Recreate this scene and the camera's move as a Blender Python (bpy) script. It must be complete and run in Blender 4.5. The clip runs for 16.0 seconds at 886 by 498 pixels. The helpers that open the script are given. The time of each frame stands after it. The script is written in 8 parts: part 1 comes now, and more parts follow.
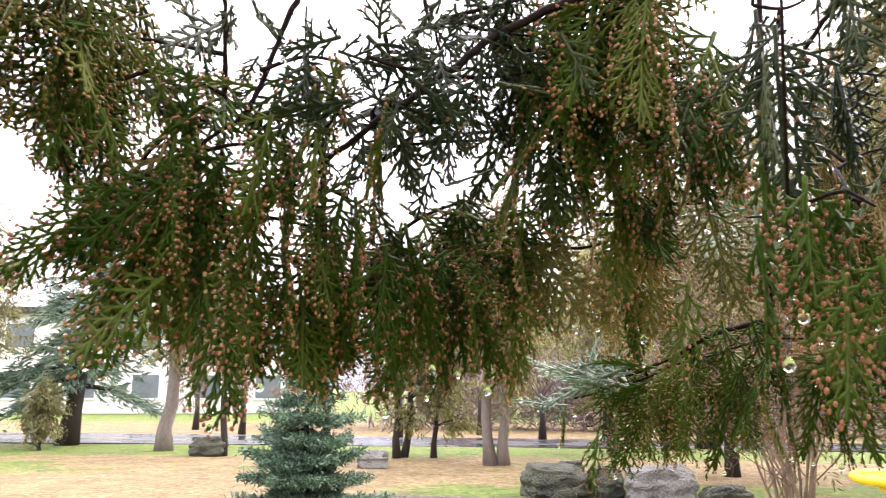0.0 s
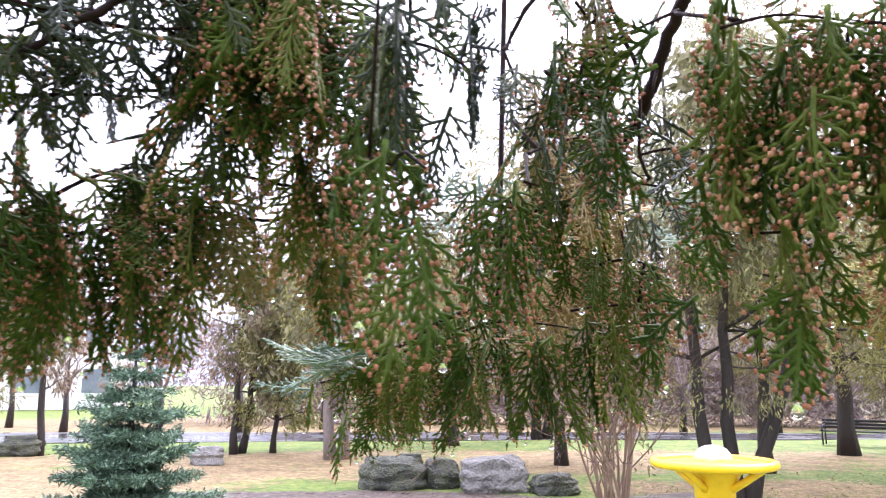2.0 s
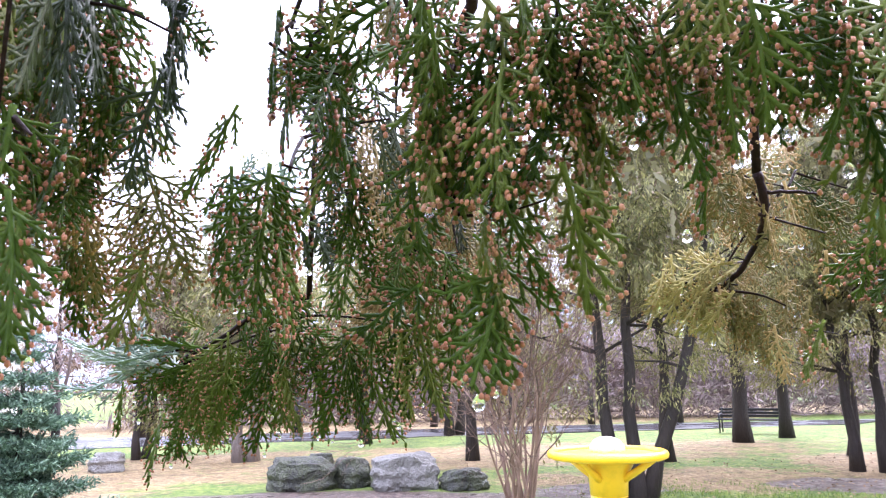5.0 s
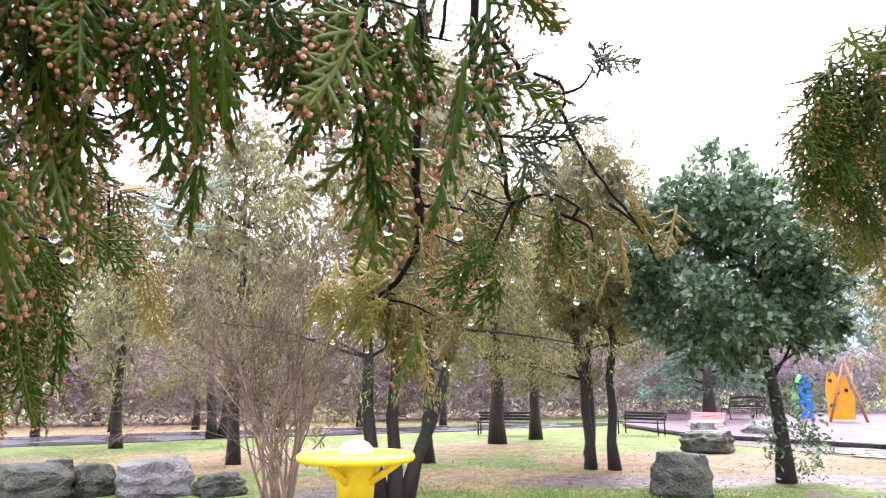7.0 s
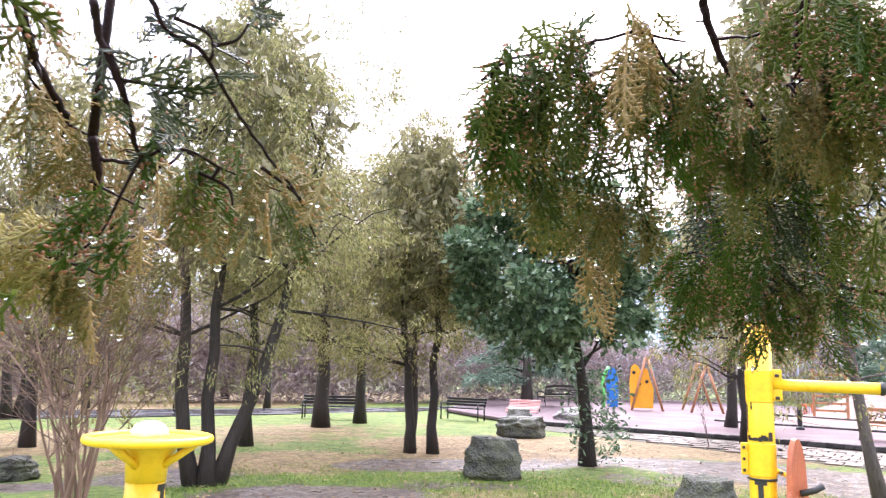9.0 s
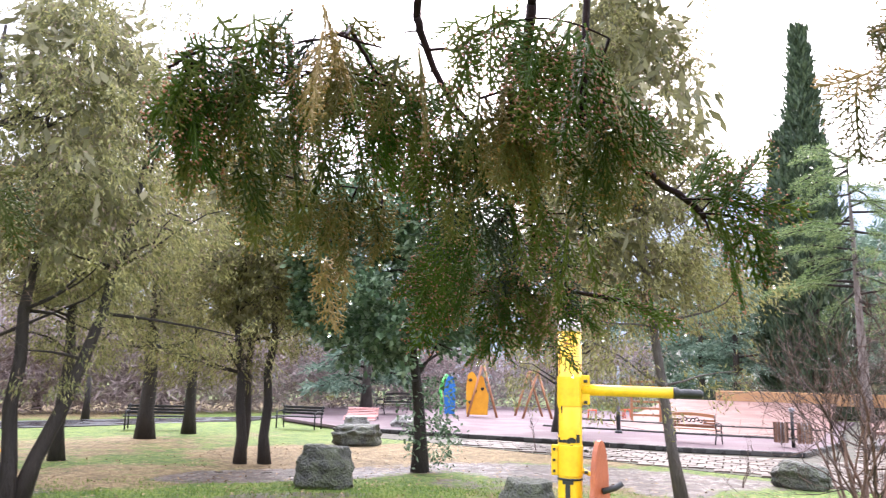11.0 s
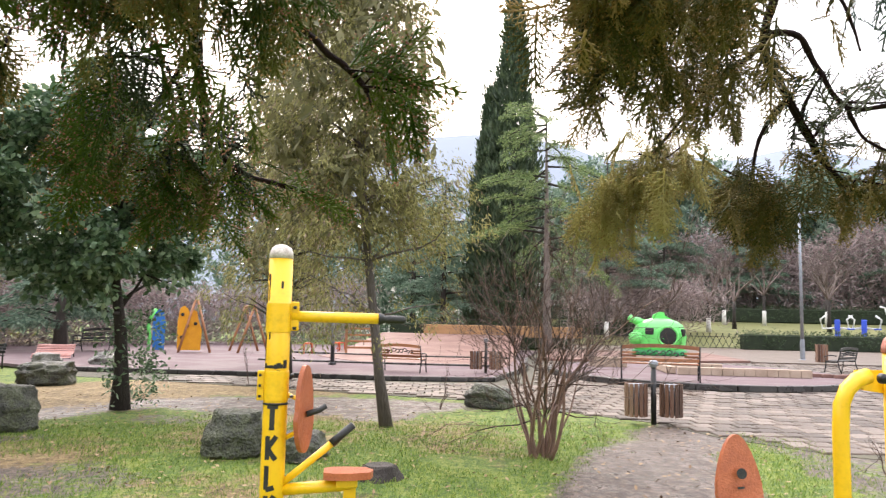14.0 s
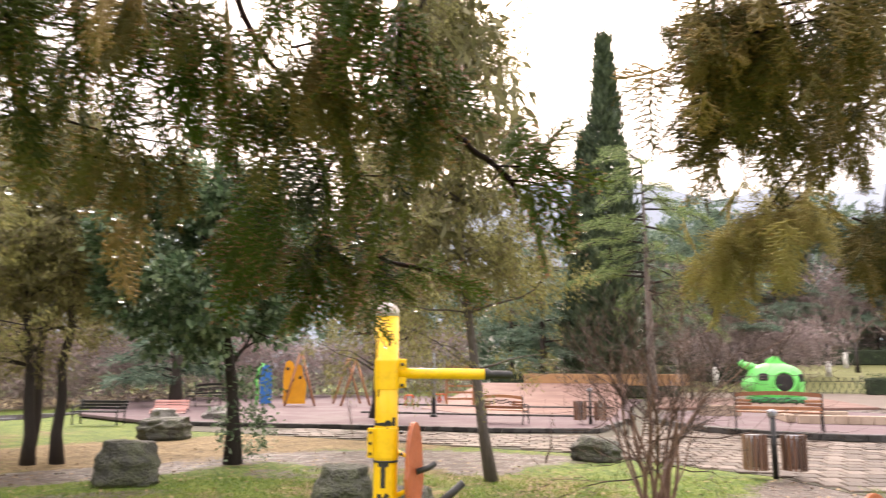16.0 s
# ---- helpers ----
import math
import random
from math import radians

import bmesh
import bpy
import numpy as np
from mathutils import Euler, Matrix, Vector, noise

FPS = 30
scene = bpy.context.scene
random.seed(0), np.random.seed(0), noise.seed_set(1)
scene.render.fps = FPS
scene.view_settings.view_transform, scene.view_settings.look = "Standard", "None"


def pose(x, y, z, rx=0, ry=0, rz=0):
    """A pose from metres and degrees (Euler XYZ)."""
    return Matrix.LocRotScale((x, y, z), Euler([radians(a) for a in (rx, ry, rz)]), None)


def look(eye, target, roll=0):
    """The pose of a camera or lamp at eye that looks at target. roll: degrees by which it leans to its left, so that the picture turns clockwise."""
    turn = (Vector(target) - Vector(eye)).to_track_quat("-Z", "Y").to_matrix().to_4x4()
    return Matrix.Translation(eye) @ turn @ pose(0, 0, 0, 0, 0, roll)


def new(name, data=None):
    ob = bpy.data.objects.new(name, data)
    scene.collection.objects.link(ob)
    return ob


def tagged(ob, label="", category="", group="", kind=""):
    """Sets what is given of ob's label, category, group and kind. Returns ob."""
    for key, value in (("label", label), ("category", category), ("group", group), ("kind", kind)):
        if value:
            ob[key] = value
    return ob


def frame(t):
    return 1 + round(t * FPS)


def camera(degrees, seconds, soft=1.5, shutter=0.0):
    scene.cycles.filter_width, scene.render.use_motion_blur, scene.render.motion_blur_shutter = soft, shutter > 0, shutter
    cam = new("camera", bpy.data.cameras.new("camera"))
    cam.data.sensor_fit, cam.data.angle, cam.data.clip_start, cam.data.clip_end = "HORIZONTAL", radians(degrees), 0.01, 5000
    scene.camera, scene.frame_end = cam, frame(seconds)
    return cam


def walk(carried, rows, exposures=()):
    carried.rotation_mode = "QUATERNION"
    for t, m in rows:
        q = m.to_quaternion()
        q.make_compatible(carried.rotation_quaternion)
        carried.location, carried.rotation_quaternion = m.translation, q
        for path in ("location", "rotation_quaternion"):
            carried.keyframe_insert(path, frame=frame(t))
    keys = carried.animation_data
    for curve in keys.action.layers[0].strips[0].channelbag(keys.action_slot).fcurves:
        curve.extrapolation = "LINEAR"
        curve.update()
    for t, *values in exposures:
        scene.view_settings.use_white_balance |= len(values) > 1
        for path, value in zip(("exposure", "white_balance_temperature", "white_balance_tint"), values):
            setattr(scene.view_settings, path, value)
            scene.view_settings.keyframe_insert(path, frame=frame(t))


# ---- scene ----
cam = camera(61.4, 16.0, soft=1.2, shutter=0.25)
PATH = [
    (0, pose(-0.179, 0.129, 1.543, 100.67, -0.28, -1.44)),
    (0.5, pose(-0.164, 0.130, 1.543, 100.30, -0.53, -4.91)),
    (1, pose(-0.146, 0.133, 1.540, 99.80, -0.71, -7.91)),
    (1.5, pose(-0.128, 0.129, 1.540, 99.97, -0.48, -10.81)),
    (2, pose(-0.093, 0.133, 1.535, 100.28, -0.19, -12.94)),
    (2.5, pose(-0.055, 0.145, 1.537, 100.26, 0.28, -14.45)),
    (3, pose(-0.042, 0.146, 1.538, 100.36, 0.64, -16.07)),
    (3.2, pose(-0.040, 0.143, 1.539, 100.45, 0.72, -16.69)),
    (5.3, pose(-0.009, 0.130, 1.533, 100.00, 0.95, -20.52)),
    (5.5, pose(-0.002, 0.128, 1.536, 100.20, 0.80, -22.02)),
    (6, pose(0.030, 0.122, 1.537, 100.71, 0.31, -28.48)),
    (6.5, pose(0.063, 0.115, 1.538, 100.69, 0.08, -33.79)),
    (7, pose(0.073, 0.105, 1.535, 100.10, 0.01, -36.27)),
    (7.5, pose(0.083, 0.090, 1.535, 99.40, 0.10, -38.31)),
    (8, pose(0.099, 0.078, 1.534, 99.22, -0.31, -40.70)),
    (8.5, pose(0.128, 0.069, 1.530, 99.02, -0.96, -44.70)),
    (9, pose(0.166, 0.049, 1.530, 99.11, -1.50, -48.99)),
    (9.2, pose(0.177, 0.039, 1.529, 99.21, -1.67, -50.10)),
    (11.3, pose(0.223, -0.041, 1.520, 99.54, -1.16, -64.02)),
    (11.5, pose(0.227, -0.038, 1.518, 98.99, -1.03, -66.33)),
    (12, pose(0.244, -0.046, 1.505, 96.99, -1.13, -70.54)),
    (12.5, pose(0.259, -0.053, 1.489, 95.81, -1.26, -73.75)),
    (13, pose(0.258, -0.056, 1.468, 95.24, -1.20, -76.14)),
    (13.5, pose(0.256, -0.067, 1.468, 95.02, -1.25, -78.84)),
    (14, pose(0.261, -0.081, 1.470, 95.65, -1.22, -82.04)),
    (14.5, pose(0.257, -0.104, 1.479, 97.27, -1.05, -86.31)),
    (15, pose(0.263, -0.115, 1.483, 98.17, -0.54, -89.47)),
    (15.5, pose(0.250, -0.097, 1.493, 98.68, -0.18, -85.40)),
    (16, pose(0.237, -0.039, 1.503, 99.29, -0.17, -74.54)),
]
walk(cam, PATH, [(0, 1.55, 6500, 23), (1, 1.65, 5800, 28), (3, 1.75, 5800, 28), (5.5, 1.9, 5500, 29), (6.5, 1.8, 5900, 28), (9, 1.67, 5900, 24), (11.5, 1.43, 5900, 20), (12.5, 1.25, 6250, 18), (14, 0.95, 6500, 15), (15, 0.85, 6900, 15), (16, 1.0, 7200, 21)])

# ---------- world, sun ----------
world = bpy.data.worlds.new("overcast_sky")
scene.world = world
world.use_nodes = True
wn = world.node_tree
wn.nodes.clear()
w_sky = wn.nodes.new("ShaderNodeTexSky")
w_sky.sky_type = 'NISHITA'
w_sky.sun_disc = False
w_sky.sun_elevation = radians(38)
w_sky.sun_rotation = radians(75)
w_sky.air_density, w_sky.dust_density, w_sky.ozone_density = 1.0, 6.0, 0.6
w_b1 = wn.nodes.new("ShaderNodeBackground")
w_b1.inputs[1].default_value = 0.05
w_tc = wn.nodes.new("ShaderNodeTexCoord")
w_sep = wn.nodes.new("ShaderNodeSeparateXYZ")
wn.links.new(w_tc.outputs["Generated"], w_sep.inputs[0])
w_ramp = wn.nodes.new("ShaderNodeMapRange")   # overcast law: brightness grows with the sine of the height
for w_i, w_v in ((1, 0.0), (2, 1.0), (3, 0.42), (4, 1.75)):
    w_ramp.inputs[w_i].default_value = w_v
wn.links.new(w_sep.outputs["Z"], w_ramp.inputs[0])
w_map = wn.nodes.new("ShaderNodeMapping")
w_map.inputs["Scale"].default_value = (1.0, 1.0, 3.0)
wn.links.new(w_tc.outputs["Generated"], w_map.inputs["Vector"])
w_cloud = wn.nodes.new("ShaderNodeTexNoise")
w_cloud.inputs["Scale"].default_value, w_cloud.inputs["Detail"].default_value = 2.2, 4
wn.links.new(w_map.outputs[0], w_cloud.inputs["Vector"])
w_soft = wn.nodes.new("ShaderNodeMapRange")
for w_i, w_v in ((1, 0.3), (2, 0.7), (3, 0.88), (4, 1.1)):
    w_soft.inputs[w_i].default_value = w_v
wn.links.new(w_cloud.outputs["Fac"], w_soft.inputs[0])
w_mul = wn.nodes.new("ShaderNodeMath")
w_mul.operation = 'MULTIPLY'
wn.links.new(w_ramp.outputs[0], w_mul.inputs[0])
wn.links.new(w_soft.outputs[0], w_mul.inputs[1])
w_b2 = wn.nodes.new("ShaderNodeBackground")
w_b2.inputs[0].default_value = (0.97, 0.98, 1.0, 1)
wn.links.new(w_mul.outputs[0], w_b2.inputs[1])
w_add = wn.nodes.new("ShaderNodeAddShader")
w_out = wn.nodes.new("ShaderNodeOutputWorld")
wn.links.new(w_sky.outputs[0], w_b1.inputs[0])
wn.links.new(w_b1.outputs[0], w_add.inputs[0])
wn.links.new(w_b2.outputs[0], w_add.inputs[1])
wn.links.new(w_add.outputs[0], w_out.inputs[0])
sun = new("sun", bpy.data.lights.new("sun", "SUN"))
sun.data.energy = 1.2
sun.data.angle = radians(25)
sun.data.color = (1.0, 0.97, 0.93)
sun.matrix_world = look((0, 0, 30), (-12, -9, 14))


# ---------- materials ----------
def mat(name, ramp, rough=0.8, scale=8.0, fine=60.0, bump=0.3, metal=0.0, spec=0.5, rand=None,
        coat=0.0, trans=0.0, coords="Object", dist=0.02, wet=None, stretch=None):
    """Procedural surface: two scales of noise through a colour ramp, plus bump; rand mixes in per-object
    ('object') or per-island ('island') variation; wet lays smooth patches over it."""
    m = bpy.data.materials.new(name)
    m.use_nodes = True
    nt = m.node_tree
    b = nt.nodes["Principled BSDF"]
    N, L = nt.nodes.new, nt.links.new
    tc = N("ShaderNodeTexCoord")
    src = tc.outputs[coords]
    if stretch:
        mp = N("ShaderNodeMapping")
        mp.inputs["Scale"].default_value = stretch
        L(src, mp.inputs["Vector"])
        src = mp.outputs[0]
    n1, n2 = N("ShaderNodeTexNoise"), N("ShaderNodeTexNoise")
    n1.inputs["Scale"].default_value, n1.inputs["Detail"].default_value = scale, 5
    n2.inputs["Scale"].default_value, n2.inputs["Detail"].default_value = fine, 4
    L(src, n1.inputs["Vector"])
    L(src, n2.inputs["Vector"])
    mx = N("ShaderNodeMix")
    mx.inputs[0].default_value = 0.4
    L(n1.outputs["Fac"], mx.inputs[2])
    L(n2.outputs["Fac"], mx.inputs[3])
    fac = mx.outputs[0]
    if rand:
        if rand == "object":
            r = N("ShaderNodeObjectInfo").outputs["Random"]
        else:
            r = N("ShaderNodeNewGeometry").outputs["Random Per Island"]
        m2 = N("ShaderNodeMix")
        m2.inputs[0].default_value = 0.5
        L(fac, m2.inputs[2])
        L(r, m2.inputs[3])
        fac = m2.outputs[0]
    cr = N("ShaderNodeValToRGB")
    els = cr.color_ramp.elements
    while len(els) < len(ramp):
        els.new(0.5)
    for e, (p, c) in zip(els, ramp):
        e.position = p
        e.color = (*c, 1)
    L(fac, cr.inputs[0])
    L(cr.outputs[0], b.inputs["Base Color"])
    b.inputs["Roughness"].default_value = rough
    b.inputs["Metallic"].default_value = metal
    b.inputs["Specular IOR Level"].default_value = spec
    b.inputs["Coat Weight"].default_value = coat
    b.inputs["Coat Roughness"].default_value = 0.15
    if wet:
        wr = N("ShaderNodeMapRange")
        wr.inputs[1].default_value, wr.inputs[2].default_value = 0.42, 0.6
        wr.inputs[3].default_value, wr.inputs[4].default_value = wet, rough
        L(n1.outputs["Fac"], wr.inputs[0])
        L(wr.outputs[0], b.inputs["Roughness"])
    if bump:
        bp = N("ShaderNodeBump")
        bp.inputs["Strength"].default_value, bp.inputs["Distance"].default_value = bump, dist
        L(n2.outputs["Fac"], bp.inputs["Height"])
        L(bp.outputs[0], b.inputs["Normal"])
    if trans:
        tl = N("ShaderNodeBsdfTranslucent")
        ms = N("ShaderNodeMixShader")
        ms.inputs[0].default_value = trans
        L(cr.outputs[0], tl.inputs[0])
        L(b.outputs[0], ms.inputs[1])
        L(tl.outputs[0], ms.inputs[2])
        L(ms.outputs[0], nt.nodes["Material Output"].inputs[0])
    return m


def paint(name, c, rough=0.35, worn=(0.12, 0.06, 0.03), amount=0.62, scale=9.0, metal=0.0):
    """Painted metal with chips and dirt."""
    d = tuple(v * 0.8 for v in c)
    return mat(name, [(0.3, d), (0.5, c), (amount + 0.08, c), (amount + 0.1, worn)], rough, scale, 40, 0.12, metal, coat=0.2, dist=0.004)


M_NEEDLE = mat("thuja_green", [(0.2, (0.04, 0.085, 0.009)), (0.5, (0.11, 0.18, 0.021)), (0.8, (0.23, 0.25, 0.05))], 0.35, 30, 400, 0.5,
               rand="object", trans=0.5, dist=0.001, spec=0.25)
M_CONE = mat("thuja_cone", [(0.25, (0.25, 0.095, 0.045)), (0.6, (0.46, 0.2, 0.11)), (0.85, (0.6, 0.33, 0.21))], 0.45, 40, 300, 0.4, rand="object",
             trans=0.2, dist=0.001, spec=0.25)
M_GOLD = mat("thuja_gold", [(0.2, (0.26, 0.24, 0.075)), (0.5, (0.5, 0.43, 0.16)), (0.8, (0.64, 0.57, 0.27))], 0.45, 30, 300, 0.4, rand="object",
             trans=0.55, dist=0.001, spec=0.25)
M_SILVER = mat("thuja_silver", [(0.2, (0.115, 0.196, 0.138)), (0.6, (0.322, 0.414, 0.310)), (0.9, (0.575, 0.600, 0.500))], 0.4, 30, 300, 0.3, rand="object",
               trans=0.3, dist=0.001)
M_TWIG = mat("wet_twig_bark", [(0.3, (0.008, 0.004, 0.004)), (0.6, (0.02, 0.008, 0.007)), (0.85, (0.045, 0.018, 0.014))], 0.6, 40, 220, 0.8, dist=0.002, spec=0.12)
M_BARK = mat("wet_dark_bark", [(0.3, (0.012, 0.009, 0.007)), (0.6, (0.034, 0.025, 0.02)), (0.85, (0.085, 0.066, 0.054))], 0.75, 6, 40, 0.9,
             stretch=(1, 1, 0.25), dist=0.03)
M_BARK_PALE = mat("pale_bark", [(0.3, (0.12, 0.1, 0.09)), (0.6, (0.24, 0.2, 0.18)), (0.85, (0.36, 0.32, 0.3))], 0.8, 5, 40, 0.8,
                  stretch=(1, 1, 0.25), dist=0.03)
M_LIME = mat("limewash", [(0.3, (0.5, 0.48, 0.45)), (0.6, (0.72, 0.7, 0.66)), (0.9, (0.8, 0.78, 0.75))], 0.85, 5, 40, 0.5)
M_REDTWIG = mat("bare_twig", [(0.3, (0.03, 0.017, 0.013)), (0.58, (0.09, 0.05, 0.036)), (0.82, (0.28, 0.17, 0.12))], 0.6, 4, 60, 0.3, rand="island")
M_GREYTWIG = mat("far_twig", [(0.3, (0.12, 0.085, 0.075)), (0.6, (0.16, 0.12, 0.105)), (0.85, (0.26, 0.2, 0.175))], 0.8, 4, 60, 0.2, rand="island")


def leafmat(name, dark, mid, light, rough=0.55, trans=0.3):
    return mat(name, [(0.2, dark), (0.5, mid), (0.8, light)], rough, 0.8, 9, 0.0, rand="island", trans=trans, coords="Object")


M_OLIVE = leafmat("olive_thuja_leaf", (0.075, 0.075, 0.022), (0.23, 0.22, 0.072), (0.46, 0.42, 0.17), 0.55, 0.4)
M_THICKET = leafmat("bare_thicket", (0.14, 0.105, 0.1), (0.31, 0.24, 0.235), (0.48, 0.39, 0.38), 0.8, 0.3)
M_OLIVE2 = leafmat("green_thuja_leaf", (0.06, 0.07, 0.022), (0.22, 0.22, 0.075), (0.46, 0.42, 0.17), 0.55, 0.4)
M_BROWNLEAF = leafmat("brown_thuja_leaf", (0.1, 0.07, 0.045), (0.23, 0.165, 0.115), (0.4, 0.31, 0.22), 0.55, 0.4)
M_EVERGREEN = leafmat("glossy_evergreen_leaf", (0.03, 0.065, 0.032), (0.105, 0.18, 0.09), (0.33, 0.43, 0.27), 0.3, 0.4)
M_SPRUCE = leafmat("blue_spruce_needle", (0.025, 0.055, 0.035), (0.09, 0.155, 0.1), (0.27, 0.38, 0.26), 0.5, 0.25)
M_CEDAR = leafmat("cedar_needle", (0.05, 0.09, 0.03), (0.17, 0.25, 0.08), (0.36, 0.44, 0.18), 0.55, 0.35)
# paler, bluer cedar needles: the haze of distance is mixed into the colour
M_CEDARFAR = leafmat("hazed_cedar_needle", (0.06, 0.11, 0.08), (0.15, 0.225, 0.16), (0.29, 0.37, 0.27), 0.6, 0.4)
M_CYPRESS = leafmat("cypress_leaf", (0.02, 0.04, 0.02), (0.05, 0.085, 0.04), (0.12, 0.16, 0.08), 0.6, 0.15)
M_HEDGE = leafmat("hedge_leaf", (0.015, 0.03, 0.01), (0.04, 0.07, 0.025), (0.1, 0.14, 0.05), 0.5, 0.2)
M_GRASS = leafmat("grass_blade", (0.055, 0.11, 0.014), (0.15, 0.25, 0.035), (0.36, 0.4, 0.1), 0.5, 0.4)
M_YELLOW = paint("yellow_paint", (0.88, 0.52, 0.004), 0.42)
M_BLACK = mat("black_rubber", [(0.3, (0.008, 0.008, 0.008)), (0.7, (0.03, 0.03, 0.03))], 0.5, 20, 100, 0.2)
M_IRON = mat("black_iron", [(0.3, (0.01, 0.01, 0.011)), (0.7, (0.035, 0.035, 0.036))], 0.35, 10, 80, 0.2, metal=0.3)
M_ORANGEPLY = mat("red_brown_board", [(0.3, (0.3, 0.07, 0.025)), (0.6, (0.48, 0.13, 0.05)), (0.85, (0.6, 0.22, 0.11))], 0.4, 12, 90, 0.3, coat=0.2)
M_WHITECAP = mat("worn_white_cap", [(0.3, (0.3, 0.24, 0.2)), (0.5, (0.62, 0.55, 0.5)), (0.8, (0.8, 0.76, 0.72))], 0.5, 25, 120, 0.3)
M_REDCAP = mat("worn_red_cap", [(0.3, (0.5, 0.4, 0.3)), (0.5, (0.45, 0.1, 0.06)), (0.8, (0.6, 0.5, 0.45))], 0.5, 30, 120, 0.3)
M_ROCK = mat("wet_grey_rock", [(0.3, (0.01, 0.01, 0.008)), (0.45, (0.045, 0.046, 0.036)), (0.58, (0.075, 0.085, 0.042)), (0.72, (0.2, 0.195, 0.18))], 0.5, 5, 34, 1.0,
             dist=0.05, wet=0.3)
M_ROCKPALE = mat("pale_rock", [(0.25, (0.08, 0.075, 0.065)), (0.55, (0.22, 0.21, 0.19)), (0.85, (0.4, 0.38, 0.36))], 0.6, 3, 25, 1.0, dist=0.05, wet=0.3)
M_WOOD = mat("varnished_slat", [(0.3, (0.2, 0.07, 0.03)), (0.6, (0.38, 0.15, 0.065)), (0.85, (0.5, 0.24, 0.12))], 0.35, 3, 30, 0.3, rand="object",
             stretch=(12, 12, 1), coat=0.3)
M_WOODOLD = mat("weathered_slat", [(0.3, (0.07, 0.034, 0.02)), (0.6, (0.19, 0.092, 0.055)), (0.85, (0.33, 0.22, 0.155))], 0.6, 3, 30, 0.4, rand="object",
                stretch=(12, 12, 1))
M_PINKSLAT = mat("faded_red_slat", [(0.3, (0.28, 0.1, 0.08)), (0.6, (0.45, 0.19, 0.16)), (0.85, (0.6, 0.34, 0.3))], 0.5, 3, 30, 0.3, rand="object", stretch=(1, 12, 12))
M_STEEL = mat("grey_steel", [(0.3, (0.2, 0.22, 0.25)), (0.7, (0.36, 0.38, 0.42))], 0.45, 4, 50, 0.2, metal=0.4)
M_GREENPL = mat("green_plastic", [(0.3, (0.1, 0.58, 0.11)), (0.6, (0.16, 0.75, 0.17)), (0.9, (0.24, 0.82, 0.25))], 0.35, 2, 40, 0.05, coat=0.3)
M_GREENDK = mat("dark_green_plastic", [(0.3, (0.02, 0.22, 0.06)), (0.7, (0.03, 0.33, 0.1))], 0.4, 2, 40, 0.05)
M_DARK = mat("shade_and_dark_plastic", [(0.3, (0.012, 0.012, 0.012)), (0.7, (0.03, 0.03, 0.03))], 0.8, 4, 40, 0.2)
M_ORANGE = mat("orange_panel", [(0.3, (0.62, 0.25, 0.01)), (0.6, (0.78, 0.36, 0.015)), (0.9, (0.82, 0.45, 0.04))], 0.4, 3, 40, 0.05)
M_BLUE = mat("blue_panel", [(0.3, (0.015, 0.12, 0.42)), (0.7, (0.03, 0.2, 0.6))], 0.4, 3, 40, 0.05)
M_BLUEGYM = mat("blue_gym_paint", [(0.3, (0.03, 0.06, 0.5)), (0.7, (0.05, 0.12, 0.7))], 0.4, 3, 40, 0.05)
M_WHITEPAINT = mat("white_paint", [(0.3, (0.7, 0.7, 0.7)), (0.7, (0.82, 0.82, 0.82))], 0.4, 3, 40, 0.05)
M_REDPAINT = mat("orange_red_plastic", [(0.3, (0.55, 0.07, 0.02)), (0.7, (0.75, 0.12, 0.03))], 0.4, 3, 40, 0.05)
M_TIMBER = mat("playground_timber", [(0.3, (0.25, 0.1, 0.04)), (0.7, (0.42, 0.19, 0.09))], 0.6, 5, 50, 0.2)
M_ORANGEWALL = mat("orange_low_wall", [(0.3, (0.34, 0.18, 0.08)), (0.6, (0.47, 0.27, 0.13)), (0.9, (0.55, 0.36, 0.2))], 0.8, 1.5, 30, 0.3)
M_PAVER = mat("wet_paver", [(0.2, (0.045, 0.032, 0.024)), (0.5, (0.12, 0.09, 0.07)), (0.85, (0.24, 0.192, 0.158))], 0.45, 1.2, 30, 0.4, rand="object",
              wet=0.48, dist=0.01, spec=0.3)
M_PAVERFAR = mat("wet_paver_field", [(0.2, (0.045, 0.032, 0.024)), (0.5, (0.12, 0.09, 0.07)), (0.85, (0.24, 0.192, 0.158))], 0.45, 1.2, 30, 0.4, rand="island",
                 wet=0.48, dist=0.01, spec=0.3)
M_JOINT = mat("paving_bed", [(0.3, (0.04, 0.035, 0.028)), (0.6, (0.09, 0.08, 0.05)), (0.85, (0.1, 0.12, 0.04))], 0.8, 2, 40, 0.4)
M_PURPLE = mat("wet_purple_paving", [(0.25, (0.085, 0.058, 0.063)), (0.5, (0.155, 0.11, 0.116)), (0.8, (0.24, 0.18, 0.186))], 0.85, 0.7, 20, 0.3, spec=0.15, wet=0.55,
               dist=0.01)
M_REDPAVE = mat("wet_red_paving", [(0.25, (0.12, 0.065, 0.055)), (0.5, (0.21, 0.12, 0.1)), (0.8, (0.3, 0.19, 0.165))], 0.5, 0.7, 20, 0.3, wet=0.55, dist=0.01, spec=0.15)
M_KERB = mat("wet_kerb", [(0.3, (0.02, 0.019, 0.018)), (0.6, (0.055, 0.05, 0.047)), (0.85, (0.12, 0.11, 0.105))], 0.55, 3, 40, 0.5, wet=0.2)
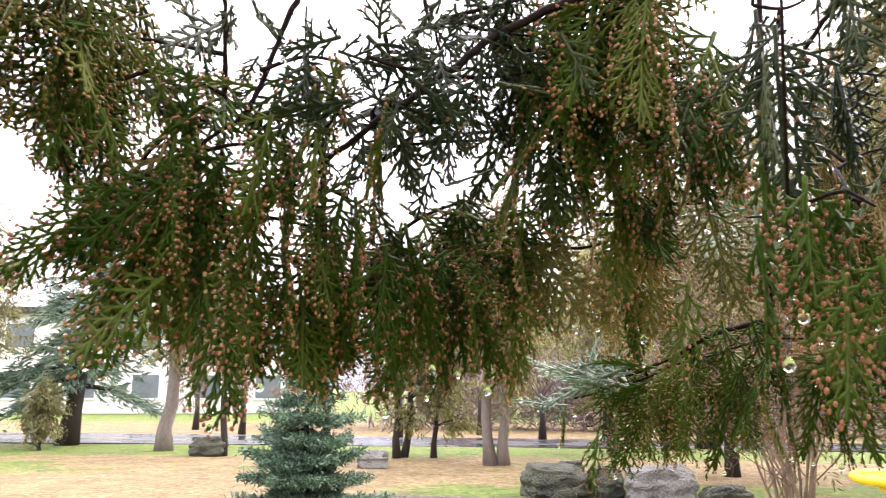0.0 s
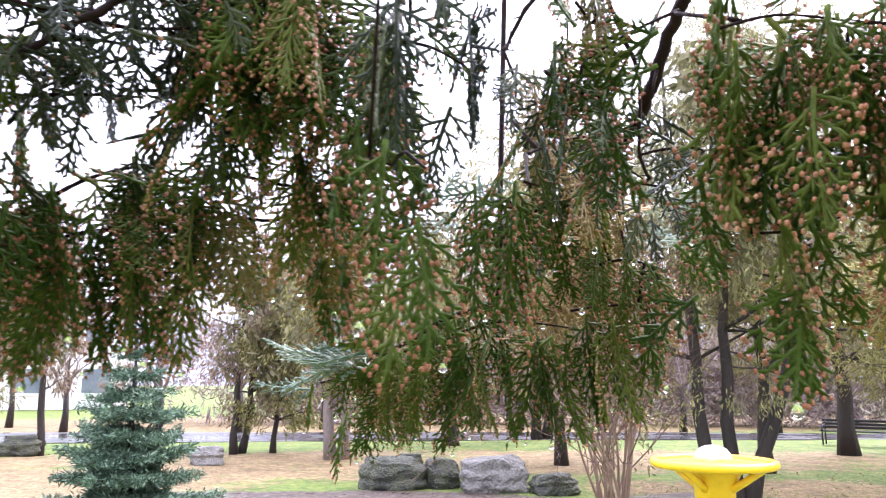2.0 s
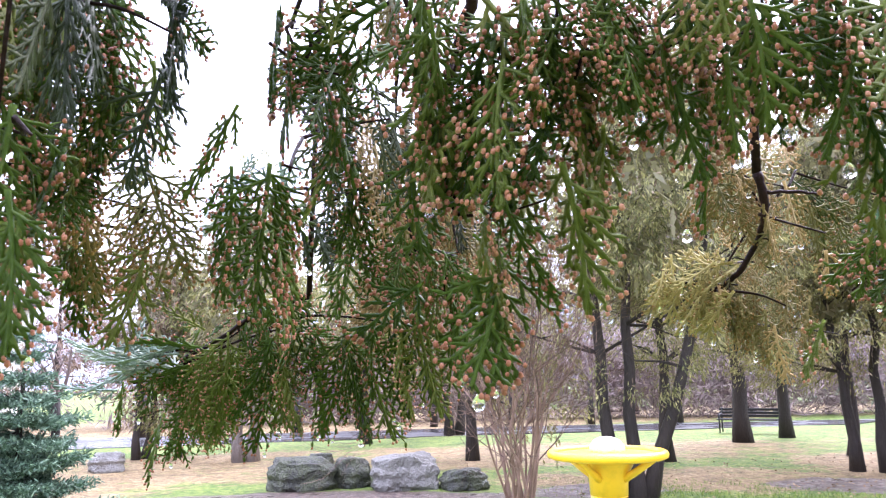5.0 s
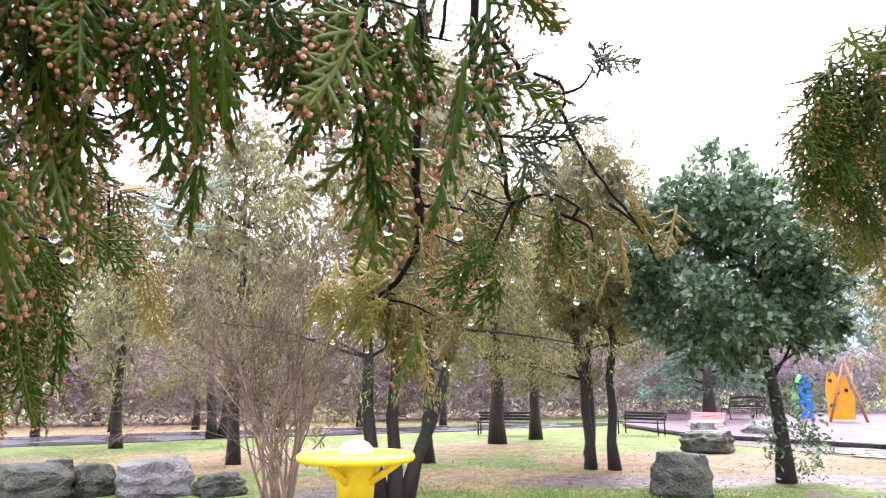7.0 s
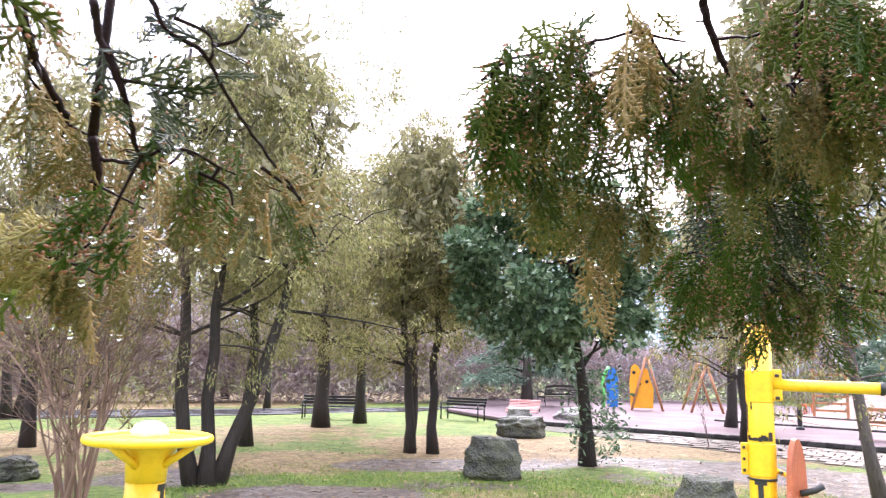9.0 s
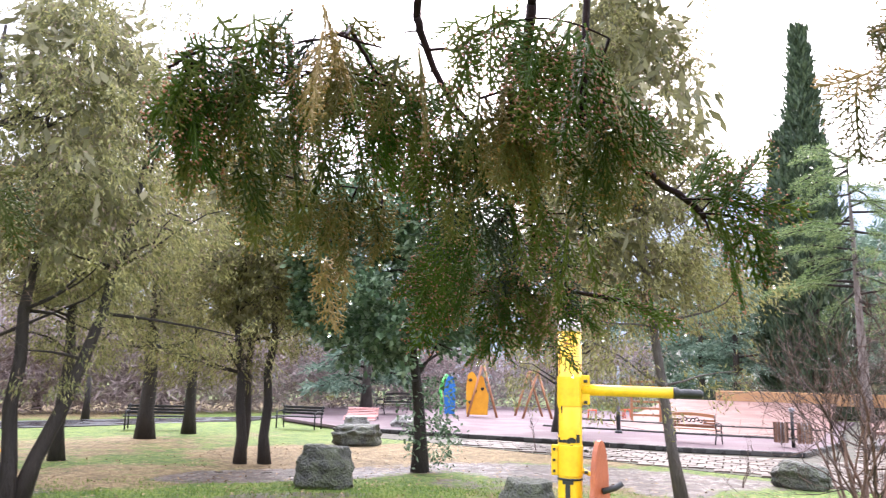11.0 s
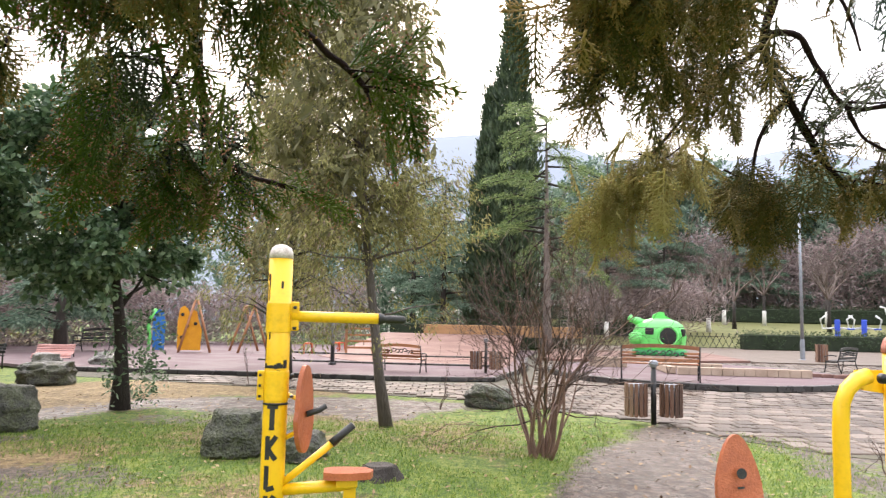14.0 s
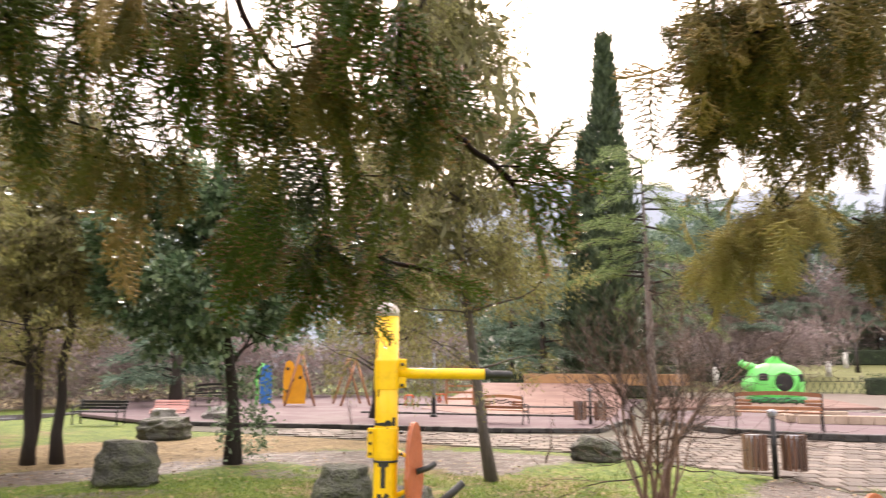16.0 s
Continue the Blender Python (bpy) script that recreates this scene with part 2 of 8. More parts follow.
M_SANDSTONE = mat("sandstone_block", [(0.3, (0.3, 0.22, 0.16)), (0.6, (0.44, 0.34, 0.26)), (0.85, (0.55, 0.46, 0.38))], 0.8, 2, 30, 0.4)
M_ROAD = mat("wet_asphalt", [(0.3, (0.04, 0.04, 0.042)), (0.7, (0.08, 0.08, 0.084))], 0.4, 0.5, 20, 0.3, wet=0.1)
M_STRAW = mat("dead_leaf", [(0.3, (0.2, 0.12, 0.06)), (0.7, (0.42, 0.3, 0.17))], 0.7, 3, 40, 0.2, rand="island")
M_PLASTER = mat("beige_plaster", [(0.3, (0.6, 0.57, 0.54)), (0.6, (0.72, 0.7, 0.67)), (0.85, (0.8, 0.78, 0.76))], 0.85, 0.4, 10, 0.2)
M_BRICKRED = mat("red_brick_facade", [(0.3, (0.42, 0.17, 0.12)), (0.7, (0.54, 0.25, 0.18))], 0.85, 0.4, 12, 0.3)
M_GLASSDARK = mat("window_glass", [(0.3, (0.1, 0.12, 0.14)), (0.7, (0.2, 0.23, 0.26))], 0.1, 1, 10, 0.0)
# distance haze over the hills is put into this pale blue colour
M_HILL = mat("haze_painted_hill", [(0.3, (0.2, 0.235, 0.29)), (0.7, (0.3, 0.34, 0.4))], 1.0, 0.01, 0.05, 0.0, coords="Generated")


def water_mat():
    m = bpy.data.materials.new("water")
    m.use_nodes = True
    b = m.node_tree.nodes["Principled BSDF"]
    b.inputs["Base Color"].default_value = (0.95, 0.97, 1, 1)
    b.inputs["Roughness"].default_value = 0.03
    b.inputs["IOR"].default_value = 1.33
    b.inputs["Transmission Weight"].default_value = 1.0
    return m


M_WATER = water_mat()


# ---------- mesh helpers ----------
class Build:
    """Collects vertices and faces of one mesh."""

    def __init__(self):
        self.v, self.f, self.m = [], [], []

    def add(self, verts, faces, mi=0):
        n = len(self.v)
        self.v.extend(tuple(p) for p in verts)
        self.f.extend(tuple(i + n for i in f) for f in faces)
        self.m.extend([mi] * len(faces))
        return self

    def tube(self, pts, radii, sides=6, mi=0, cap=True):
        pts = [Vector(p) for p in pts]
        if not hasattr(radii, "__len__"):
            radii = [radii] * len(pts)
        ref = Vector((0.31, 0.52, 0.8))
        vs, fs = [], []
        for i, p in enumerate(pts):
            d = (pts[min(i + 1, len(pts) - 1)] - pts[max(i - 1, 0)]).normalized()
            u = d.cross(ref)
            if u.length < 0.05:
                u = d.cross(Vector((1, 0, 0)))
            u.normalize()
            w = d.cross(u)
            for k in range(sides):
                a = 2 * math.pi * k / sides
                vs.append(p + (u * math.cos(a) + w * math.sin(a)) * radii[i])
        for i in range(len(pts) - 1):
            for k in range(sides):
                k2 = (k + 1) % sides
                fs.append((i * sides + k, i * sides + k2, (i + 1) * sides + k2, (i + 1) * sides + k))
        if cap:
            fs.append(tuple(reversed(range(sides))))
            fs.append(tuple((len(pts) - 1) * sides + k for k in range(sides)))
        return self.add(vs, fs, mi)

    def box(self, c, s, rot=None, mi=0, bevel=0.0):
        x, y, z = (v / 2 for v in s)
        b = min(bevel, x * 0.8, y * 0.8, z * 0.8)
        if b > 0:
            vs, fs = [], []
            for zz, ins in ((-z, b), (-z + b, 0), (z - b, 0), (z, b)):
                for sx, sy in ((-1, -1), (1, -1), (1, 1), (-1, 1)):
                    vs.append(Vector((sx * (x - ins), sy * (y - ins), zz)))
            for i in range(3):
                for k in range(4):
                    fs.append((i * 4 + k, i * 4 + (k + 1) % 4, i * 4 + 4 + (k + 1) % 4, i * 4 + 4 + k))
            fs += [(3, 2, 1, 0), (12, 13, 14, 15)]
        else:
            vs = [Vector((sx * x, sy * y, sz * z)) for sz in (-1, 1) for sx, sy in ((-1, -1), (1, -1), (1, 1), (-1, 1))]
            fs = [(3, 2, 1, 0), (4, 5, 6, 7), (0, 1, 5, 4), (1, 2, 6, 5), (2, 3, 7, 6), (3, 0, 4, 7)]
        if rot is not None:
            vs = [rot @ v for v in vs]
        c = Vector(c)
        return self.add([c + v for v in vs], fs, mi)

    def lathe(self, profile, seg=20, mi=0, center=(0, 0, 0), squash=(1, 1)):
        """profile: (radius, height) from bottom to top, closed at both ends."""
        c = Vector(center)
        vs, fs = [], []
        for r, z in profile:
            for k in range(seg):
                a = 2 * math.pi * k / seg
                vs.append(c + Vector((r * math.cos(a) * squash[0], r * math.sin(a) * squash[1], z)))
        for i in range(len(profile) - 1):
            for k in range(seg):
                k2 = (k + 1) % seg
                fs.append((i * seg + k, i * seg + k2, (i + 1) * seg + k2, (i + 1) * seg + k))
        fs.append(tuple(reversed(range(seg))))
        fs.append(tuple((len(profile) - 1) * seg + k for k in range(seg)))
        return self.add(vs, fs, mi)

    def prism(self, outline, z0, z1, mi=0):
        """An upright slab from a flat outline (anticlockwise x, y)."""
        n = len(outline)
        vs = [Vector((x, y, z0)) for x, y in outline] + [Vector((x, y, z1)) for x, y in outline]
        fs = [tuple(reversed(range(n))), tuple(range(n, 2 * n))]
        fs += [(k, (k + 1) % n, n + (k + 1) % n, n + k) for k in range(n)]
        return self.add(vs, fs, mi)

    def mesh(self, name, mats, smooth=False):
        me = bpy.data.meshes.new(name)
        me.from_pydata([tuple(p) for p in self.v], [], self.f)
        for m in mats:
            me.materials.append(m)
        if len(mats) > 1:
            me.polygons.foreach_set("material_index", self.m)
        if smooth:
            me.polygons.foreach_set("use_smooth", [True] * len(self.f))
        me.update()
        return me


def part(name, build, material, parent=None, label="", smooth=False, at=None):
    """Links one mesh as an object, under a thing or a part."""
    mats = material if isinstance(material, (list, tuple)) else [material]
    me = build if isinstance(build, bpy.types.Mesh) else build.mesh(name, mats, smooth)
    ob = new(name, me)
    if parent is not None:
        ob.parent = parent
    if at is not None:
        ob.matrix_basis = at
    if label:
        tagged(ob, label)
    return ob


def thing(name, at, label, category, group="", kind=""):
    ob = new(name)
    ob.matrix_basis = at
    ob.empty_display_size = 0.1
    return tagged(ob, label, category, group, kind)


def quads(name, c, u, v, material):
    """One mesh of many small leaf quads: centres c, half-axes u and v (n x 3 arrays), pointed at both ends."""
    n = len(c)
    p = np.empty((n, 4, 3), np.float32)
    p[:, 0], p[:, 1], p[:, 2], p[:, 3] = c - v, c + u, c + v, c - u
    me = bpy.data.meshes.new(name)
    me.vertices.add(n * 4)
    me.vertices.foreach_set("co", p.ravel())
    me.loops.add(n * 4)
    me.loops.foreach_set("vertex_index", np.arange(n * 4, dtype=np.int32))
    me.polygons.add(n)
    me.polygons.foreach_set("loop_start", np.arange(0, n * 4, 4, dtype=np.int32))
    me.update(calc_edges=True)
    me.materials.append(material)
    return me


def unit(a):
    return a / np.maximum(np.linalg.norm(a, axis=-1, keepdims=True), 1e-9)


def leaf_clumps(name, centres, axes, rng, per, length, width, spread, material, scatter=0.1):
    """Clumps of narrow leaves: each clump at a centre, fanned about its axis."""
    n = len(centres)
    c = np.repeat(centres, per, 0) + rng.normal(0, scatter, (n * per, 3))
    a = unit(np.repeat(axes, per, 0) + rng.normal(0, spread, (n * per, 3)))
    ln = length * rng.uniform(0.55, 1.25, (n * per, 1))
    side = unit(np.cross(a, rng.normal(0, 1, (n * per, 3))))
    return quads(name, c + a * ln * 0.5, side * width * rng.uniform(0.6, 1.3, (n * per, 1)), a * ln * 0.5, material)


def wander(rng, a, b, n, amount):
    """A crooked line from a to b."""
    a, b = np.array(a, float), np.array(b, float)
    s = np.linspace(0, 1, n)[:, None]
    d = np.linalg.norm(b - a)
    return a + (b - a) * s + np.cumsum(rng.normal(0, amount * d / n, (n, 3)), 0) * np.sin(s * math.pi * 0.75)


# ---------- ground ----------
def ground_height(x, y):
    return 0.05 * noise.noise(Vector((x * 0.25, y * 0.25, 0.3))) + 0.02 * noise.noise(Vector((x * 1.1, y * 1.1, 4)))


def ground_mat():
    """Wet park lawn: grass, worn brown soil, leaf litter and muddy patches, by noise and by the worn places."""
    m = bpy.data.materials.new("wet_lawn")
    m.use_nodes = True
    nt = m.node_tree
    b = nt.nodes["Principled BSDF"]
    N, L = nt.nodes.new, nt.links.new
    tc = N("ShaderNodeTexCoord")

    def nz(scale, detail=5, rough=0.6):
        n = N("ShaderNodeTexNoise")
        n.inputs["Scale"].default_value, n.inputs["Detail"].default_value, n.inputs["Roughness"].default_value = scale, detail, rough
        L(tc.outputs["Object"], n.inputs["Vector"])
        return n.outputs["Fac"]

    def ramp(fac, stops):
        r = N("ShaderNodeValToRGB")
        while len(r.color_ramp.elements) < len(stops):
            r.color_ramp.elements.new(0.5)
        for e, (p, c) in zip(r.color_ramp.elements, stops):
            e.position, e.color = p, (*c, 1)
        L(fac, r.inputs[0])
        return r.outputs[0]

    def math2(op, a, c):
        k = N("ShaderNodeMath")
        k.operation = op
        for i, v in enumerate((a, c)):
            if isinstance(v, (int, float)):
                k.inputs[i].default_value = v
            else:
                L(v, k.inputs[i])
        return k.outputs[0]

    def mix(fac, a, c):
        k = N("ShaderNodeMix")
        k.data_type = 'RGBA'
        L(fac, k.inputs[0])
        L(a, k.inputs[6])
        L(c, k.inputs[7])
        return k.outputs[2]

    def band(fac, lo, hi):
        k = N("ShaderNodeMapRange")
        k.inputs[1].default_value, k.inputs[2].default_value = lo, hi
        L(fac, k.inputs[0])
        return k.outputs[0]

    fine, mid, big = nz(38), nz(3.0), nz(0.45)
    mott = math2('ADD', math2('MULTIPLY', fine, 0.45), math2('ADD', math2('MULTIPLY', nz(9), 0.35), math2('MULTIPLY', nz(1.6), 0.2)))
    grass = ramp(mott, [(0.4, (0.028, 0.055, 0.008)), (0.47, (0.075, 0.135, 0.016)), (0.54, (0.16, 0.21, 0.03)), (0.62, (0.28, 0.27, 0.075))])
    straw = ramp(mott, [(0.4, (0.07, 0.046, 0.02)), (0.5, (0.22, 0.152, 0.066)), (0.6, (0.4, 0.3, 0.16))])
    soil = ramp(nz(14), [(0.35, (0.028, 0.019, 0.013)), (0.5, (0.085, 0.06, 0.045)), (0.68, (0.2, 0.15, 0.12))])
    worn = N("ShaderNodeAttribute")
    worn.attribute_name = "worn"
    dry = N("ShaderNodeAttribute")
    dry.attribute_name = "dry"
    s1 = band(math2('ADD', math2('MULTIPLY', mid, 0.55), math2('ADD', math2('MULTIPLY', big, 0.5), math2('MULTIPLY', dry.outputs["Fac"], 0.5))), 0.6, 0.72)
    s2 = band(math2('ADD', math2('ADD', math2('MULTIPLY', mid, 0.7), math2('MULTIPLY', nz(11), 0.5)), math2('ADD', math2('MULTIPLY', nz(0.9), 0.4), worn.outputs["Fac"])), 0.96, 1.1)
    col = mix(s2, mix(s1, grass, straw), soil)
    L(col, b.inputs["Base Color"])
    rr = N("ShaderNodeMapRange")
    rr.inputs[1].default_value, rr.inputs[2].default_value = 0.35, 0.55
    rr.inputs[3].default_value, rr.inputs[4].default_value = 0.22, 0.6
    L(mid, rr.inputs[0])
    k = N("ShaderNodeMix")
    L(s2, k.inputs[0])
    k.inputs[2].default_value = 0.85
    L(rr.outputs[0], k.inputs[3])
    L(k.outputs[0], b.inputs["Roughness"])
    bp = N("ShaderNodeBump")
    bp.inputs["Strength"].default_value, bp.inputs["Distance"].default_value = 0.8, 0.03
    L(fine, bp.inputs["Height"])
    L(bp.outputs[0], b.inputs["Normal"])
    return m


EDGE = [(17.5, 13.0), (16.5, 8.0), (15.6, 4.5), (14.8, 1.5), (13.6, -0.2), (12.4, -1.75), (11.1, -2.4), (9.9, -3.6), (9.2, -5.5), (9.4, -7.5), (10.5, -10.5), (12.0, -16.0)]


def edge_x(y):
    """Where the lawn ends and the paving begins."""
    for (xa, ya), (xb, yb) in zip(EDGE, EDGE[1:]):
        if yb <= y <= ya:
            return xa + (xb - xa) * (ya - y) / max(1e-6, ya - yb)
    return 99


# worn places of the lawn: x, y, half-length, half-width, turn (degrees), strength
WORN = [(0.5, 11.2, 2.8, 0.45, -14, 0.6), (3.2, 10.1, 1.6, 0.4, -14, 0.5), (10.0, 8.2, 1.6, 0.7, -45, 0.5), (8.9, 8.6, 1.0, 0.6, -40, 0.45), (8.2, 6.6, 1.0, 0.4, -40, 0.3),
        (11.8, 7.2, 1.3, 0.7, -30, 0.28), (10.8, 5.0, 0.8, 1.0, 0, 0.22), (13.2, 4.2, 1.3, 3.0, 10, 0.4), (7.6, -1.1, 3.6, 0.85, -8, 0.44), (10.8, -1.9, 1.7, 0.7, -10, 0.42),
        (6.0, -2.6, 1.5, 1.2, 0, 0.4), (9.0, -3.4, 2.0, 0.6, 5, 0.3), (6.6, 4.4, 0.8, 0.8, 0, 0.3), (6.2, 7.2, 1.4, 0.8, -40, 0.5), (12.2, 2.6, 0.8, 0.6, 0, 0.4),
        (6.0, 1.4, 0.5, 0.9, 0, 0.35), (5.6, 9.6, 1.0, 0.8, 0, 0.4)]
# dry, yellowed places
DRY = [(-5.0, 13.0, 5.0, 2.2, 0, 0.55), (-3.0, 17.5, 7.0, 1.2, 0, 0.5), (13.0, 9.0, 3.0, 2.5, -40, 0.7), (16.5, 6.0, 2.0, 4.0, 20, 0.7), (10.5, 3.5, 2.5, 1.5, 0, 0.35), (7.5, 5.5, 1.5, 1.0, 0, 0.4), (3.0, 15.5, 11.0, 2.6, -6, 0.42), (0.0, 30.0, 45.0, 7.0, 0, 0.5), (7.5, 10.2, 3.0, 1.4, -20, 0.4), (5.0, 5.0, 1.6, 1.2, 0, 0.3),
       (6.2, 2.6, 1.0, 1.2, 0, 0.35), (10.0, 1.0, 1.6, 0.8, 20, 0.3)]


def patches(x, y, table):
    s = 0.0
    for px, py, a, b, turn, k in table:
        c, q = math.cos(radians(turn)), math.sin(radians(turn))
        u, w = ((x - px) * c + (y - py) * q) / a, (-(x - px) * q + (y - py) * c) / b
        d = u * u + w * w
        if d < 1.6:
            s = max(s, k * min(1.0, (1.6 - d)))
    return s


def build_ground():
    xs = np.concatenate([np.linspace(-900, -30, 12), np.linspace(-25, -8, 18), np.linspace(-7.5, 20, 160), np.linspace(21, 45, 25), np.linspace(55, 900, 14)])
    ys = np.concatenate([np.linspace(-900, -30, 12), np.linspace(-25, -8, 18), np.linspace(-7.5, 20, 160), np.linspace(21, 45, 25), np.linspace(55, 900, 14)])
    nx, ny = len(xs), len(ys)
    vs, worn, dry = [], [], []
    for y in ys:
        for x in xs:
            near = max(0.0, 1 - max(abs(x - 6), abs(y - 6)) / 40)
            calm = min(1.0, max(0.0, (edge_x(y) - x) / 1.6))
            vs.append((x, y, ground_height(x, y) * near * calm - 0.015 - 0.005 * calm))
            worn.append(patches(x, y, WORN))
            dry.append(patches(x, y, DRY))
    fs = [(j * nx + i, j * nx + i + 1, (j + 1) * nx + i + 1, (j + 1) * nx + i) for j in range(ny - 1) for i in range(nx - 1)]
    b = Build()
    b.v, b.f, b.m = vs, fs, [0] * len(fs)
    me = b.mesh("ground", [ground_mat()], True)
    for key, vals in (("worn", worn), ("dry", dry)):
        me.attributes.new(key, 'FLOAT', 'POINT').data.foreach_set("value", vals)
    return tagged(new("ground", me), "wet park lawn with worn brown soil patches", "ground", kind="structure")


build_ground()


def grass_blades():
    rng = np.random.default_rng(5)
    n = 150000
    x, y = rng.uniform(4.8, 15, n), rng.uniform(-3.5, 13, n)
    keep = []
    for a, b in zip(x, y):
        d = math.hypot(a, b)
        keep.append(5.0 < d < 10.5 + 2 * rng.random() and a < 12.2 + 0.25 * b and patches(a, b, WORN) < 0.22 + 0.2 * rng.random()
                    and noise.noise(Vector((a * 0.9, b * 0.9, 2))) > -0.25 - 0.25 * rng.random())
    keep = np.array(keep)
    x, y = x[keep], y[keep]
    n = len(x)
    h = rng.uniform(0.015, 0.06, n) * (1 + 0.5 * np.array([noise.noise(Vector((a * 2, b * 2, 7))) for a, b in zip(x, y)]))
    z = np.array([ground_height(a, b) for a, b in zip(x, y)]) - 0.022
    a = rng.uniform(0, 2 * math.pi, n)
    tip = np.stack([rng.normal(0, 0.4, n) * h, rng.normal(0, 0.4, n) * h, h], 1)
    me = quads("grass", np.stack([x, y, z], 1) + tip * 0.5, np.stack([np.cos(a), np.sin(a), 0 * a], 1) * 0.004, tip * 0.55, M_GRASS)
    tagged(new("grass", me), "short wet green grass blades", "grass", kind="stuff")


grass_blades()


def litter():
    rng = np.random.default_rng(8)
    n = 2600
    x, y = rng.uniform(5, 14, n), rng.uniform(-3, 12, n)
    k = (x < 12.3 + 0.25 * y)
    x, y = x[k], y[k]
    z = np.array([ground_height(a, b) for a, b in zip(x, y)])
    a = rng.uniform(0, 6.28, len(x))
    u = np.stack([np.cos(a), np.sin(a), rng.normal(0, 0.3, len(x))], 1) * 0.016
    v = np.stack([-np.sin(a), np.cos(a), rng.normal(0, 0.3, len(x))], 1) * 0.028
    tagged(new("leaf_litter", quads("leaf_litter", np.stack([x, y, z], 1), u, v, M_STRAW)), "scattered dry fallen leaves on the lawn", "leaves", kind="stuff")


litter()


def flat(name, outline, z, thick, material, label, category, wavy=0.0):
    ob = part(name, Build().prism(outline, z - thick, z), material)
    return tagged(ob, label, category, kind="structure")


def kerb(points, w, z0, z1, label):
    """A kerb along a line, as a run of bevelled stones."""
    base = thing("kerb", pose(0, 0, 0), label, "kerb", kind="structure")
    for (x0, y0), (x1, y1) in zip(points, points[1:]):
        d = Vector((x1 - x0, y1 - y0, 0))
        n = max(1, round(d.length / 1.0))
        ang = Matrix.Rotation(math.atan2(d.y, d.x), 3, 'Z')
        for i in range(n):
            c = Vector((x0, y0, (z0 + z1) / 2)) + d * ((i + 0.5) / n)
            part("kerb_stone", Build().box(c, (d.length / n - 0.012, w, z1 - z0), ang, 0, 0.015), M_KERB, base)
    return base


def arc(cx, cy, rx, ry, a0, a1, n):
    return [(cx + rx * math.cos(radians(a0 + (a1 - a0) * i / n)), cy + ry * math.sin(radians(a0 + (a1 - a0) * i / n))) for i in range(n + 1)]


# paving bed of the plaza walk, the island, the playground surface and the far road
flat("paving_bed", EDGE[::-1] + [(19.8, 13.0), (30, 13.0), (44, 6), (44, -34), (16, -30)][0:2] + [(44, 13), (44, -34), (16, -34)], -0.008, 0.06, M_JOINT, "dark wet bedding and grassy joints under the paving",
     "paving")
ISLAND = arc(24.5, -4.5, 5.6, 4.3, 0, 360, 28)[:-1]
flat("island_paving", ISLAND, 0.15, 0.13, M_PURPLE, "raised rounded island of wet purplish paving", "paving")
kerb(arc(24.5, -4.5, 5.66, 4.36, 0, 360, 30), 0.14, 0.0, 0.16, "dark wet kerb stones round the raised island")
PLAY = [(18.6, 13.5), (18.9, 8.0), (18.9, 3.6), (19.5, 1.3), (24.5, 0.6), (32, 0.8), (41, 0.5), (42, 22), (30, 24), (21, 18)]
flat("playground_paving", PLAY, 0.1, 0.08, M_PURPLE, "wet purplish playground paving", "paving")
kerb(PLAY[:6], 0.12, 0.0, 0.115, "low dark kerb along the playground")
RED = [(24.5, 1.2), (31.0, 1.2), (41.2, 1.2), (41.2, 9.0), (31.0, 8.8), (28, 8.5), (24.2, 5.5)]
red = Build()
for low in (0.03, 0.0):
    red.v.extend((x, y, 0.115 - low + 0.075 * max(0.0, x - 31.0)) for x, y in RED)
red.f = [(7, 8, 11, 12, 13), (8, 9, 10, 11)] + [(k, (k + 1) % 7, 7 + (k + 1) % 7, 7 + k) for k in range(7)] + [(6, 5, 4, 1, 0), (4, 3, 2, 1)]
red.m = [0] * len(red.f)
tagged(part("red_paving", red, M_REDPAVE), "wet reddish paved playground court, rising gently", "paving", kind="structure")
kerb([(24.4, 9.5), (24.2, 5.0), (24.4, 1.4)], 0.16, 0.08, 0.16, "dark wet step across the playground paving")
kerb([(30.5, 10.5), (29.5, 6.0), (30.0, 1.4)], 0.16, 0.08, 0.17, "dark wet step across the playground court")
flat("red_terrace", [(31.5, 0.2), (44.0, 0.2), (44.0, -8.8), (34.5, -8.8), (31.2, -3.6)], 0.11, 0.09, M_REDPAVE, "wet reddish paved terrace behind the island", "paving")
kerb(arc(15.2, -8.4, 2.2, 1.5, 60, 300, 12), 0.12, 0.0, 0.15, "curved kerb round a small grass bed")
flat("far_paving", [(34.5, -9.0), (44.2, -9.0), (44.2, -0.2), (58, -0.2), (59, -40), (34.5, -40)], 0.06, 0.05, M_PAVERFAR, "wet brown paving at the far side of the plaza", "paving")
flat("grass_bed", arc(15.2, -8.4, 2.14, 1.44, 0, 360, 20)[:-1], 0.1, 0.1, bpy.data.materials["wet_lawn"], "small grass bed inside the curved kerb", "grass bed")
flat("far_road", [(-60, 22.6), (-10, 22.4), (9, 20.6), (20, 18.6), (24, 20), (11, 23.6), (-10, 27), (-60, 28)], 0.0, 0.05, M_ROAD, "wet asphalt park road", "road")


def rise(x, y):
    """The lawn beyond the plaza climbs gently."""
    side = min(1.0, max(0.0, (8.0 - y) / 10.0))
    return side * float(np.interp(x, [57, 64, 100, 140], [0.0, 1.05, 2.9, 3.6]))


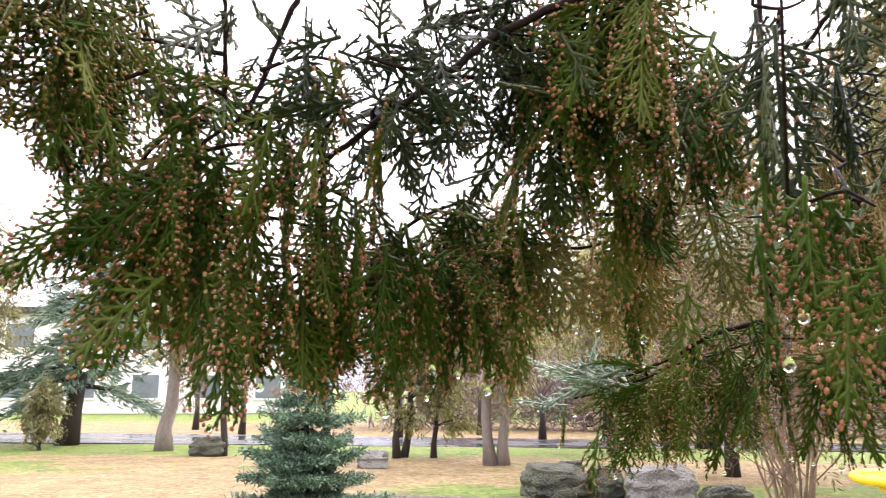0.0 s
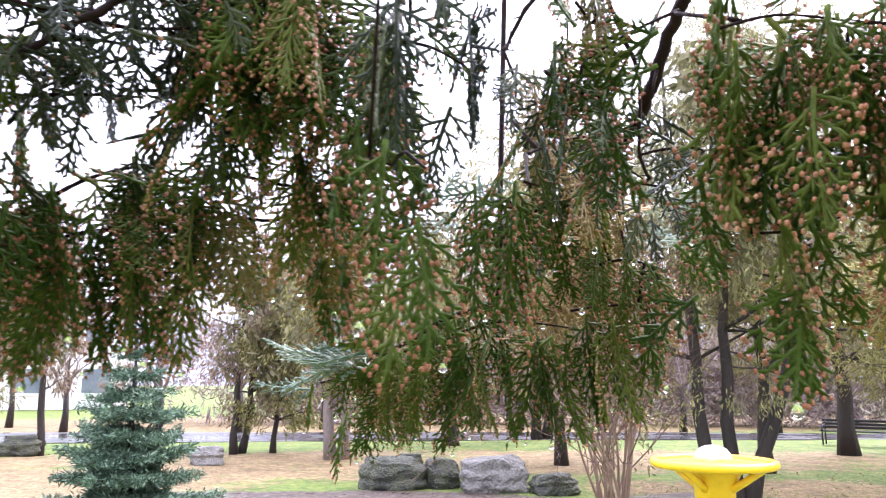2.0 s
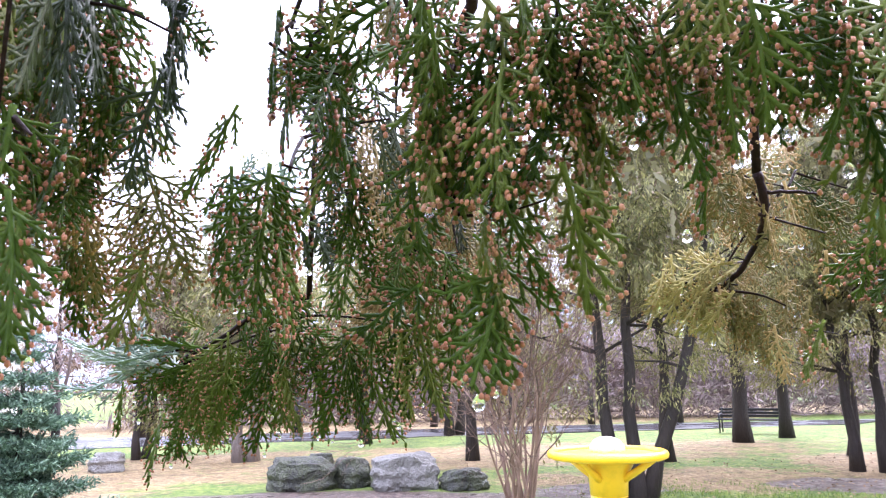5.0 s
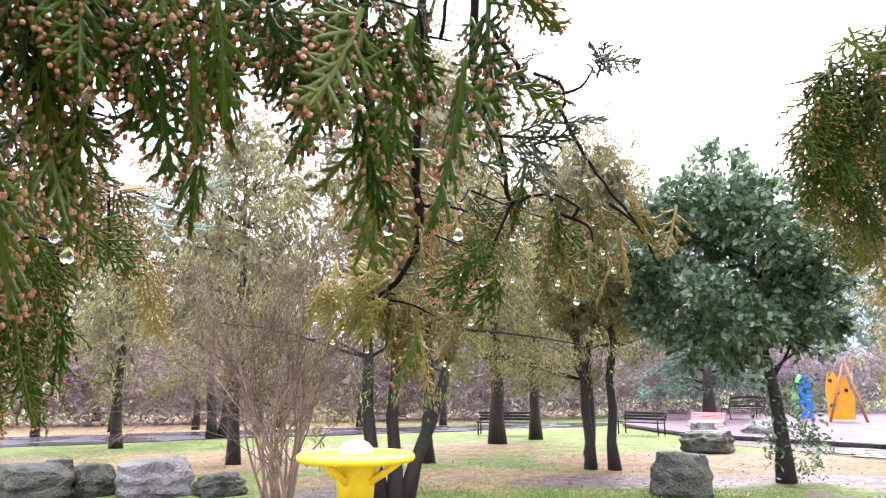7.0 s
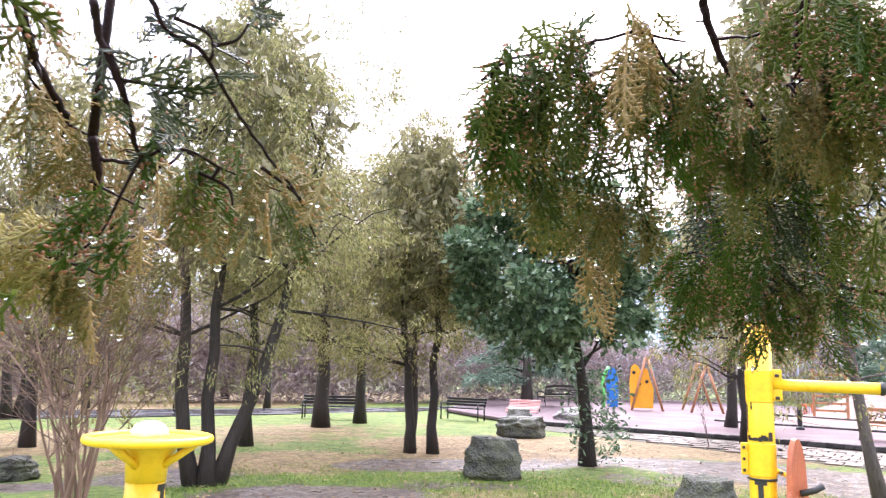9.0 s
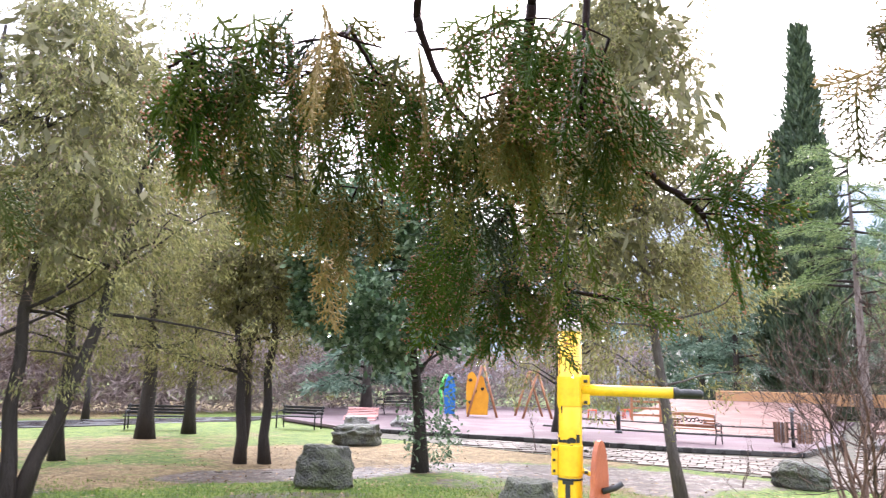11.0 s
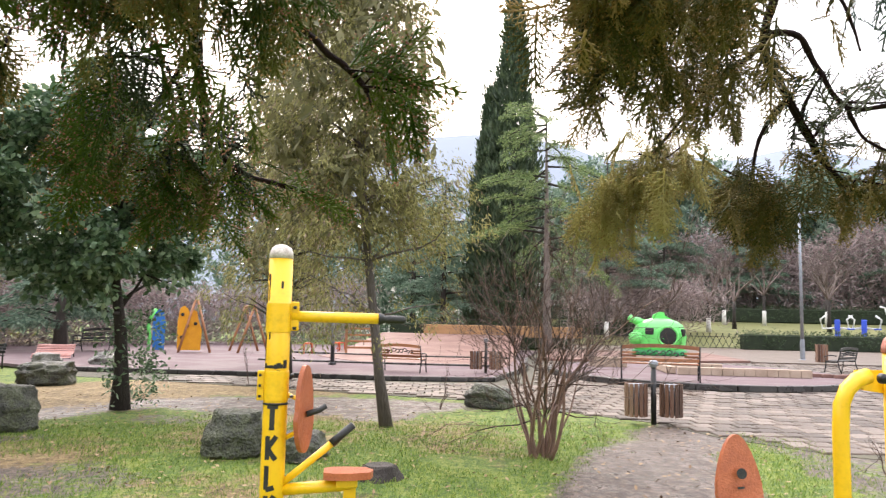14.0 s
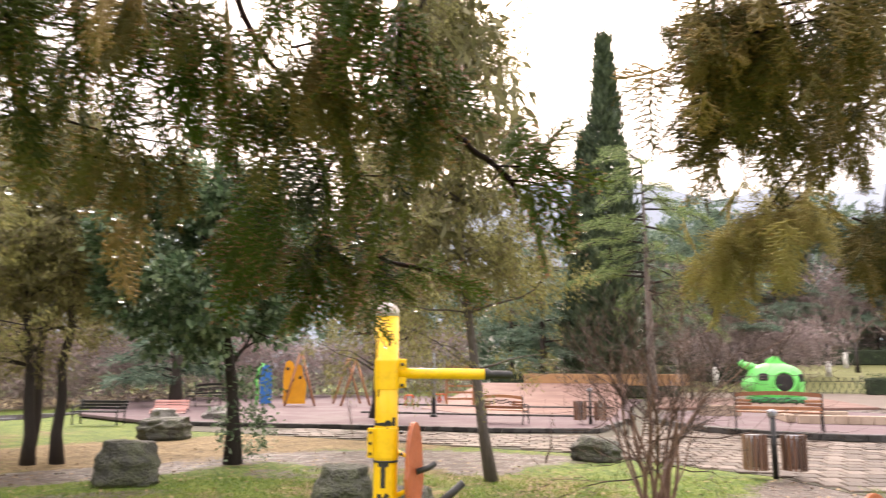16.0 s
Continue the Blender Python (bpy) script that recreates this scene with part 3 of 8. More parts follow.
def far_lawn():
    xs = [57.0, 60, 64, 72, 80, 90, 100, 120, 140]
    ys = [10 - 5 * k for k in range(22)]
    vs = [(x, y, rise(x, y) + 0.012) for y in ys for x in xs]
    n = len(xs)
    fs = [(j * n + i, (j + 1) * n + i, (j + 1) * n + i + 1, j * n + i + 1) for j in range(len(ys) - 1) for i in range(n - 1)]
    ob = new("far_lawn", Build().add(vs, fs).mesh("far_lawn", [M_FARLAWN], True))
    tagged(ob, "dull yellow-green lawn rising beyond the plaza hedge", "lawn", kind="structure")


M_FARLAWN = mat("far_lawn_grass", [(0.25, (0.075, 0.085, 0.02)), (0.5, (0.135, 0.14, 0.04)), (0.8, (0.21, 0.18, 0.075))], 0.8, 0.4, 6, 0.5)
M_HEDGECORE = mat("hedge_core_shade", [(0.3, (0.012, 0.02, 0.01)), (0.7, (0.03, 0.045, 0.02))], 0.9, 3, 30, 0.5)
far_lawn()


# ---------- trees and shrubs ----------
def trunk_tube(tree, name, pts, r0, r1, material, sides=9, flare=1.35, label=""):
    pts = [tuple(p) for p in pts]
    n = len(pts)
    rad = [r0 + (r1 - r0) * i / (n - 1) for i in range(n)]
    rad[0] *= flare
    return part(name, Build().tube(pts, rad, sides), material, tree, label, True)


def thuja_tree(x, y, h, r, low, seed, trunks=((0, 0, 0, 0),), tr=0.1, leaf=None, dens=1.0, bark=None, label="", leaf_len=0.24, top=0.9, cone=0.0):
    """An old arborvitae: dark stems and a crown of hanging feathery clumps. trunks: foot offset and lean per metre."""
    rng = np.random.default_rng(seed)
    t = thing("arborvitae_tree", pose(x, y, rise(x, y)), label or "old arborvitae with dark wet stems and olive-brown hanging foliage", "tree")
    tips = []
    for dx, dy, lx, ly in trunks:
        hh = h * rng.uniform(0.8, 0.95)
        pts = [np.array((dx + lx * z * (1 - 0.07 * z) + rng.normal(0, 0.03), dy + ly * z * (1 - 0.07 * z) + rng.normal(0, 0.03), z - 0.1)) for z in np.linspace(0, hh, 10)]
        trunk_tube(t, "trunk", pts, tr, tr * 0.2, bark or M_BARK)
        for k in range(int(24 / len(trunks) * max(0.6, dens))):
            s = rng.uniform(low / hh * 0.8, 0.97)
            p = pts[min(9, int(s * 9))]
            a = rng.uniform(0, 6.28)
            rr = r * rng.uniform(0.5, 0.95) * (1 - 0.6 * max(0, s - 0.4))
            q = p + np.array((math.cos(a) * rr, math.sin(a) * rr, rng.uniform(0.1, 0.5) * rr))
            line = wander(rng, p, q, 5, 0.25)
            part("limb", Build().tube(line, [0.03 * tr / 0.1, 0.022 * tr / 0.1, 0.015, 0.01, 0.005], 4), bark or M_BARK, t, "", True)
            tips += [line[2], line[3], line[4]]
    mx = np.mean([q[2] for q in trunks]) * h * 0.6 + np.mean([q[0] for q in trunks])
    my = np.mean([q[3] for q in trunks]) * h * 0.6 + np.mean([q[1] for q in trunks])
    lobes = 14 + int(26 * dens)
    z = rng.uniform(0, 1, lobes) ** 0.85
    prof = np.sin(np.clip(z * 0.82 + 0.16, 0, 1) * math.pi) ** 0.75
    a = rng.uniform(0, 6.28, lobes)
    lump = 1 + 0.7 * np.array([noise.noise(Vector((math.cos(q) * 1.9, math.sin(q) * 1.9, w * 5 + seed))) for q, w in zip(a, z)])
    rad = r * prof * lump * (1 - cone * z) * rng.uniform(0.3, 0.95, lobes)
    heart = np.stack([mx + np.cos(a) * rad, my + np.sin(a) * rad, low + (h - low) * z], 1)
    size = r * rng.uniform(0.1, 0.2, lobes) * (1 - 0.5 * cone * z)
    n = int(330 * dens)
    pick = rng.integers(0, lobes, n)
    c = heart[pick] + rng.normal(0, 1, (n, 3)) * size[pick][:, None] * np.array((1, 1, 1.35))
    k = int(200 * dens)
    hang = np.array(tips)[rng.integers(0, len(tips), k)] + rng.normal(0, 1, (k, 3)) * np.array((0.16, 0.16, 0.1)) * (r / 1.5)
    hang[:, 2] -= rng.uniform(0, 0.35, k) * (r / 1.5)
    c = np.concatenate([c, hang])
    out = unit((c - np.array((mx, my, 0))) * np.array((1, 1, 0))) * 0.5
    ax = unit(out + np.array((0, 0, -0.9)))
    ax[c[:, 2] > low + (h - low) * top] *= np.array((1, 1, -1))
    leaf = leaf or M_OLIVE
    per, fine = (56, 0.36) if math.hypot(x, y) < 15 else (17, 0.62)
    part("crown", leaf_clumps("crown", c, ax, rng, per, leaf_len * fine, leaf_len * fine * 0.105, 0.5, leaf, 0.085), leaf, t, "feathery hanging olive foliage")
    if math.hypot(x, y) < 26:
        m = int(110 * dens)
        zi = rng.uniform(0.06, 0.93, m)
        ri = r * 0.62 * np.sin(np.clip(zi * 0.84 + 0.13, 0, 1) * math.pi) ** 0.75 * rng.uniform(0, 1, m) ** 0.5
        ai = rng.uniform(0, 6.28, m)
        ci = np.stack([mx + np.cos(ai) * ri, my + np.sin(ai) * ri, low + (h - low) * zi], 1)
        part("inner_foliage", leaf_clumps("inner_foliage", ci, unit(rng.normal(0, 0.5, (m, 3)) + np.array((0, 0, -1.0))), rng, 12, 0.3, 0.045, 0.6, M_INNER, 0.12), M_INNER, t, "dark inner twigs and foliage")
    k = rng.random(len(c)) < 0.35
    part("dry_foliage", leaf_clumps("dry_foliage", c[k], ax[k], rng, per // 3, leaf_len * fine, leaf_len * fine * 0.1, 0.5, M_BROWNLEAF, 0.12), M_BROWNLEAF, t, "browned feathery tips")
    return t


def evergreen(x, y, h, r, low, seed):
    rng = np.random.default_rng(seed)
    t = thing("evergreen_tree", pose(x, y, rise(x, y)), "broadleaf evergreen with dark stem and glossy dark green leaves", "tree")
    pts = [(0.0, 0, -0.1), (0.02, 0.03, 0.6), (-0.06, 0.05, 1.3), (-0.16, 0.12, 2.0), (-0.2, 0.2, 2.8), (-0.2, 0.2, h * 0.85)]
    trunk_tube(t, "trunk", pts, 0.13, 0.04, M_BARK)
    tips = []
    for k in range(34):
        p = np.array(pts[2]) + (np.array(pts[5]) - np.array(pts[2])) * rng.uniform(0.05, 1)
        a, rr = rng.uniform(0, 6.28), r * rng.uniform(0.5, 0.95)
        q = p + np.array((math.cos(a) * rr, math.sin(a) * rr, rng.uniform(0.0, 0.6) * rr))
        ln = wander(rng, p, q, 5, 0.25)
        part("limb", Build().tube(ln, [0.035, 0.025, 0.018, 0.012, 0.006], 4), M_BARK, t, "", True)
        tips += [ln[2], ln[3], ln[4]]
    # rounded leafy masses round the stem, with dark gaps between them
    mid = np.array((-0.45, 0.38, (h + low) / 2))
    d = unit(rng.normal(0, 1, (64, 3)))
    heart = d * rng.uniform(0.45, 0.95, (64, 1)) * np.array((r, r, (h - low) / 2)) + mid
    n = 1250
    pick = rng.integers(0, 64, n)
    q = unit(rng.normal(0, 1, (n, 3)) + np.array((0, 0, 0.35)))
    c = heart[pick] + q * rng.uniform(0.2, 0.46, (64, 1))[pick] * np.array((1.15, 1.15, 0.7))
    ax = unit(q + unit(c - mid) * 0.5 + np.array((0, 0, -0.35)))
    c = np.concatenate([c, np.array(tips)])
    ax = np.concatenate([ax, unit(np.array(tips) - mid)])
    part("crown", leaf_clumps("crown", c, ax, rng, 20, 0.14, 0.042, 0.7, M_EVERGREEN, 0.07), M_EVERGREEN, t, "glossy dark green leaves")
    n = 60
    c = np.stack([rng.normal(0.2, 0.25, n), rng.normal(-0.1, 0.25, n), rng.uniform(0.05, 1.5, n)], 1)
    part("basal_shoot", leaf_clumps("basal_shoot", c, unit(rng.normal(0, 1, (n, 3)) + np.array((0, 0, 0.3))), rng, 16, 0.11, 0.022, 0.8, M_EVERGREEN, 0.09), M_EVERGREEN, t,
         "leafy shoots round the foot of the stem")
    return t


def spruce(x, y, h, r, seed):
    rng = np.random.default_rng(seed)
    t = thing("blue_spruce", pose(x, y, rise(x, y)), "young blue spruce with dense blue-green boughs on the lawn", "tree")
    trunk_tube(t, "trunk", [(0, 0, -0.1), (0, 0, h * 0.5), (0, 0, h)], 0.055, 0.008, M_BARK)
    cs, ax = [], []
    lev = np.linspace(0.09, 0.97, 10)
    for i, s in enumerate(lev):
        n = int(10 - 5 * s)
        rr = r * (1 - s) ** 0.85 * rng.uniform(0.85, 1.12) + 0.06
        for k in range(n):
            a = 6.28 * k / n + i * 0.7 + rng.normal(0, 0.15)
            L = rr * rng.uniform(0.8, 1.1)
            p = np.array((0, 0, s * h + rng.normal(0, 0.028 * h * (1 - s))))
            q = p + np.array((math.cos(a) * L, math.sin(a) * L, -0.1 * L + 0.2 * s * L + rng.normal(0, 0.03)))
            m = (p + q) / 2 + np.array((0, 0, -0.1 * L))
            part("bough", Build().tube([p, m, q], [0.012, 0.008, 0.003], 4), M_BARK, t, "", True)
            side = np.array((-math.sin(a), math.cos(a), 0))
            for f in np.linspace(0.18, 1.0, max(3, int(L / 0.055))):
                w = (1 - f) * 0.45 * L + 0.03
                base = p + (m - p) * 2 * f if f < 0.5 else m + (q - m) * (2 * f - 1)
                for sd in np.linspace(-1, 1, 2 * int(w / 0.09) + 1 if w > 0.07 else 1):
                    cs.append(base + side * sd * w + np.array((0, 0, -0.05 * abs(sd) * w)))
                    ax.append(np.array((math.cos(a), math.sin(a), 0.18)) + side * sd * 0.9)
    cs, ax = np.array(cs), unit(np.array(ax))
    part("needles", leaf_clumps("needles", cs, ax, rng, 26, 0.072, 0.009, 0.8, M_SPRUCE, 0.024), M_SPRUCE, t, "blue-green needle tufts")
    return t


def cedar(x, y, h, r, low, seed, lean=(0, 0), leaf=None, tr=0.24, dens=1.0, bark=None, name="cedar_tree", label="", droop=0.12, taper=0.72, tiers=44, short=0.55, broad=0.62, needle=(9, 0.32, 0.035)):
    """Flat spreading boughs in tiers on a tall bare stem."""
    rng = np.random.default_rng(seed)
    leaf = leaf or M_CEDAR
    t = thing(name, pose(x, y, rise(x, y)), label or "tall cedar with pale bare stem and tiers of drooping boughs", "tree")
    P = lambda z: np.array((lean[0] * z, lean[1] * z, z))
    trunk_tube(t, "trunk", [P(z) + (0, 0, -0.1) for z in np.linspace(0, h * 0.98, 8)], tr, tr * 0.15, bark or M_BARK_PALE)
    cs, ax = [], []
    n = int(tiers * dens)
    for i in range(n):
        s = (i + rng.random()) / n
        z = low + (h - low) * s
        a = rng.uniform(0, 6.28)
        L = r * (1 - s * taper) * rng.uniform(short, 1.08)
        p = P(z)
        q = p + np.array((math.cos(a) * L, math.sin(a) * L, rng.uniform(-droop, 0.05) * L))
        m = (p + q) / 2 + np.array((0, 0, 0.1 * L))
        part("bough", Build().tube([p, m, q], [0.07 * L / r + 0.02, 0.04, 0.015], 4), M_BARK, t, "", True)
        side = np.array((-math.sin(a), math.cos(a), 0))
        for f in np.linspace(0.25, 1, max(5, int(L / 0.22))):
            w = (0.12 + 0.4 * math.sin(f * math.pi) ** 0.8) * L * broad
            base = p * (1 - f) ** 2 + 2 * f * (1 - f) * (m + (m - (p + q) / 2)) + q * f * f
            for sd in rng.uniform(-1, 1, max(2, int(w / 0.16))):
                cs.append(base + side * sd * w + np.array((0, 0, -0.22 * abs(sd) * w + rng.normal(0, 0.03))))
                ax.append(np.array((math.cos(a), math.sin(a), -0.35)) + side * sd * 0.8)
    cs, ax = np.array(cs), unit(np.array(ax))
    part("crown", leaf_clumps("crown", cs, ax, rng, *needle, 0.45, leaf, 0.09), leaf, t, "drooping needle foliage")
    return t


def cypress(x, y, h, r, seed, name="cypress_tree"):
    rng = np.random.default_rng(seed)
    t = thing(name, pose(x, y, rise(x, y)), "tall narrow dark green columnar cypress", "tree")
    trunk_tube(t, "trunk", [(0, 0, -0.1), (0, 0, h * 0.5), (0.05, 0, h * 0.95)], 0.3, 0.03, M_BARK)
    n = 1900
    z = rng.uniform(0.03, 1, n)
    prof = np.interp(z, [0, 0.08, 0.3, 0.55, 0.8, 1], [0.7, 0.95, 1.0, 0.78, 0.42, 0.06])
    a = rng.uniform(0, 6.28, n)
    rad = r * prof * rng.uniform(0.55, 1, n) * (1 + 0.2 * np.sin(a * 3 + z * 14))
    c = np.stack([np.cos(a) * rad, np.sin(a) * rad, z * h], 1)
    ax = unit(np.stack([np.cos(a) * 0.3, np.sin(a) * 0.3, np.ones(n)], 1))
    part("crown", leaf_clumps("crown", c, ax, rng, 10, 0.55, 0.06, 0.28, M_CYPRESS, 0.16), M_CYPRESS, t, "dense dark upright foliage")
    return t


def grow(b, rng, p, d, length, rad, depth, spread, up, sides=4, step=4, kids=(2, 4), shrink=0.68):
    """A crooked bare branch with its forks."""
    pts, rs = [np.array(p, float)], [rad]
    d = np.array(d, float)
    for i in range(step):
        d = unit(d + rng.normal(0, 0.16, 3) + np.array((0, 0, up)))
        pts.append(pts[-1] + d * length / step)
        rs.append(rad * (1 - 0.45 * (i + 1) / step))
    b.tube(pts, rs, sides, 0, False)
    if depth > 0:
        for k in range(rng.integers(kids[0], kids[1] + 1)):
            i = rng.integers(max(1, step // 2), step + 1)
            nd = unit(d + rng.normal(0, spread, 3))
            grow(b, rng, pts[i], nd, length * shrink * rng.uniform(0.7, 1.15), max(0.0025, rs[i] * 0.62), depth - 1, spread, up, 3, 3, kids, shrink)


def bare_shrub(x, y, h, seed, stems, lean, material, label, name="bare_shrub", depth=3, r0=0.022, foot=0.18, kids=(2, 4), up=0.08, spread=0.42):
    rng = np.random.default_rng(seed)
    t = thing(name, pose(x, y, rise(x, y)), label, "shrub")
    for k in range(stems):
        a = 6.28 * k / stems + rng.normal(0, 0.3)
        b = Build()
        d = unit(np.array((math.cos(a) * lean * rng.uniform(0.3, 1.2), math.sin(a) * lean * rng.uniform(0.3, 1.2), 1.0)))
        f = foot * rng.uniform(0.2, 1)
        grow(b, rng, (math.cos(a) * f, math.sin(a) * f, -0.05), d, h * 0.42 * rng.uniform(0.8, 1.2), r0 * rng.uniform(0.6, 1.1), depth, spread, up, 5, 5, kids)
        part("stem", b, material, t)
    return t


def bare_tree(x, y, h, seed, label, lime=0.0, lean=(0, 0), material=None, r0=0.1, depth=5):
    rng = np.random.default_rng(seed)
    t = thing("bare_tree", pose(x, y, rise(x, y)), label, "tree")
    fork = h * 0.28
    q = (lean[0] * fork, lean[1] * fork, fork)
    trunk_tube(t, "trunk", [(0, 0, -0.1), (lean[0] * fork * 0.5 + 0.03, lean[1] * fork * 0.5, fork * 0.5), q], r0, r0 * 0.75, M_BARK)
    if lime:
        part("limewash", Build().tube([(0, 0, 0.0), (lean[0] * lime, lean[1] * lime, lime)], [r0 * 1.32, r0 * 1.06], 10), M_LIME, t, "white limewashed foot", True)
    for k in range(5):
        a = 6.28 * k / 5 + rng.normal(0, 0.3)
        b = Build()
        grow(b, rng, q, unit(np.array((math.cos(a) * 0.6, math.sin(a) * 0.6, 1))), h * 0.3 * rng.uniform(0.8, 1.2), r0 * 0.55, depth - 1, 0.5, 0.05, 4, 4, (2, 3), 0.7)
        part("branch", b, material or M_GREYTWIG, t, "", True)
    return t


def hedge(x0, y0, x1, y1, h, w, seed, label):
    rng = np.random.default_rng(seed)
    L = math.hypot(x1 - x0, y1 - y0)
    n = int(L * 50)
    s = rng.uniform(0, 1, n)
    c = np.stack([x0 + (x1 - x0) * s, y0 + (y1 - y0) * s, rng.uniform(0.05, 1, n) ** 0.7 * h + rise((x0 + x1) / 2, (y0 + y1) / 2)], 1) + rng.normal(0, w / 2.6, (n, 3)) * np.array((1, 1, 0.12))
    me = leaf_clumps("hedge", c, unit(rng.normal(0, 1, (n, 3)) + np.array((0, 0, 0.4))), rng, 12, 0.13, 0.03, 0.8, M_HEDGE, 0.08)
    ob = tagged(new("hedge", me), label, "hedge", "", "")
    ang = math.atan2(y1 - y0, x1 - x0)
    # solid box as core; the shade among inner twigs is in its dark colour
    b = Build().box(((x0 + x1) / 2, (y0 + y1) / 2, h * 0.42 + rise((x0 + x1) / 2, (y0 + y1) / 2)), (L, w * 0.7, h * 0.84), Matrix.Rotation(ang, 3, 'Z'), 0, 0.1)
    part("inner_growth", b, M_HEDGECORE, ob, "solid core of the hedge, its twigs and inner shade painted dark")
    return ob


M_BARKGREY = mat("grey_wet_bark", [(0.3, (0.05, 0.042, 0.036)), (0.6, (0.12, 0.1, 0.09)), (0.85, (0.22, 0.19, 0.17))], 0.7, 6, 40, 0.9, stretch=(1, 1, 0.25), dist=0.03)
M_TANTWIG = mat("tan_bare_twig", [(0.3, (0.065, 0.038, 0.027)), (0.6, (0.165, 0.098, 0.068)), (0.85, (0.3, 0.195, 0.14))], 0.7, 4, 60, 0.3, rand="island")
M_INNER = leafmat("inner_foliage", (0.095, 0.095, 0.045), (0.2, 0.19, 0.095), (0.34, 0.31, 0.17), 0.6, 0.35)
# young spruce and the left background
spruce(-1.53, 9.0, 2.12, 1.02, 3)
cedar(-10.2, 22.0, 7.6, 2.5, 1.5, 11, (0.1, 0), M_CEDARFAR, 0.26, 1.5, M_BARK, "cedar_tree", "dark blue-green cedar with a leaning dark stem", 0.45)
thuja_tree(-12.6, 20.5, 6.5, 2.1, 2.0, 12, leaf=M_OLIVE, tr=0.2, label="yellow-olive arborvitae at the edge of the lawn")
thuja_tree(-6.7, 19.8, 6.0, 1.25, 1.9, 14, ((0, 0, 0.04, 0),), 0.2, M_OLIVE, 0.8, M_BARK_PALE, "arborvitae with a stout pale stem and olive crown")
thuja_tree(-9.95, 20.0, 1.6, 0.55, 0.35, 15, leaf=M_OLIVE2, tr=0.05, dens=0.5, label="small round clipped evergreen on a short stem", leaf_len=0.15)
thuja_tree(-4.95, 18.5, 5.0, 1.0, 2.0, 16, tr=0.09, leaf=M_BROWNLEAF, dens=0.6, label="thin arborvitae with brownish sparse crown")
thuja_tree(-0.8, 18.2, 4.6, 1.2, 1.7, 17, ((0, 0, 0.02, 0), (0.2, 0.2, 0.1, 0)), 0.09, M_BROWNLEAF, 0.7, label="brownish arborvitae with slender double stem")
thuja_tree(0.1, 18.3, 4.2, 1.0, 1.2, 18, tr=0.07, leaf=M_OLIVE2, dens=0.7, label="slender green arborvitae beyond the lawn")
thuja_tree(1.35, 16.5, 5.6, 1.7, 1.9, 19, ((-0.12, 0, -0.03, 0), (0.16, 0, 0.02, 0)), 0.13, M_OLIVE2, 1.0, M_BARK_PALE, "arborvitae with twin grey stems and green crown")
thuja_tree(4.6, 19.5, 6.0, 1.7, 2.0, 20, tr=0.14, leaf=M_OLIVE2, dens=0.8)
thuja_tree(7.4, 21.0, 6.4, 1.8, 2.2, 21, ((0, 0, 0, 0), (0.4, 0, 0.06, 0)), 0.14, M_OLIVE, 0.8)
for k, (bx, by, bh) in enumerate([(-3.2, 24, 4.4), (-1.0, 26, 4.8), (1.8, 27, 5.2), (3.6, 24.5, 4.6), (6.0, 26, 5.6), (8.5, 25.5, 5.4), (11, 24.5, 5.6), (-6.5, 27, 4.2), (13.6, 23.5, 5.2), (16.5, 22.5, 5.0), (-9, 30, 5)]):
    bare_tree(bx, by, bh, 40 + k, "bare purplish-brown park tree", lime=0.0, depth=5, r0=0.11)
for k, (bx, by, bh, rr, lf) in enumerate([(-4.5, 33, 7, 2.2, M_BROWNLEAF), (1.5, 35, 7.5, 2.4, M_OLIVE2), (7, 33, 8, 2.4, M_OLIVE2), (13, 31, 8.5, 2.5, M_OLIVE), (19, 29, 8.5, 2.6, M_OLIVE2), (23.5, 27, 8, 2.4, M_OLIVE)]):
    thuja_tree(bx, by, bh, rr, 1.8, 70 + k, tr=0.16, leaf=lf, dens=0.8, leaf_len=0.34, label="distant arborvitae beyond the park road")

# middle ground
thuja_tree(5.6, 8.75, 6.5, 2.15, 2.75, 23, ((-0.1, 0.08, -0.11, 0.08), (0.0, 0.0, 0.015, 0.02), (0.1, -0.08, 0.3, -0.2)), 0.1, M_OLIVE2, 1.7,
           label="old arborvitae with three dark wet stems spreading from one foot")
bare_shrub(3.95, 8.75, 3.7, 24, 19, 0.3, M_TANTWIG, "tall bare reddish-brown shrub with many thin stems", depth=4, r0=0.022, kids=(3, 4))
thuja_tree(10.8, 9.5, 6.2, 1.75, 2.35, 25, ((0, 0, 0.02, 0), (-0.3, 0.25, -0.06, 0.05)), 0.1, M_OLIVE, 1.7)
thuja_tree(12.4, 11.5, 6.8, 1.9, 2.5, 26, tr=0.1, leaf=M_OLIVE, dens=1.4)
thuja_tree(8.6, 12.2, 6.4, 1.7, 2.6, 27, tr=0.12, leaf=M_OLIVE2, dens=1.4)
thuja_tree(12.8, 15.1, 7.0, 1.8, 2.4, 28, tr=0.2, leaf=M_OLIVE2, dens=0.8)
thuja_tree(14.6, 15.6, 7.4, 1.8, 2.4, 29, tr=0.16, leaf=M_OLIVE, dens=0.8)
evergreen(11.72, 6.78, 5.3, 1.95, 1.65, 30)
thuja_tree(10.87, 2.16, 7.8, 2.0, 2.5, 31, ((0, 0, -0.09, 0.14),), 0.08, M_OLIVE, 2.0, M_BARKGREY, cone=0.85, label="leaning arborvitae with a grey crooked stem and golden-olive crown")
thuja_tree(18.2, 6.35, 8.6, 2.3, 2.4, 32, tr=0.15, leaf=M_OLIVE2, dens=1.6)
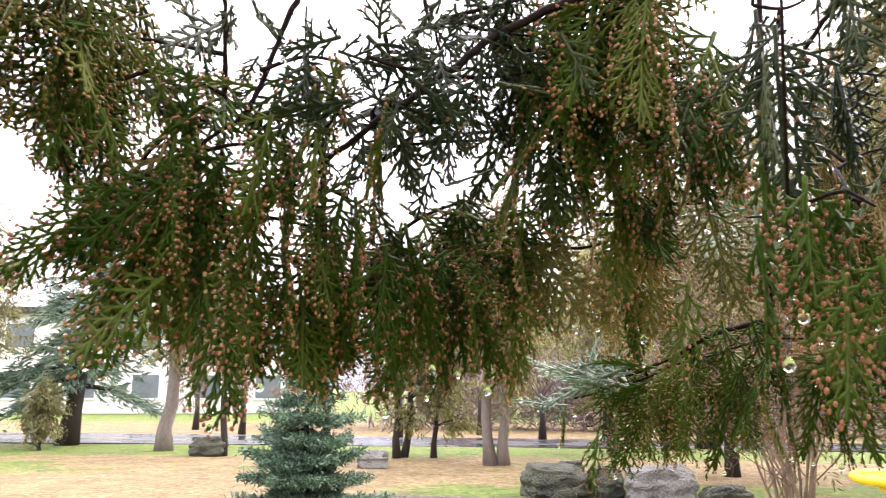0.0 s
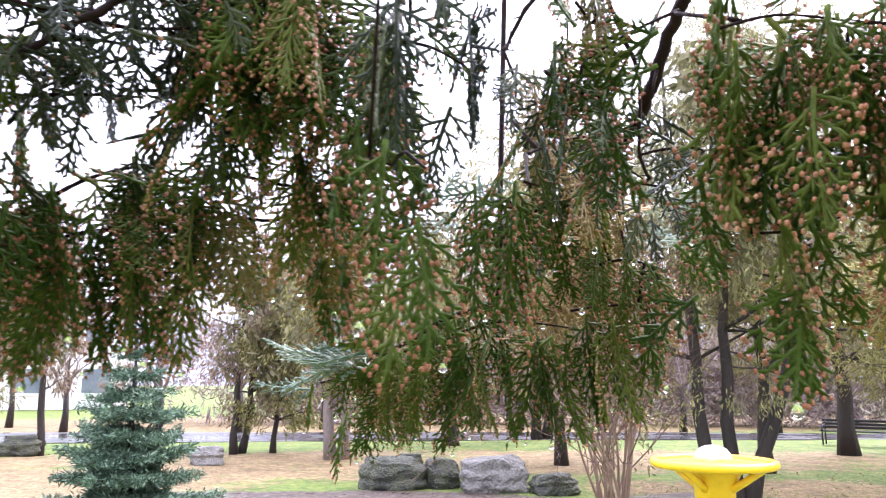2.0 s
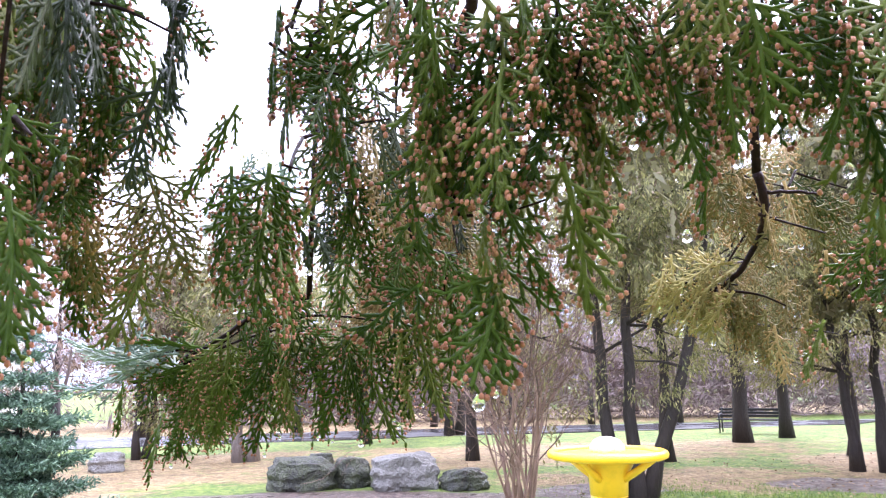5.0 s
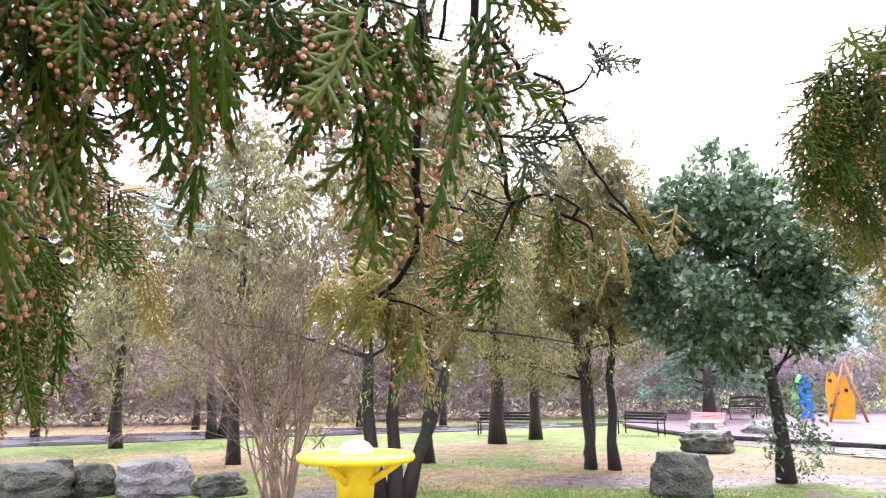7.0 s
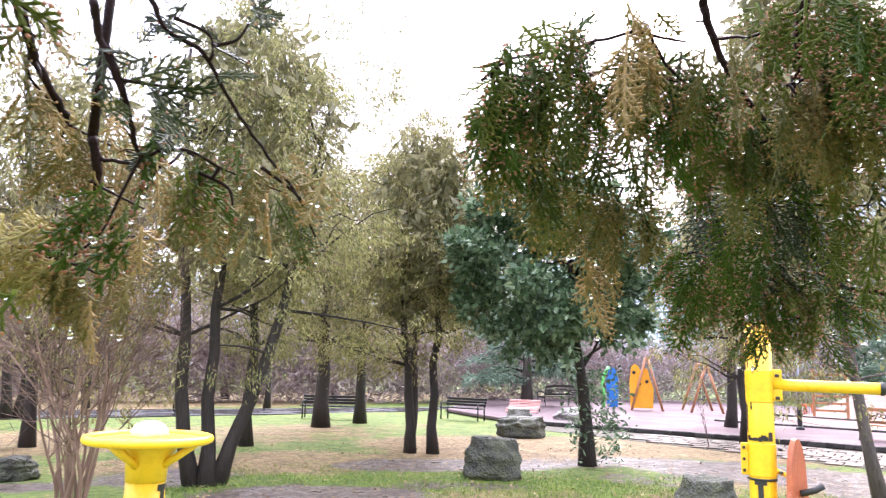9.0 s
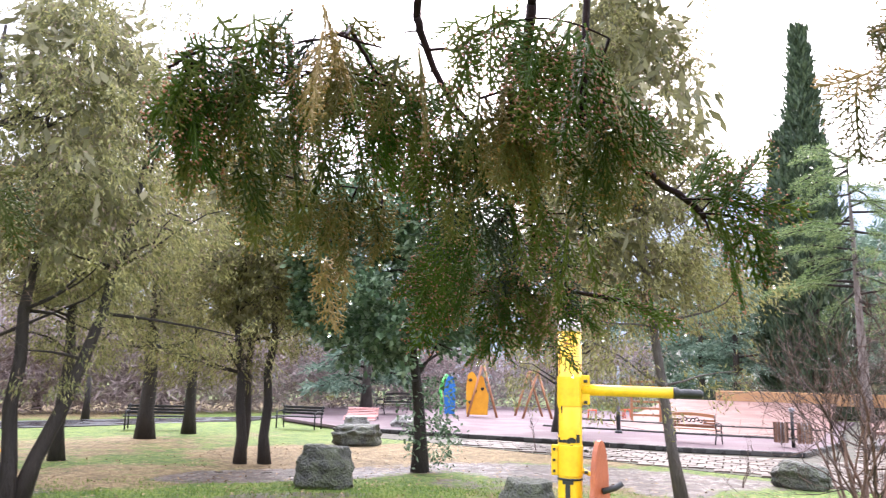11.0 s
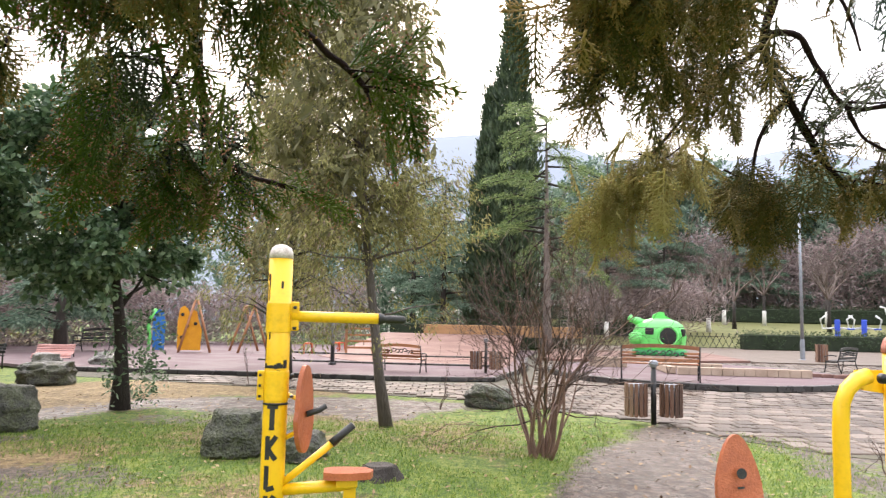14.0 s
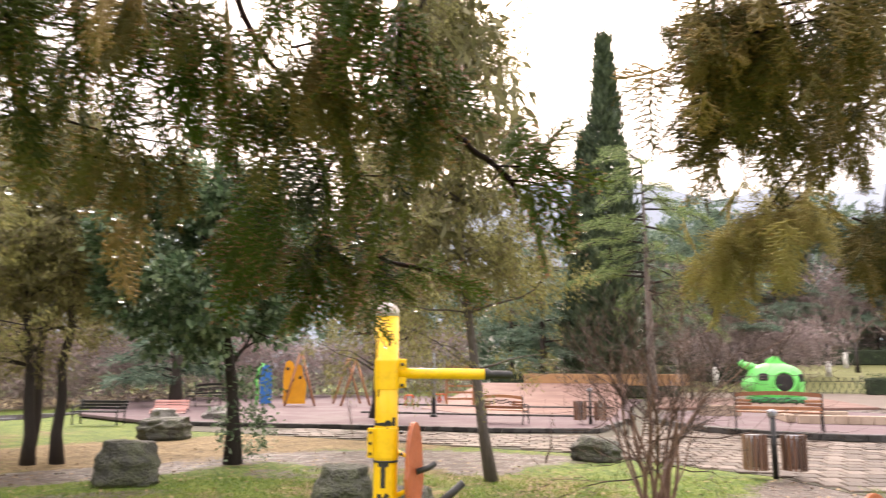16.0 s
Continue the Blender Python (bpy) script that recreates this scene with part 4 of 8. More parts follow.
thuja_tree(22.0, 8.05, 8.0, 2.2, 2.6, 34, tr=0.16, leaf=M_OLIVE2, dens=0.9)
cedar(27.0, 18.6, 9.0, 3.0, 0.9, 35, leaf=M_CEDARFAR, bark=M_BARKGREY)
bare_shrub(8.86, 0.0, 2.95, 41, 13, 0.3, M_REDTWIG, "bare reddish-brown shrub with many thin stems on the lawn", depth=4, r0=0.026, kids=(3, 4), up=0.12, spread=0.55)
bare_shrub(13.3, 1.75, 0.85, 37, 2, 0.1, M_REDTWIG, "thin bare sapling beside the walk", "bare_sapling", 2, 0.012, 0.05)
bare_shrub(16.6, 6.6, 1.5, 38, 1, 0.05, M_REDTWIG, "thin bare sapling on the lawn", "bare_sapling", 2, 0.02, 0.02)
bare_shrub(8.65, -3.55, 0.75, 39, 2, 0.12, M_REDTWIG, "thin bare sapling beside the exercise machine", "bare_sapling", 2, 0.009, 0.04)

thuja_tree(5.6, 14.4, 7.1, 2.8, 1.9, 22, tr=0.12, leaf=M_OLIVE, dens=2.2, label="arborvitae with a broad olive crown beyond the lawn")

# plaza background
cedar(40.5, -0.05, 13.0, 4.3, 5.2, 50, (0.0, 0.01), M_CEDAR, 0.25, 1.0, droop=0.6, taper=0.15, tiers=34, short=0.6, broad=0.34, needle=(20, 0.2, 0.016))
cypress(47.0, 2.2, 22.8, 1.8, 51)
cypress(48.0, 3.6, 16.5, 1.5, 52)
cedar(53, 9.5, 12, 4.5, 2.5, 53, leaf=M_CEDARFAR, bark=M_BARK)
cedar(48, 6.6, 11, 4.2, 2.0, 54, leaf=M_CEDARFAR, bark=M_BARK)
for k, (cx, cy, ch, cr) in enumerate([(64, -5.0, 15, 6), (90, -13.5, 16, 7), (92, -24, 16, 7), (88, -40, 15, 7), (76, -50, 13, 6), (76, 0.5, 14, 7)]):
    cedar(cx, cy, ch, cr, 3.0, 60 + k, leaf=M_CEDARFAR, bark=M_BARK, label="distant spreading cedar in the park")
for k, (bx, by, bh, lm) in enumerate([(62, -9.5, 8.5, 0.0), (66, -13.5, 9.5, 1.2), (80, -17.9, 10, 1.5), (72, -17, 9, 0.0), (80, -21.8, 11, 1.5), (70, -24.5, 10, 0.0), (80, -27.8, 11, 1.5), (74, -33, 12, 1.4), (70, -36, 12, 0), (78, -41, 12, 1.5), (60, -4.6, 7.5, 1.4)]):
    bare_tree(bx, by, bh, 80 + k, "bare grey-brown park tree" + (" with a limewashed foot" if lm else ""), lm, material=M_GREYTWIG, r0=0.17, depth=6 if k % 2 else 5)
thuja_tree(84, -50, 9, 4.0, 1.5, 95, tr=0.2, leaf=M_BROWNLEAF, dens=0.9, leaf_len=0.5, label="distant brownish evergreen beyond the hedge")
hedge(55.5, -13.6, 57.5, -29, 1.35, 1.1, 90, "clipped dark green hedge by the plaza")
hedge(64, -1.0, 60, -8.4, 1.4, 1.0, 91, "clipped dark green hedge behind the play house")
hedge(46, 9.5, 45.5, -1.5, 1.7, 1.4, 93, "dark clipped hedge behind the low wall")
hedge(88, 4, 86, -52, 1.8, 1.4, 92, "long clipped hedge across the far lawn")


def far_woods(name, pts, h0, h1, depth, n, material, seed, label, size=0.5, low=0.2, narrow=0.16):
    """A far belt of woodland, nobody could count: clumps along a line."""
    rng = np.random.default_rng(seed)
    p = np.array(pts, float)
    seg = rng.integers(0, len(p) - 1, n)
    s = rng.random((n, 1))
    xy = p[seg] * (1 - s) + p[seg + 1] * s + rng.normal(0, depth, (n, 2))
    top = np.array([h0 + (h1 - h0) * (0.5 + 0.8 * noise.noise(Vector((x * 0.12, y * 0.12, seed)))) for x, y in xy])
    z = low + rng.random(n) ** 0.8 * top
    z = z + np.array([rise(px, py) for px, py in xy])
    c = np.concatenate([xy, z[:, None]], 1)
    ax = unit(rng.normal(0, 0.6, (n, 3)) + np.array((0, 0, 0.4)))
    me = leaf_clumps(name, c, ax, rng, 9, size, size * narrow, 0.6, material, size * 0.5)
    return tagged(new(name, me), label, "woodland", kind="stuff")


far_woods("far_thicket", [(-3, 31.5), (6, 30), (14, 28), (20, 25), (26, 23)], 2.6, 4.6, 0.7, 1600, M_THICKET, 1, "far belt of bare purplish thicket", 0.5, 0.0, 0.06)
far_woods("far_evergreens", [(3, 49), (14, 46), (30, 40), (44, 31)], 5.0, 10.0, 2.0, 2200, M_OLIVE2, 2, "far belt of olive evergreens", 0.6, 0.0)
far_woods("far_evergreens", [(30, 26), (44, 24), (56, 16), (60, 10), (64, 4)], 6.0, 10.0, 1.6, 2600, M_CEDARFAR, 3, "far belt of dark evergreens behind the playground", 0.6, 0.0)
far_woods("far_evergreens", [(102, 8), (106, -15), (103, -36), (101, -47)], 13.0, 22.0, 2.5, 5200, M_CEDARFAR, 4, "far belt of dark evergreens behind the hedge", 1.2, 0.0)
far_woods("far_thicket", [(94, 4), (96, -12), (94, -28), (90, -48), (84, -66)], 7.0, 12.0, 2.2, 4600, M_THICKET, 5, "far belt of bare brownish trees", 1.2, 1.0, 0.05)
far_woods("far_thicket", [(62, -3), (63, -8), (66, -13)], 2.5, 4.5, 1.3, 900, M_THICKET, 6, "bare purplish shrubs behind the low wall", 0.7, 0.8, 0.045)
far_woods("far_thicket", [(0, 31.5), (8, 30), (16, 27.5), (22, 25.5), (30, 22.5), (38, 18), (46, 11)], 2.2, 3.8, 0.6, 6000, M_THICKET, 7, "low purplish-brown thicket behind the park road", 0.55, 0.0, 0.04)


# ---------- the arborvitae overhead ----------
# limbs near the camera: radius at start and end, then the line
LIMBS_A = [
    (0.0022, 0.0013, [[-0.102, 0.433, 1.719], [-0.143, 0.438, 1.702], [-0.161, 0.436, 1.687], [-0.192, 0.436, 1.663], [-0.205, 0.439, 1.653], [-0.227, 0.451, 1.641]]),
    (0.002, 0.0012, [[-0.088, 0.44, 1.721], [-0.103, 0.445, 1.708], [-0.123, 0.454, 1.688], [-0.134, 0.473, 1.67], [-0.147, 0.512, 1.655], [-0.154, 0.525, 1.646]]),
    (0.0014, 0.0008, [[-0.237, 0.439, 1.717], [-0.246, 0.443, 1.695], [-0.258, 0.447, 1.666], [-0.276, 0.447, 1.651], [-0.285, 0.449, 1.638]]),
    (0.0011, 0.0006, [[-0.271, 0.442, 1.718], [-0.271, 0.45, 1.703], [-0.274, 0.459, 1.682], [-0.273, 0.466, 1.663]]),
    (0.0011, 0.0005, [[-0.182, 0.441, 1.722], [-0.177, 0.444, 1.707], [-0.171, 0.447, 1.689]]),
]
LIMBS_B = [
    (0.0014, 0.0008, [[-0.147, 0.451, 1.701], [-0.129, 0.46, 1.702], [-0.114, 0.456, 1.703]]),
    (0.0045, 0.0033, [[0.138, 0.484, 1.771], [0.136, 0.511, 1.75], [0.135, 0.54, 1.72], [0.133, 0.561, 1.701], [0.121, 0.576, 1.679], [0.11, 0.596, 1.668]]),
    (0.0015, 0.0012, [[0.085, 0.517, 1.773], [0.095, 0.528, 1.742], [0.099, 0.535, 1.723], [0.102, 0.552, 1.707]]),
    (0.0015, 0.0011, [[0.085, 0.499, 1.76], [0.099, 0.504, 1.735], [0.115, 0.517, 1.714], [0.124, 0.538, 1.678], [0.131, 0.539, 1.661]]),
    (0.0017, 0.0011, [[0.047, 0.497, 1.754], [0.038, 0.508, 1.741], [0.035, 0.527, 1.73]]),
]
LIMBS_C = [
    (0.0021, 0.0015, [[0.067, 0.651, 1.593], [0.038, 0.683, 1.585], [0.013, 0.711, 1.568], [-0.019, 0.76, 1.551]]),
    (0.0024, 0.0012, [[0.302, 0.391, 1.696], [0.309, 0.394, 1.68], [0.32, 0.393, 1.66], [0.336, 0.403, 1.634]]),
    (0.0016, 0.0007, [[0.31, 0.393, 1.728], [0.326, 0.39, 1.712], [0.339, 0.389, 1.694], [0.359, 0.387, 1.689], [0.38, 0.391, 1.668], [0.404, 0.39, 1.645], [0.421, 0.384, 1.626], [0.434, 0.382, 1.603]]),
    (0.0034, 0.0018, [[0.376, 0.553, 1.679], [0.383, 0.555, 1.656], [0.388, 0.57, 1.635], [0.383, 0.589, 1.611], [0.374, 0.608, 1.599]]),
    (0.0017, 0.0008, [[0.38, 0.555, 1.665], [0.392, 0.535, 1.662], [0.399, 0.518, 1.656]]),
]
LIMBS_D = [
    (0.0036, 0.0025, [[0.304, 0.512, 1.747], [0.322, 0.529, 1.723], [0.336, 0.541, 1.709], [0.356, 0.551, 1.689]]),
    (0.005, 0.0036, [[0.826, 0.214, 1.873], [0.864, 0.237, 1.802], [0.895, 0.246, 1.743], [0.928, 0.255, 1.693], [0.958, 0.262, 1.644]]),
    (0.0029, 0.0018, [[0.9, 0.249, 1.724], [0.917, 0.277, 1.698], [0.933, 0.302, 1.679], [0.934, 0.31, 1.655]]),
    (0.0024, 0.0013, [[0.938, 0.283, 1.697], [0.963, 0.29, 1.671], [0.975, 0.302, 1.636]]),
    (0.0036, 0.0019, [[0.675, 0.247, 1.798], [0.693, 0.244, 1.77], [0.711, 0.236, 1.743], [0.746, 0.229, 1.727]]),
]
LIMBS_E = [
    (0.0032, 0.0025, [[0.76, 0.143, 1.725], [0.808, 0.118, 1.704], [0.83, 0.097, 1.686], [0.842, 0.079, 1.673], [0.852, 0.069, 1.66]]),
    (0.0031, 0.002, [[0.976, 0.269, 1.647], [1.03, 0.248, 1.628], [1.074, 0.214, 1.622], [1.099, 0.166, 1.607]]),
    (0.0017, 0.0009, [[0.613, 0.264, 1.767], [0.639, 0.263, 1.749], [0.662, 0.258, 1.737]]),
    (0.0121, 0.0093, [[1.954, -0.624, 2.421], [2.028, -0.612, 2.281], [2.088, -0.589, 2.149], [2.127, -0.647, 2.05], [2.172, -0.728, 1.912]]),
    (0.0093, 0.0048, [[2.172, -0.728, 1.912], [2.215, -0.799, 1.846], [2.198, -0.871, 1.791], [2.165, -0.959, 1.765]]),
]
LIMBS_F = [
    (0.0091, 0.0045, [[2.087, -0.589, 2.153], [2.105, -0.556, 2.125], [2.122, -0.523, 2.096]]),
    (0.0091, 0.0048, [[2.076, -0.601, 2.175], [2.063, -0.661, 2.163], [2.092, -0.71, 2.099], [2.127, -0.785, 2.009], [2.097, -0.871, 1.999], [2.098, -0.986, 2.017]]),
    (0.0072, 0.0029, [[1.909, -0.601, 2.297], [1.919, -0.667, 2.233], [1.926, -0.713, 2.18], [1.95, -0.753, 2.08]]),
    (0.0077, 0.003, [[2.13, -0.654, 2.036], [2.166, -0.603, 1.955], [2.17, -0.582, 1.866], [2.186, -0.577, 1.779]]),
    (0.0062, 0.0031, [[2.156, -0.689, 1.983], [2.135, -0.706, 2.038], [2.095, -0.724, 2.078]]),
]
LIMBS_G = [
    (0.0062, 0.0031, [[2.127, -0.785, 2.009], [2.133, -0.824, 1.934], [2.122, -0.876, 1.895]]),
    (0.0061, 0.0026, [[1.68, -0.397, 2.171], [1.765, -0.353, 2.124], [1.851, -0.315, 2.055]]),
    (0.0061, 0.0033, [[2.112, -0.536, 2.12], [2.248, -0.472, 2.07], [2.331, -0.405, 1.995], [2.418, -0.317, 1.879]]),
]
NEAR_LIMBS = LIMBS_A + LIMBS_B + LIMBS_C + LIMBS_D + LIMBS_E + LIMBS_F + LIMBS_G
# foliage runs: kind, fronds, shortest and longest frond, spread, droop, scatter, sideways pull, line
RUNS_A = [
    ('green', 16, 0.054, 0.092, 0.45, 1, 0.012, [0.0, 0.0, 0.0], [[-0.391, 0.451, 1.71], [-0.366, 0.46, 1.721], [-0.339, 0.472, 1.725], [-0.326, 0.481, 1.718]]),
    ('tan', 9, 0.039, 0.065, 0.45, 1, 0.012, [0.0, 0.0, 0.0], [[-0.399, 0.47, 1.685], [-0.374, 0.482, 1.693], [-0.346, 0.494, 1.696]]),
    ('green', 20, 0.048, 0.077, 0.42, 0.9, 0.012, [-0.12, 0.01, 0.0], [[-0.304, 0.444, 1.631], [-0.287, 0.447, 1.642], [-0.259, 0.452, 1.651], [-0.229, 0.461, 1.642]]),
    ('green', 12, 0.048, 0.069, 0.42, 1, 0.012, [0.0, 0.0, 0.0], [[-0.294, 0.453, 1.611], [-0.266, 0.459, 1.62], [-0.234, 0.467, 1.617], [-0.219, 0.471, 1.607]]),
]
RUNS_B = [
    ('green', 9, 0.035, 0.057, 0.4, 1, 0.012, [0.0, 0.0, 0.0], [[-0.276, 0.473, 1.586], [-0.254, 0.478, 1.589], [-0.228, 0.482, 1.596]]),
    ('fresh', 6, 0.033, 0.054, 0.35, 0.5, 0.012, [-0.7, 0.04, 0.0], [[-0.282, 0.443, 1.621], [-0.293, 0.442, 1.611], [-0.301, 0.441, 1.603]]),
    ('tan', 6, 0.027, 0.046, 0.4, 0.7, 0.012, [-0.3, 0.02, 0.0], [[-0.294, 0.451, 1.657], [-0.306, 0.451, 1.641], [-0.312, 0.454, 1.623]]),
    ('olive', 13, 0.057, 0.086, 0.4, 1, 0.012, [0.0, 0.0, 0.0], [[-0.388, 0.443, 1.728], [-0.363, 0.451, 1.739], [-0.332, 0.465, 1.742]]),
]
RUNS_C = [
    ('green', 9, 0.034, 0.053, 0.45, 0.9, 0.012, [0.0, 0.0, 0.0], [[-0.314, 0.446, 1.679], [-0.296, 0.45, 1.686], [-0.277, 0.459, 1.679]]),
    ('green', 6, 0.042, 0.061, 0.4, 1, 0.012, [0.0, 0.0, 0.0], [[-0.249, 0.46, 1.634], [-0.229, 0.463, 1.635], [-0.211, 0.467, 1.628]]),
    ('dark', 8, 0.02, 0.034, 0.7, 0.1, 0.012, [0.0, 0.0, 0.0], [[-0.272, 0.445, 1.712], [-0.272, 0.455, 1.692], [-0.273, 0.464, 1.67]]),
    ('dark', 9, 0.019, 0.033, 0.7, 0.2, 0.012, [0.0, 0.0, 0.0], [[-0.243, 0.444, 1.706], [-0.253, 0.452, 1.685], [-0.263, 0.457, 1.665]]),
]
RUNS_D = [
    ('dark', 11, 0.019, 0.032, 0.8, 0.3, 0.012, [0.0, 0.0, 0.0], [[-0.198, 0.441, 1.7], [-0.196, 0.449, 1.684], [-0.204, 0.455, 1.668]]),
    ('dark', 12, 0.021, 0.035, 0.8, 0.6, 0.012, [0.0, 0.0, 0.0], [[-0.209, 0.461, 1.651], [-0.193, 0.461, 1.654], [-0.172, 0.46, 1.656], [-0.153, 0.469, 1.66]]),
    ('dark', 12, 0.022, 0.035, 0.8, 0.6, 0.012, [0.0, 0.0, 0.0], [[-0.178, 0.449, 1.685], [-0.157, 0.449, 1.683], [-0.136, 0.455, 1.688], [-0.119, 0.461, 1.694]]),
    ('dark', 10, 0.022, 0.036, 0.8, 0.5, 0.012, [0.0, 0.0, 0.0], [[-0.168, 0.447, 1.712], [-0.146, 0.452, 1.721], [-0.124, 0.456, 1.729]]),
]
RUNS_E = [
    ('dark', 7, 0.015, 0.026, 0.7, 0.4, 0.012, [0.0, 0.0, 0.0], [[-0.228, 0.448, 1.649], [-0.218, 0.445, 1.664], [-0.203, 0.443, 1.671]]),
    ('green', 16, 0.045, 0.069, 0.42, 0.9, 0.012, [-0.15, 0.03, -0.0], [[-0.193, 0.5, 1.621], [-0.178, 0.505, 1.632], [-0.156, 0.515, 1.641], [-0.134, 0.518, 1.634]]),
    ('green', 15, 0.041, 0.07, 0.42, 1, 0.012, [0.0, 0.0, 0.0], [[-0.202, 0.503, 1.596], [-0.179, 0.505, 1.605], [-0.153, 0.512, 1.608], [-0.132, 0.513, 1.609]]),
    ('fresh', 5, 0.032, 0.049, 0.35, 0.6, 0.012, [-0.54, 0.12, -0.0], [[-0.191, 0.497, 1.609], [-0.2, 0.497, 1.6], [-0.204, 0.498, 1.589]]),
]
RUNS_F = [
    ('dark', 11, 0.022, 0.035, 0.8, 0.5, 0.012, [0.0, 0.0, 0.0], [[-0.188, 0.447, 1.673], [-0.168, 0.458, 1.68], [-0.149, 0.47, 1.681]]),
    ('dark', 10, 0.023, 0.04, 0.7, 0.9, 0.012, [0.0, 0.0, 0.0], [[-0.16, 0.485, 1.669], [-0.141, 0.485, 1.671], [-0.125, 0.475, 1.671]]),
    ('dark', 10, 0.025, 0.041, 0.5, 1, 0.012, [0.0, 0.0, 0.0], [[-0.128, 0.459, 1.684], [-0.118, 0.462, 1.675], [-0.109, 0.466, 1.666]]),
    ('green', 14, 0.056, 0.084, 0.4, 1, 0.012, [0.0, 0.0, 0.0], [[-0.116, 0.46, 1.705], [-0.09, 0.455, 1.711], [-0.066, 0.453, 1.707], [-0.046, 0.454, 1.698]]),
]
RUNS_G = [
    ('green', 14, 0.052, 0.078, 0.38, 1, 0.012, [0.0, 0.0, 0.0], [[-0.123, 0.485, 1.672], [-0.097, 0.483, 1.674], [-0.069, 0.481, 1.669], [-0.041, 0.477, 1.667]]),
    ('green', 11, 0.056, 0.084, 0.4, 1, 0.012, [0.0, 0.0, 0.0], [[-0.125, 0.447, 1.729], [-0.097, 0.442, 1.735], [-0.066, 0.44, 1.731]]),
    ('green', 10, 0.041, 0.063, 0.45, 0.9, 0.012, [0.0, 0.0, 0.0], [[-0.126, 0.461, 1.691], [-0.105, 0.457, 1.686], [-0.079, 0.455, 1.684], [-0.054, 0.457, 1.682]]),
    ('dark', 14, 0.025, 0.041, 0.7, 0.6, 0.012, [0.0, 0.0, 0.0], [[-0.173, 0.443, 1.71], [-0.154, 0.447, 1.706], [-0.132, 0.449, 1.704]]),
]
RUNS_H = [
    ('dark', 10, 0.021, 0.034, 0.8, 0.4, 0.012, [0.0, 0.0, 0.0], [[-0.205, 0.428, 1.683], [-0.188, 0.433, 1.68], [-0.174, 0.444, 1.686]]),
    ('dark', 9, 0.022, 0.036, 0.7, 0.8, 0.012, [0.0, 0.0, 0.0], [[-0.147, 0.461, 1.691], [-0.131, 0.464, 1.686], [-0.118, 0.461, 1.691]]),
    ('tan', 8, 0.047, 0.071, 0.35, 1, 0.012, [0.0, 0.0, 0.0], [[-0.114, 0.506, 1.638], [-0.085, 0.505, 1.633], [-0.056, 0.5, 1.637], [-0.036, 0.495, 1.637]]),
    ('green', 9, 0.034, 0.056, 0.35, 1, 0.012, [0.0, 0.0, 0.0], [[-0.118, 0.521, 1.62], [-0.095, 0.52, 1.618], [-0.067, 0.525, 1.626], [-0.037, 0.531, 1.622]]),
]
RUNS_I = [
    ('tan', 4, 0.041, 0.062, 0.25, 1, 0.012, [0.0, 0.0, 0.0], [[-0.077, 0.569, 1.621], [-0.042, 0.574, 1.62]]),
    ('dark', 9, 0.023, 0.038, 0.9, 0.1, 0.012, [0.0, 0.0, 0.0], [[0.124, 0.539, 1.675], [0.135, 0.532, 1.677], [0.148, 0.523, 1.677], [0.156, 0.518, 1.674]]),
    ('dark', 7, 0.031, 0.046, 0.5, 1, 0.012, [0.0, 0.0, 0.0], [[0.121, 0.556, 1.664], [0.134, 0.55, 1.66], [0.145, 0.544, 1.657]]),
    ('dark', 3, 0.03, 0.049, 0.5, 1, 0.012, [0.0, 0.0, 0.0], [[0.04, 0.586, 1.652], [0.054, 0.582, 1.648], [0.065, 0.579, 1.644]]),
]
RUNS_J = [
    ('dark', 6, 0.024, 0.038, 0.7, 0.7, 0.012, [0.0, 0.0, 0.0], [[0.031, 0.519, 1.725], [0.04, 0.524, 1.706], [0.039, 0.531, 1.688]]),
    ('tan', 4, 0.042, 0.068, 0.2, 1, 0.012, [0.0, 0.0, 0.0], [[0.079, 0.525, 1.765], [0.09, 0.526, 1.752]]),
    ('tan', 5, 0.063, 0.095, 0.2, 1, 0.012, [0.0, 0.0, 0.0], [[0.071, 0.58, 1.707], [0.087, 0.569, 1.716], [0.104, 0.563, 1.707]]),
    ('green', 5, 0.06, 0.088, 0.22, 1, 0.012, [0.0, 0.0, 0.0], [[0.08, 0.604, 1.65], [0.097, 0.595, 1.653], [0.117, 0.587, 1.644]]),
]
RUNS_K = [
    ('green', 6, 0.036, 0.06, 0.35, 1, 0.012, [0.0, 0.0, 0.0], [[0.118, 0.592, 1.614], [0.134, 0.583, 1.617], [0.144, 0.566, 1.611]]),
    ('green', 3, 0.035, 0.05, 0.3, 0.6, 0.012, [0.29, -0.07, 0.0], [[0.139, 0.558, 1.61], [0.145, 0.556, 1.596]]),
    ('green', 8, 0.045, 0.069, 0.35, 1, 0.012, [0.0, 0.0, 0.0], [[0.107, 0.613, 1.585], [0.127, 0.603, 1.588], [0.141, 0.583, 1.587]]),
    ('silver', 9, 0.027, 0.042, 0.4, 0.2, 0.012, [-0.49, 0.11, -0.0], [[0.054, 0.581, 1.652], [0.033, 0.61, 1.657]]),
]
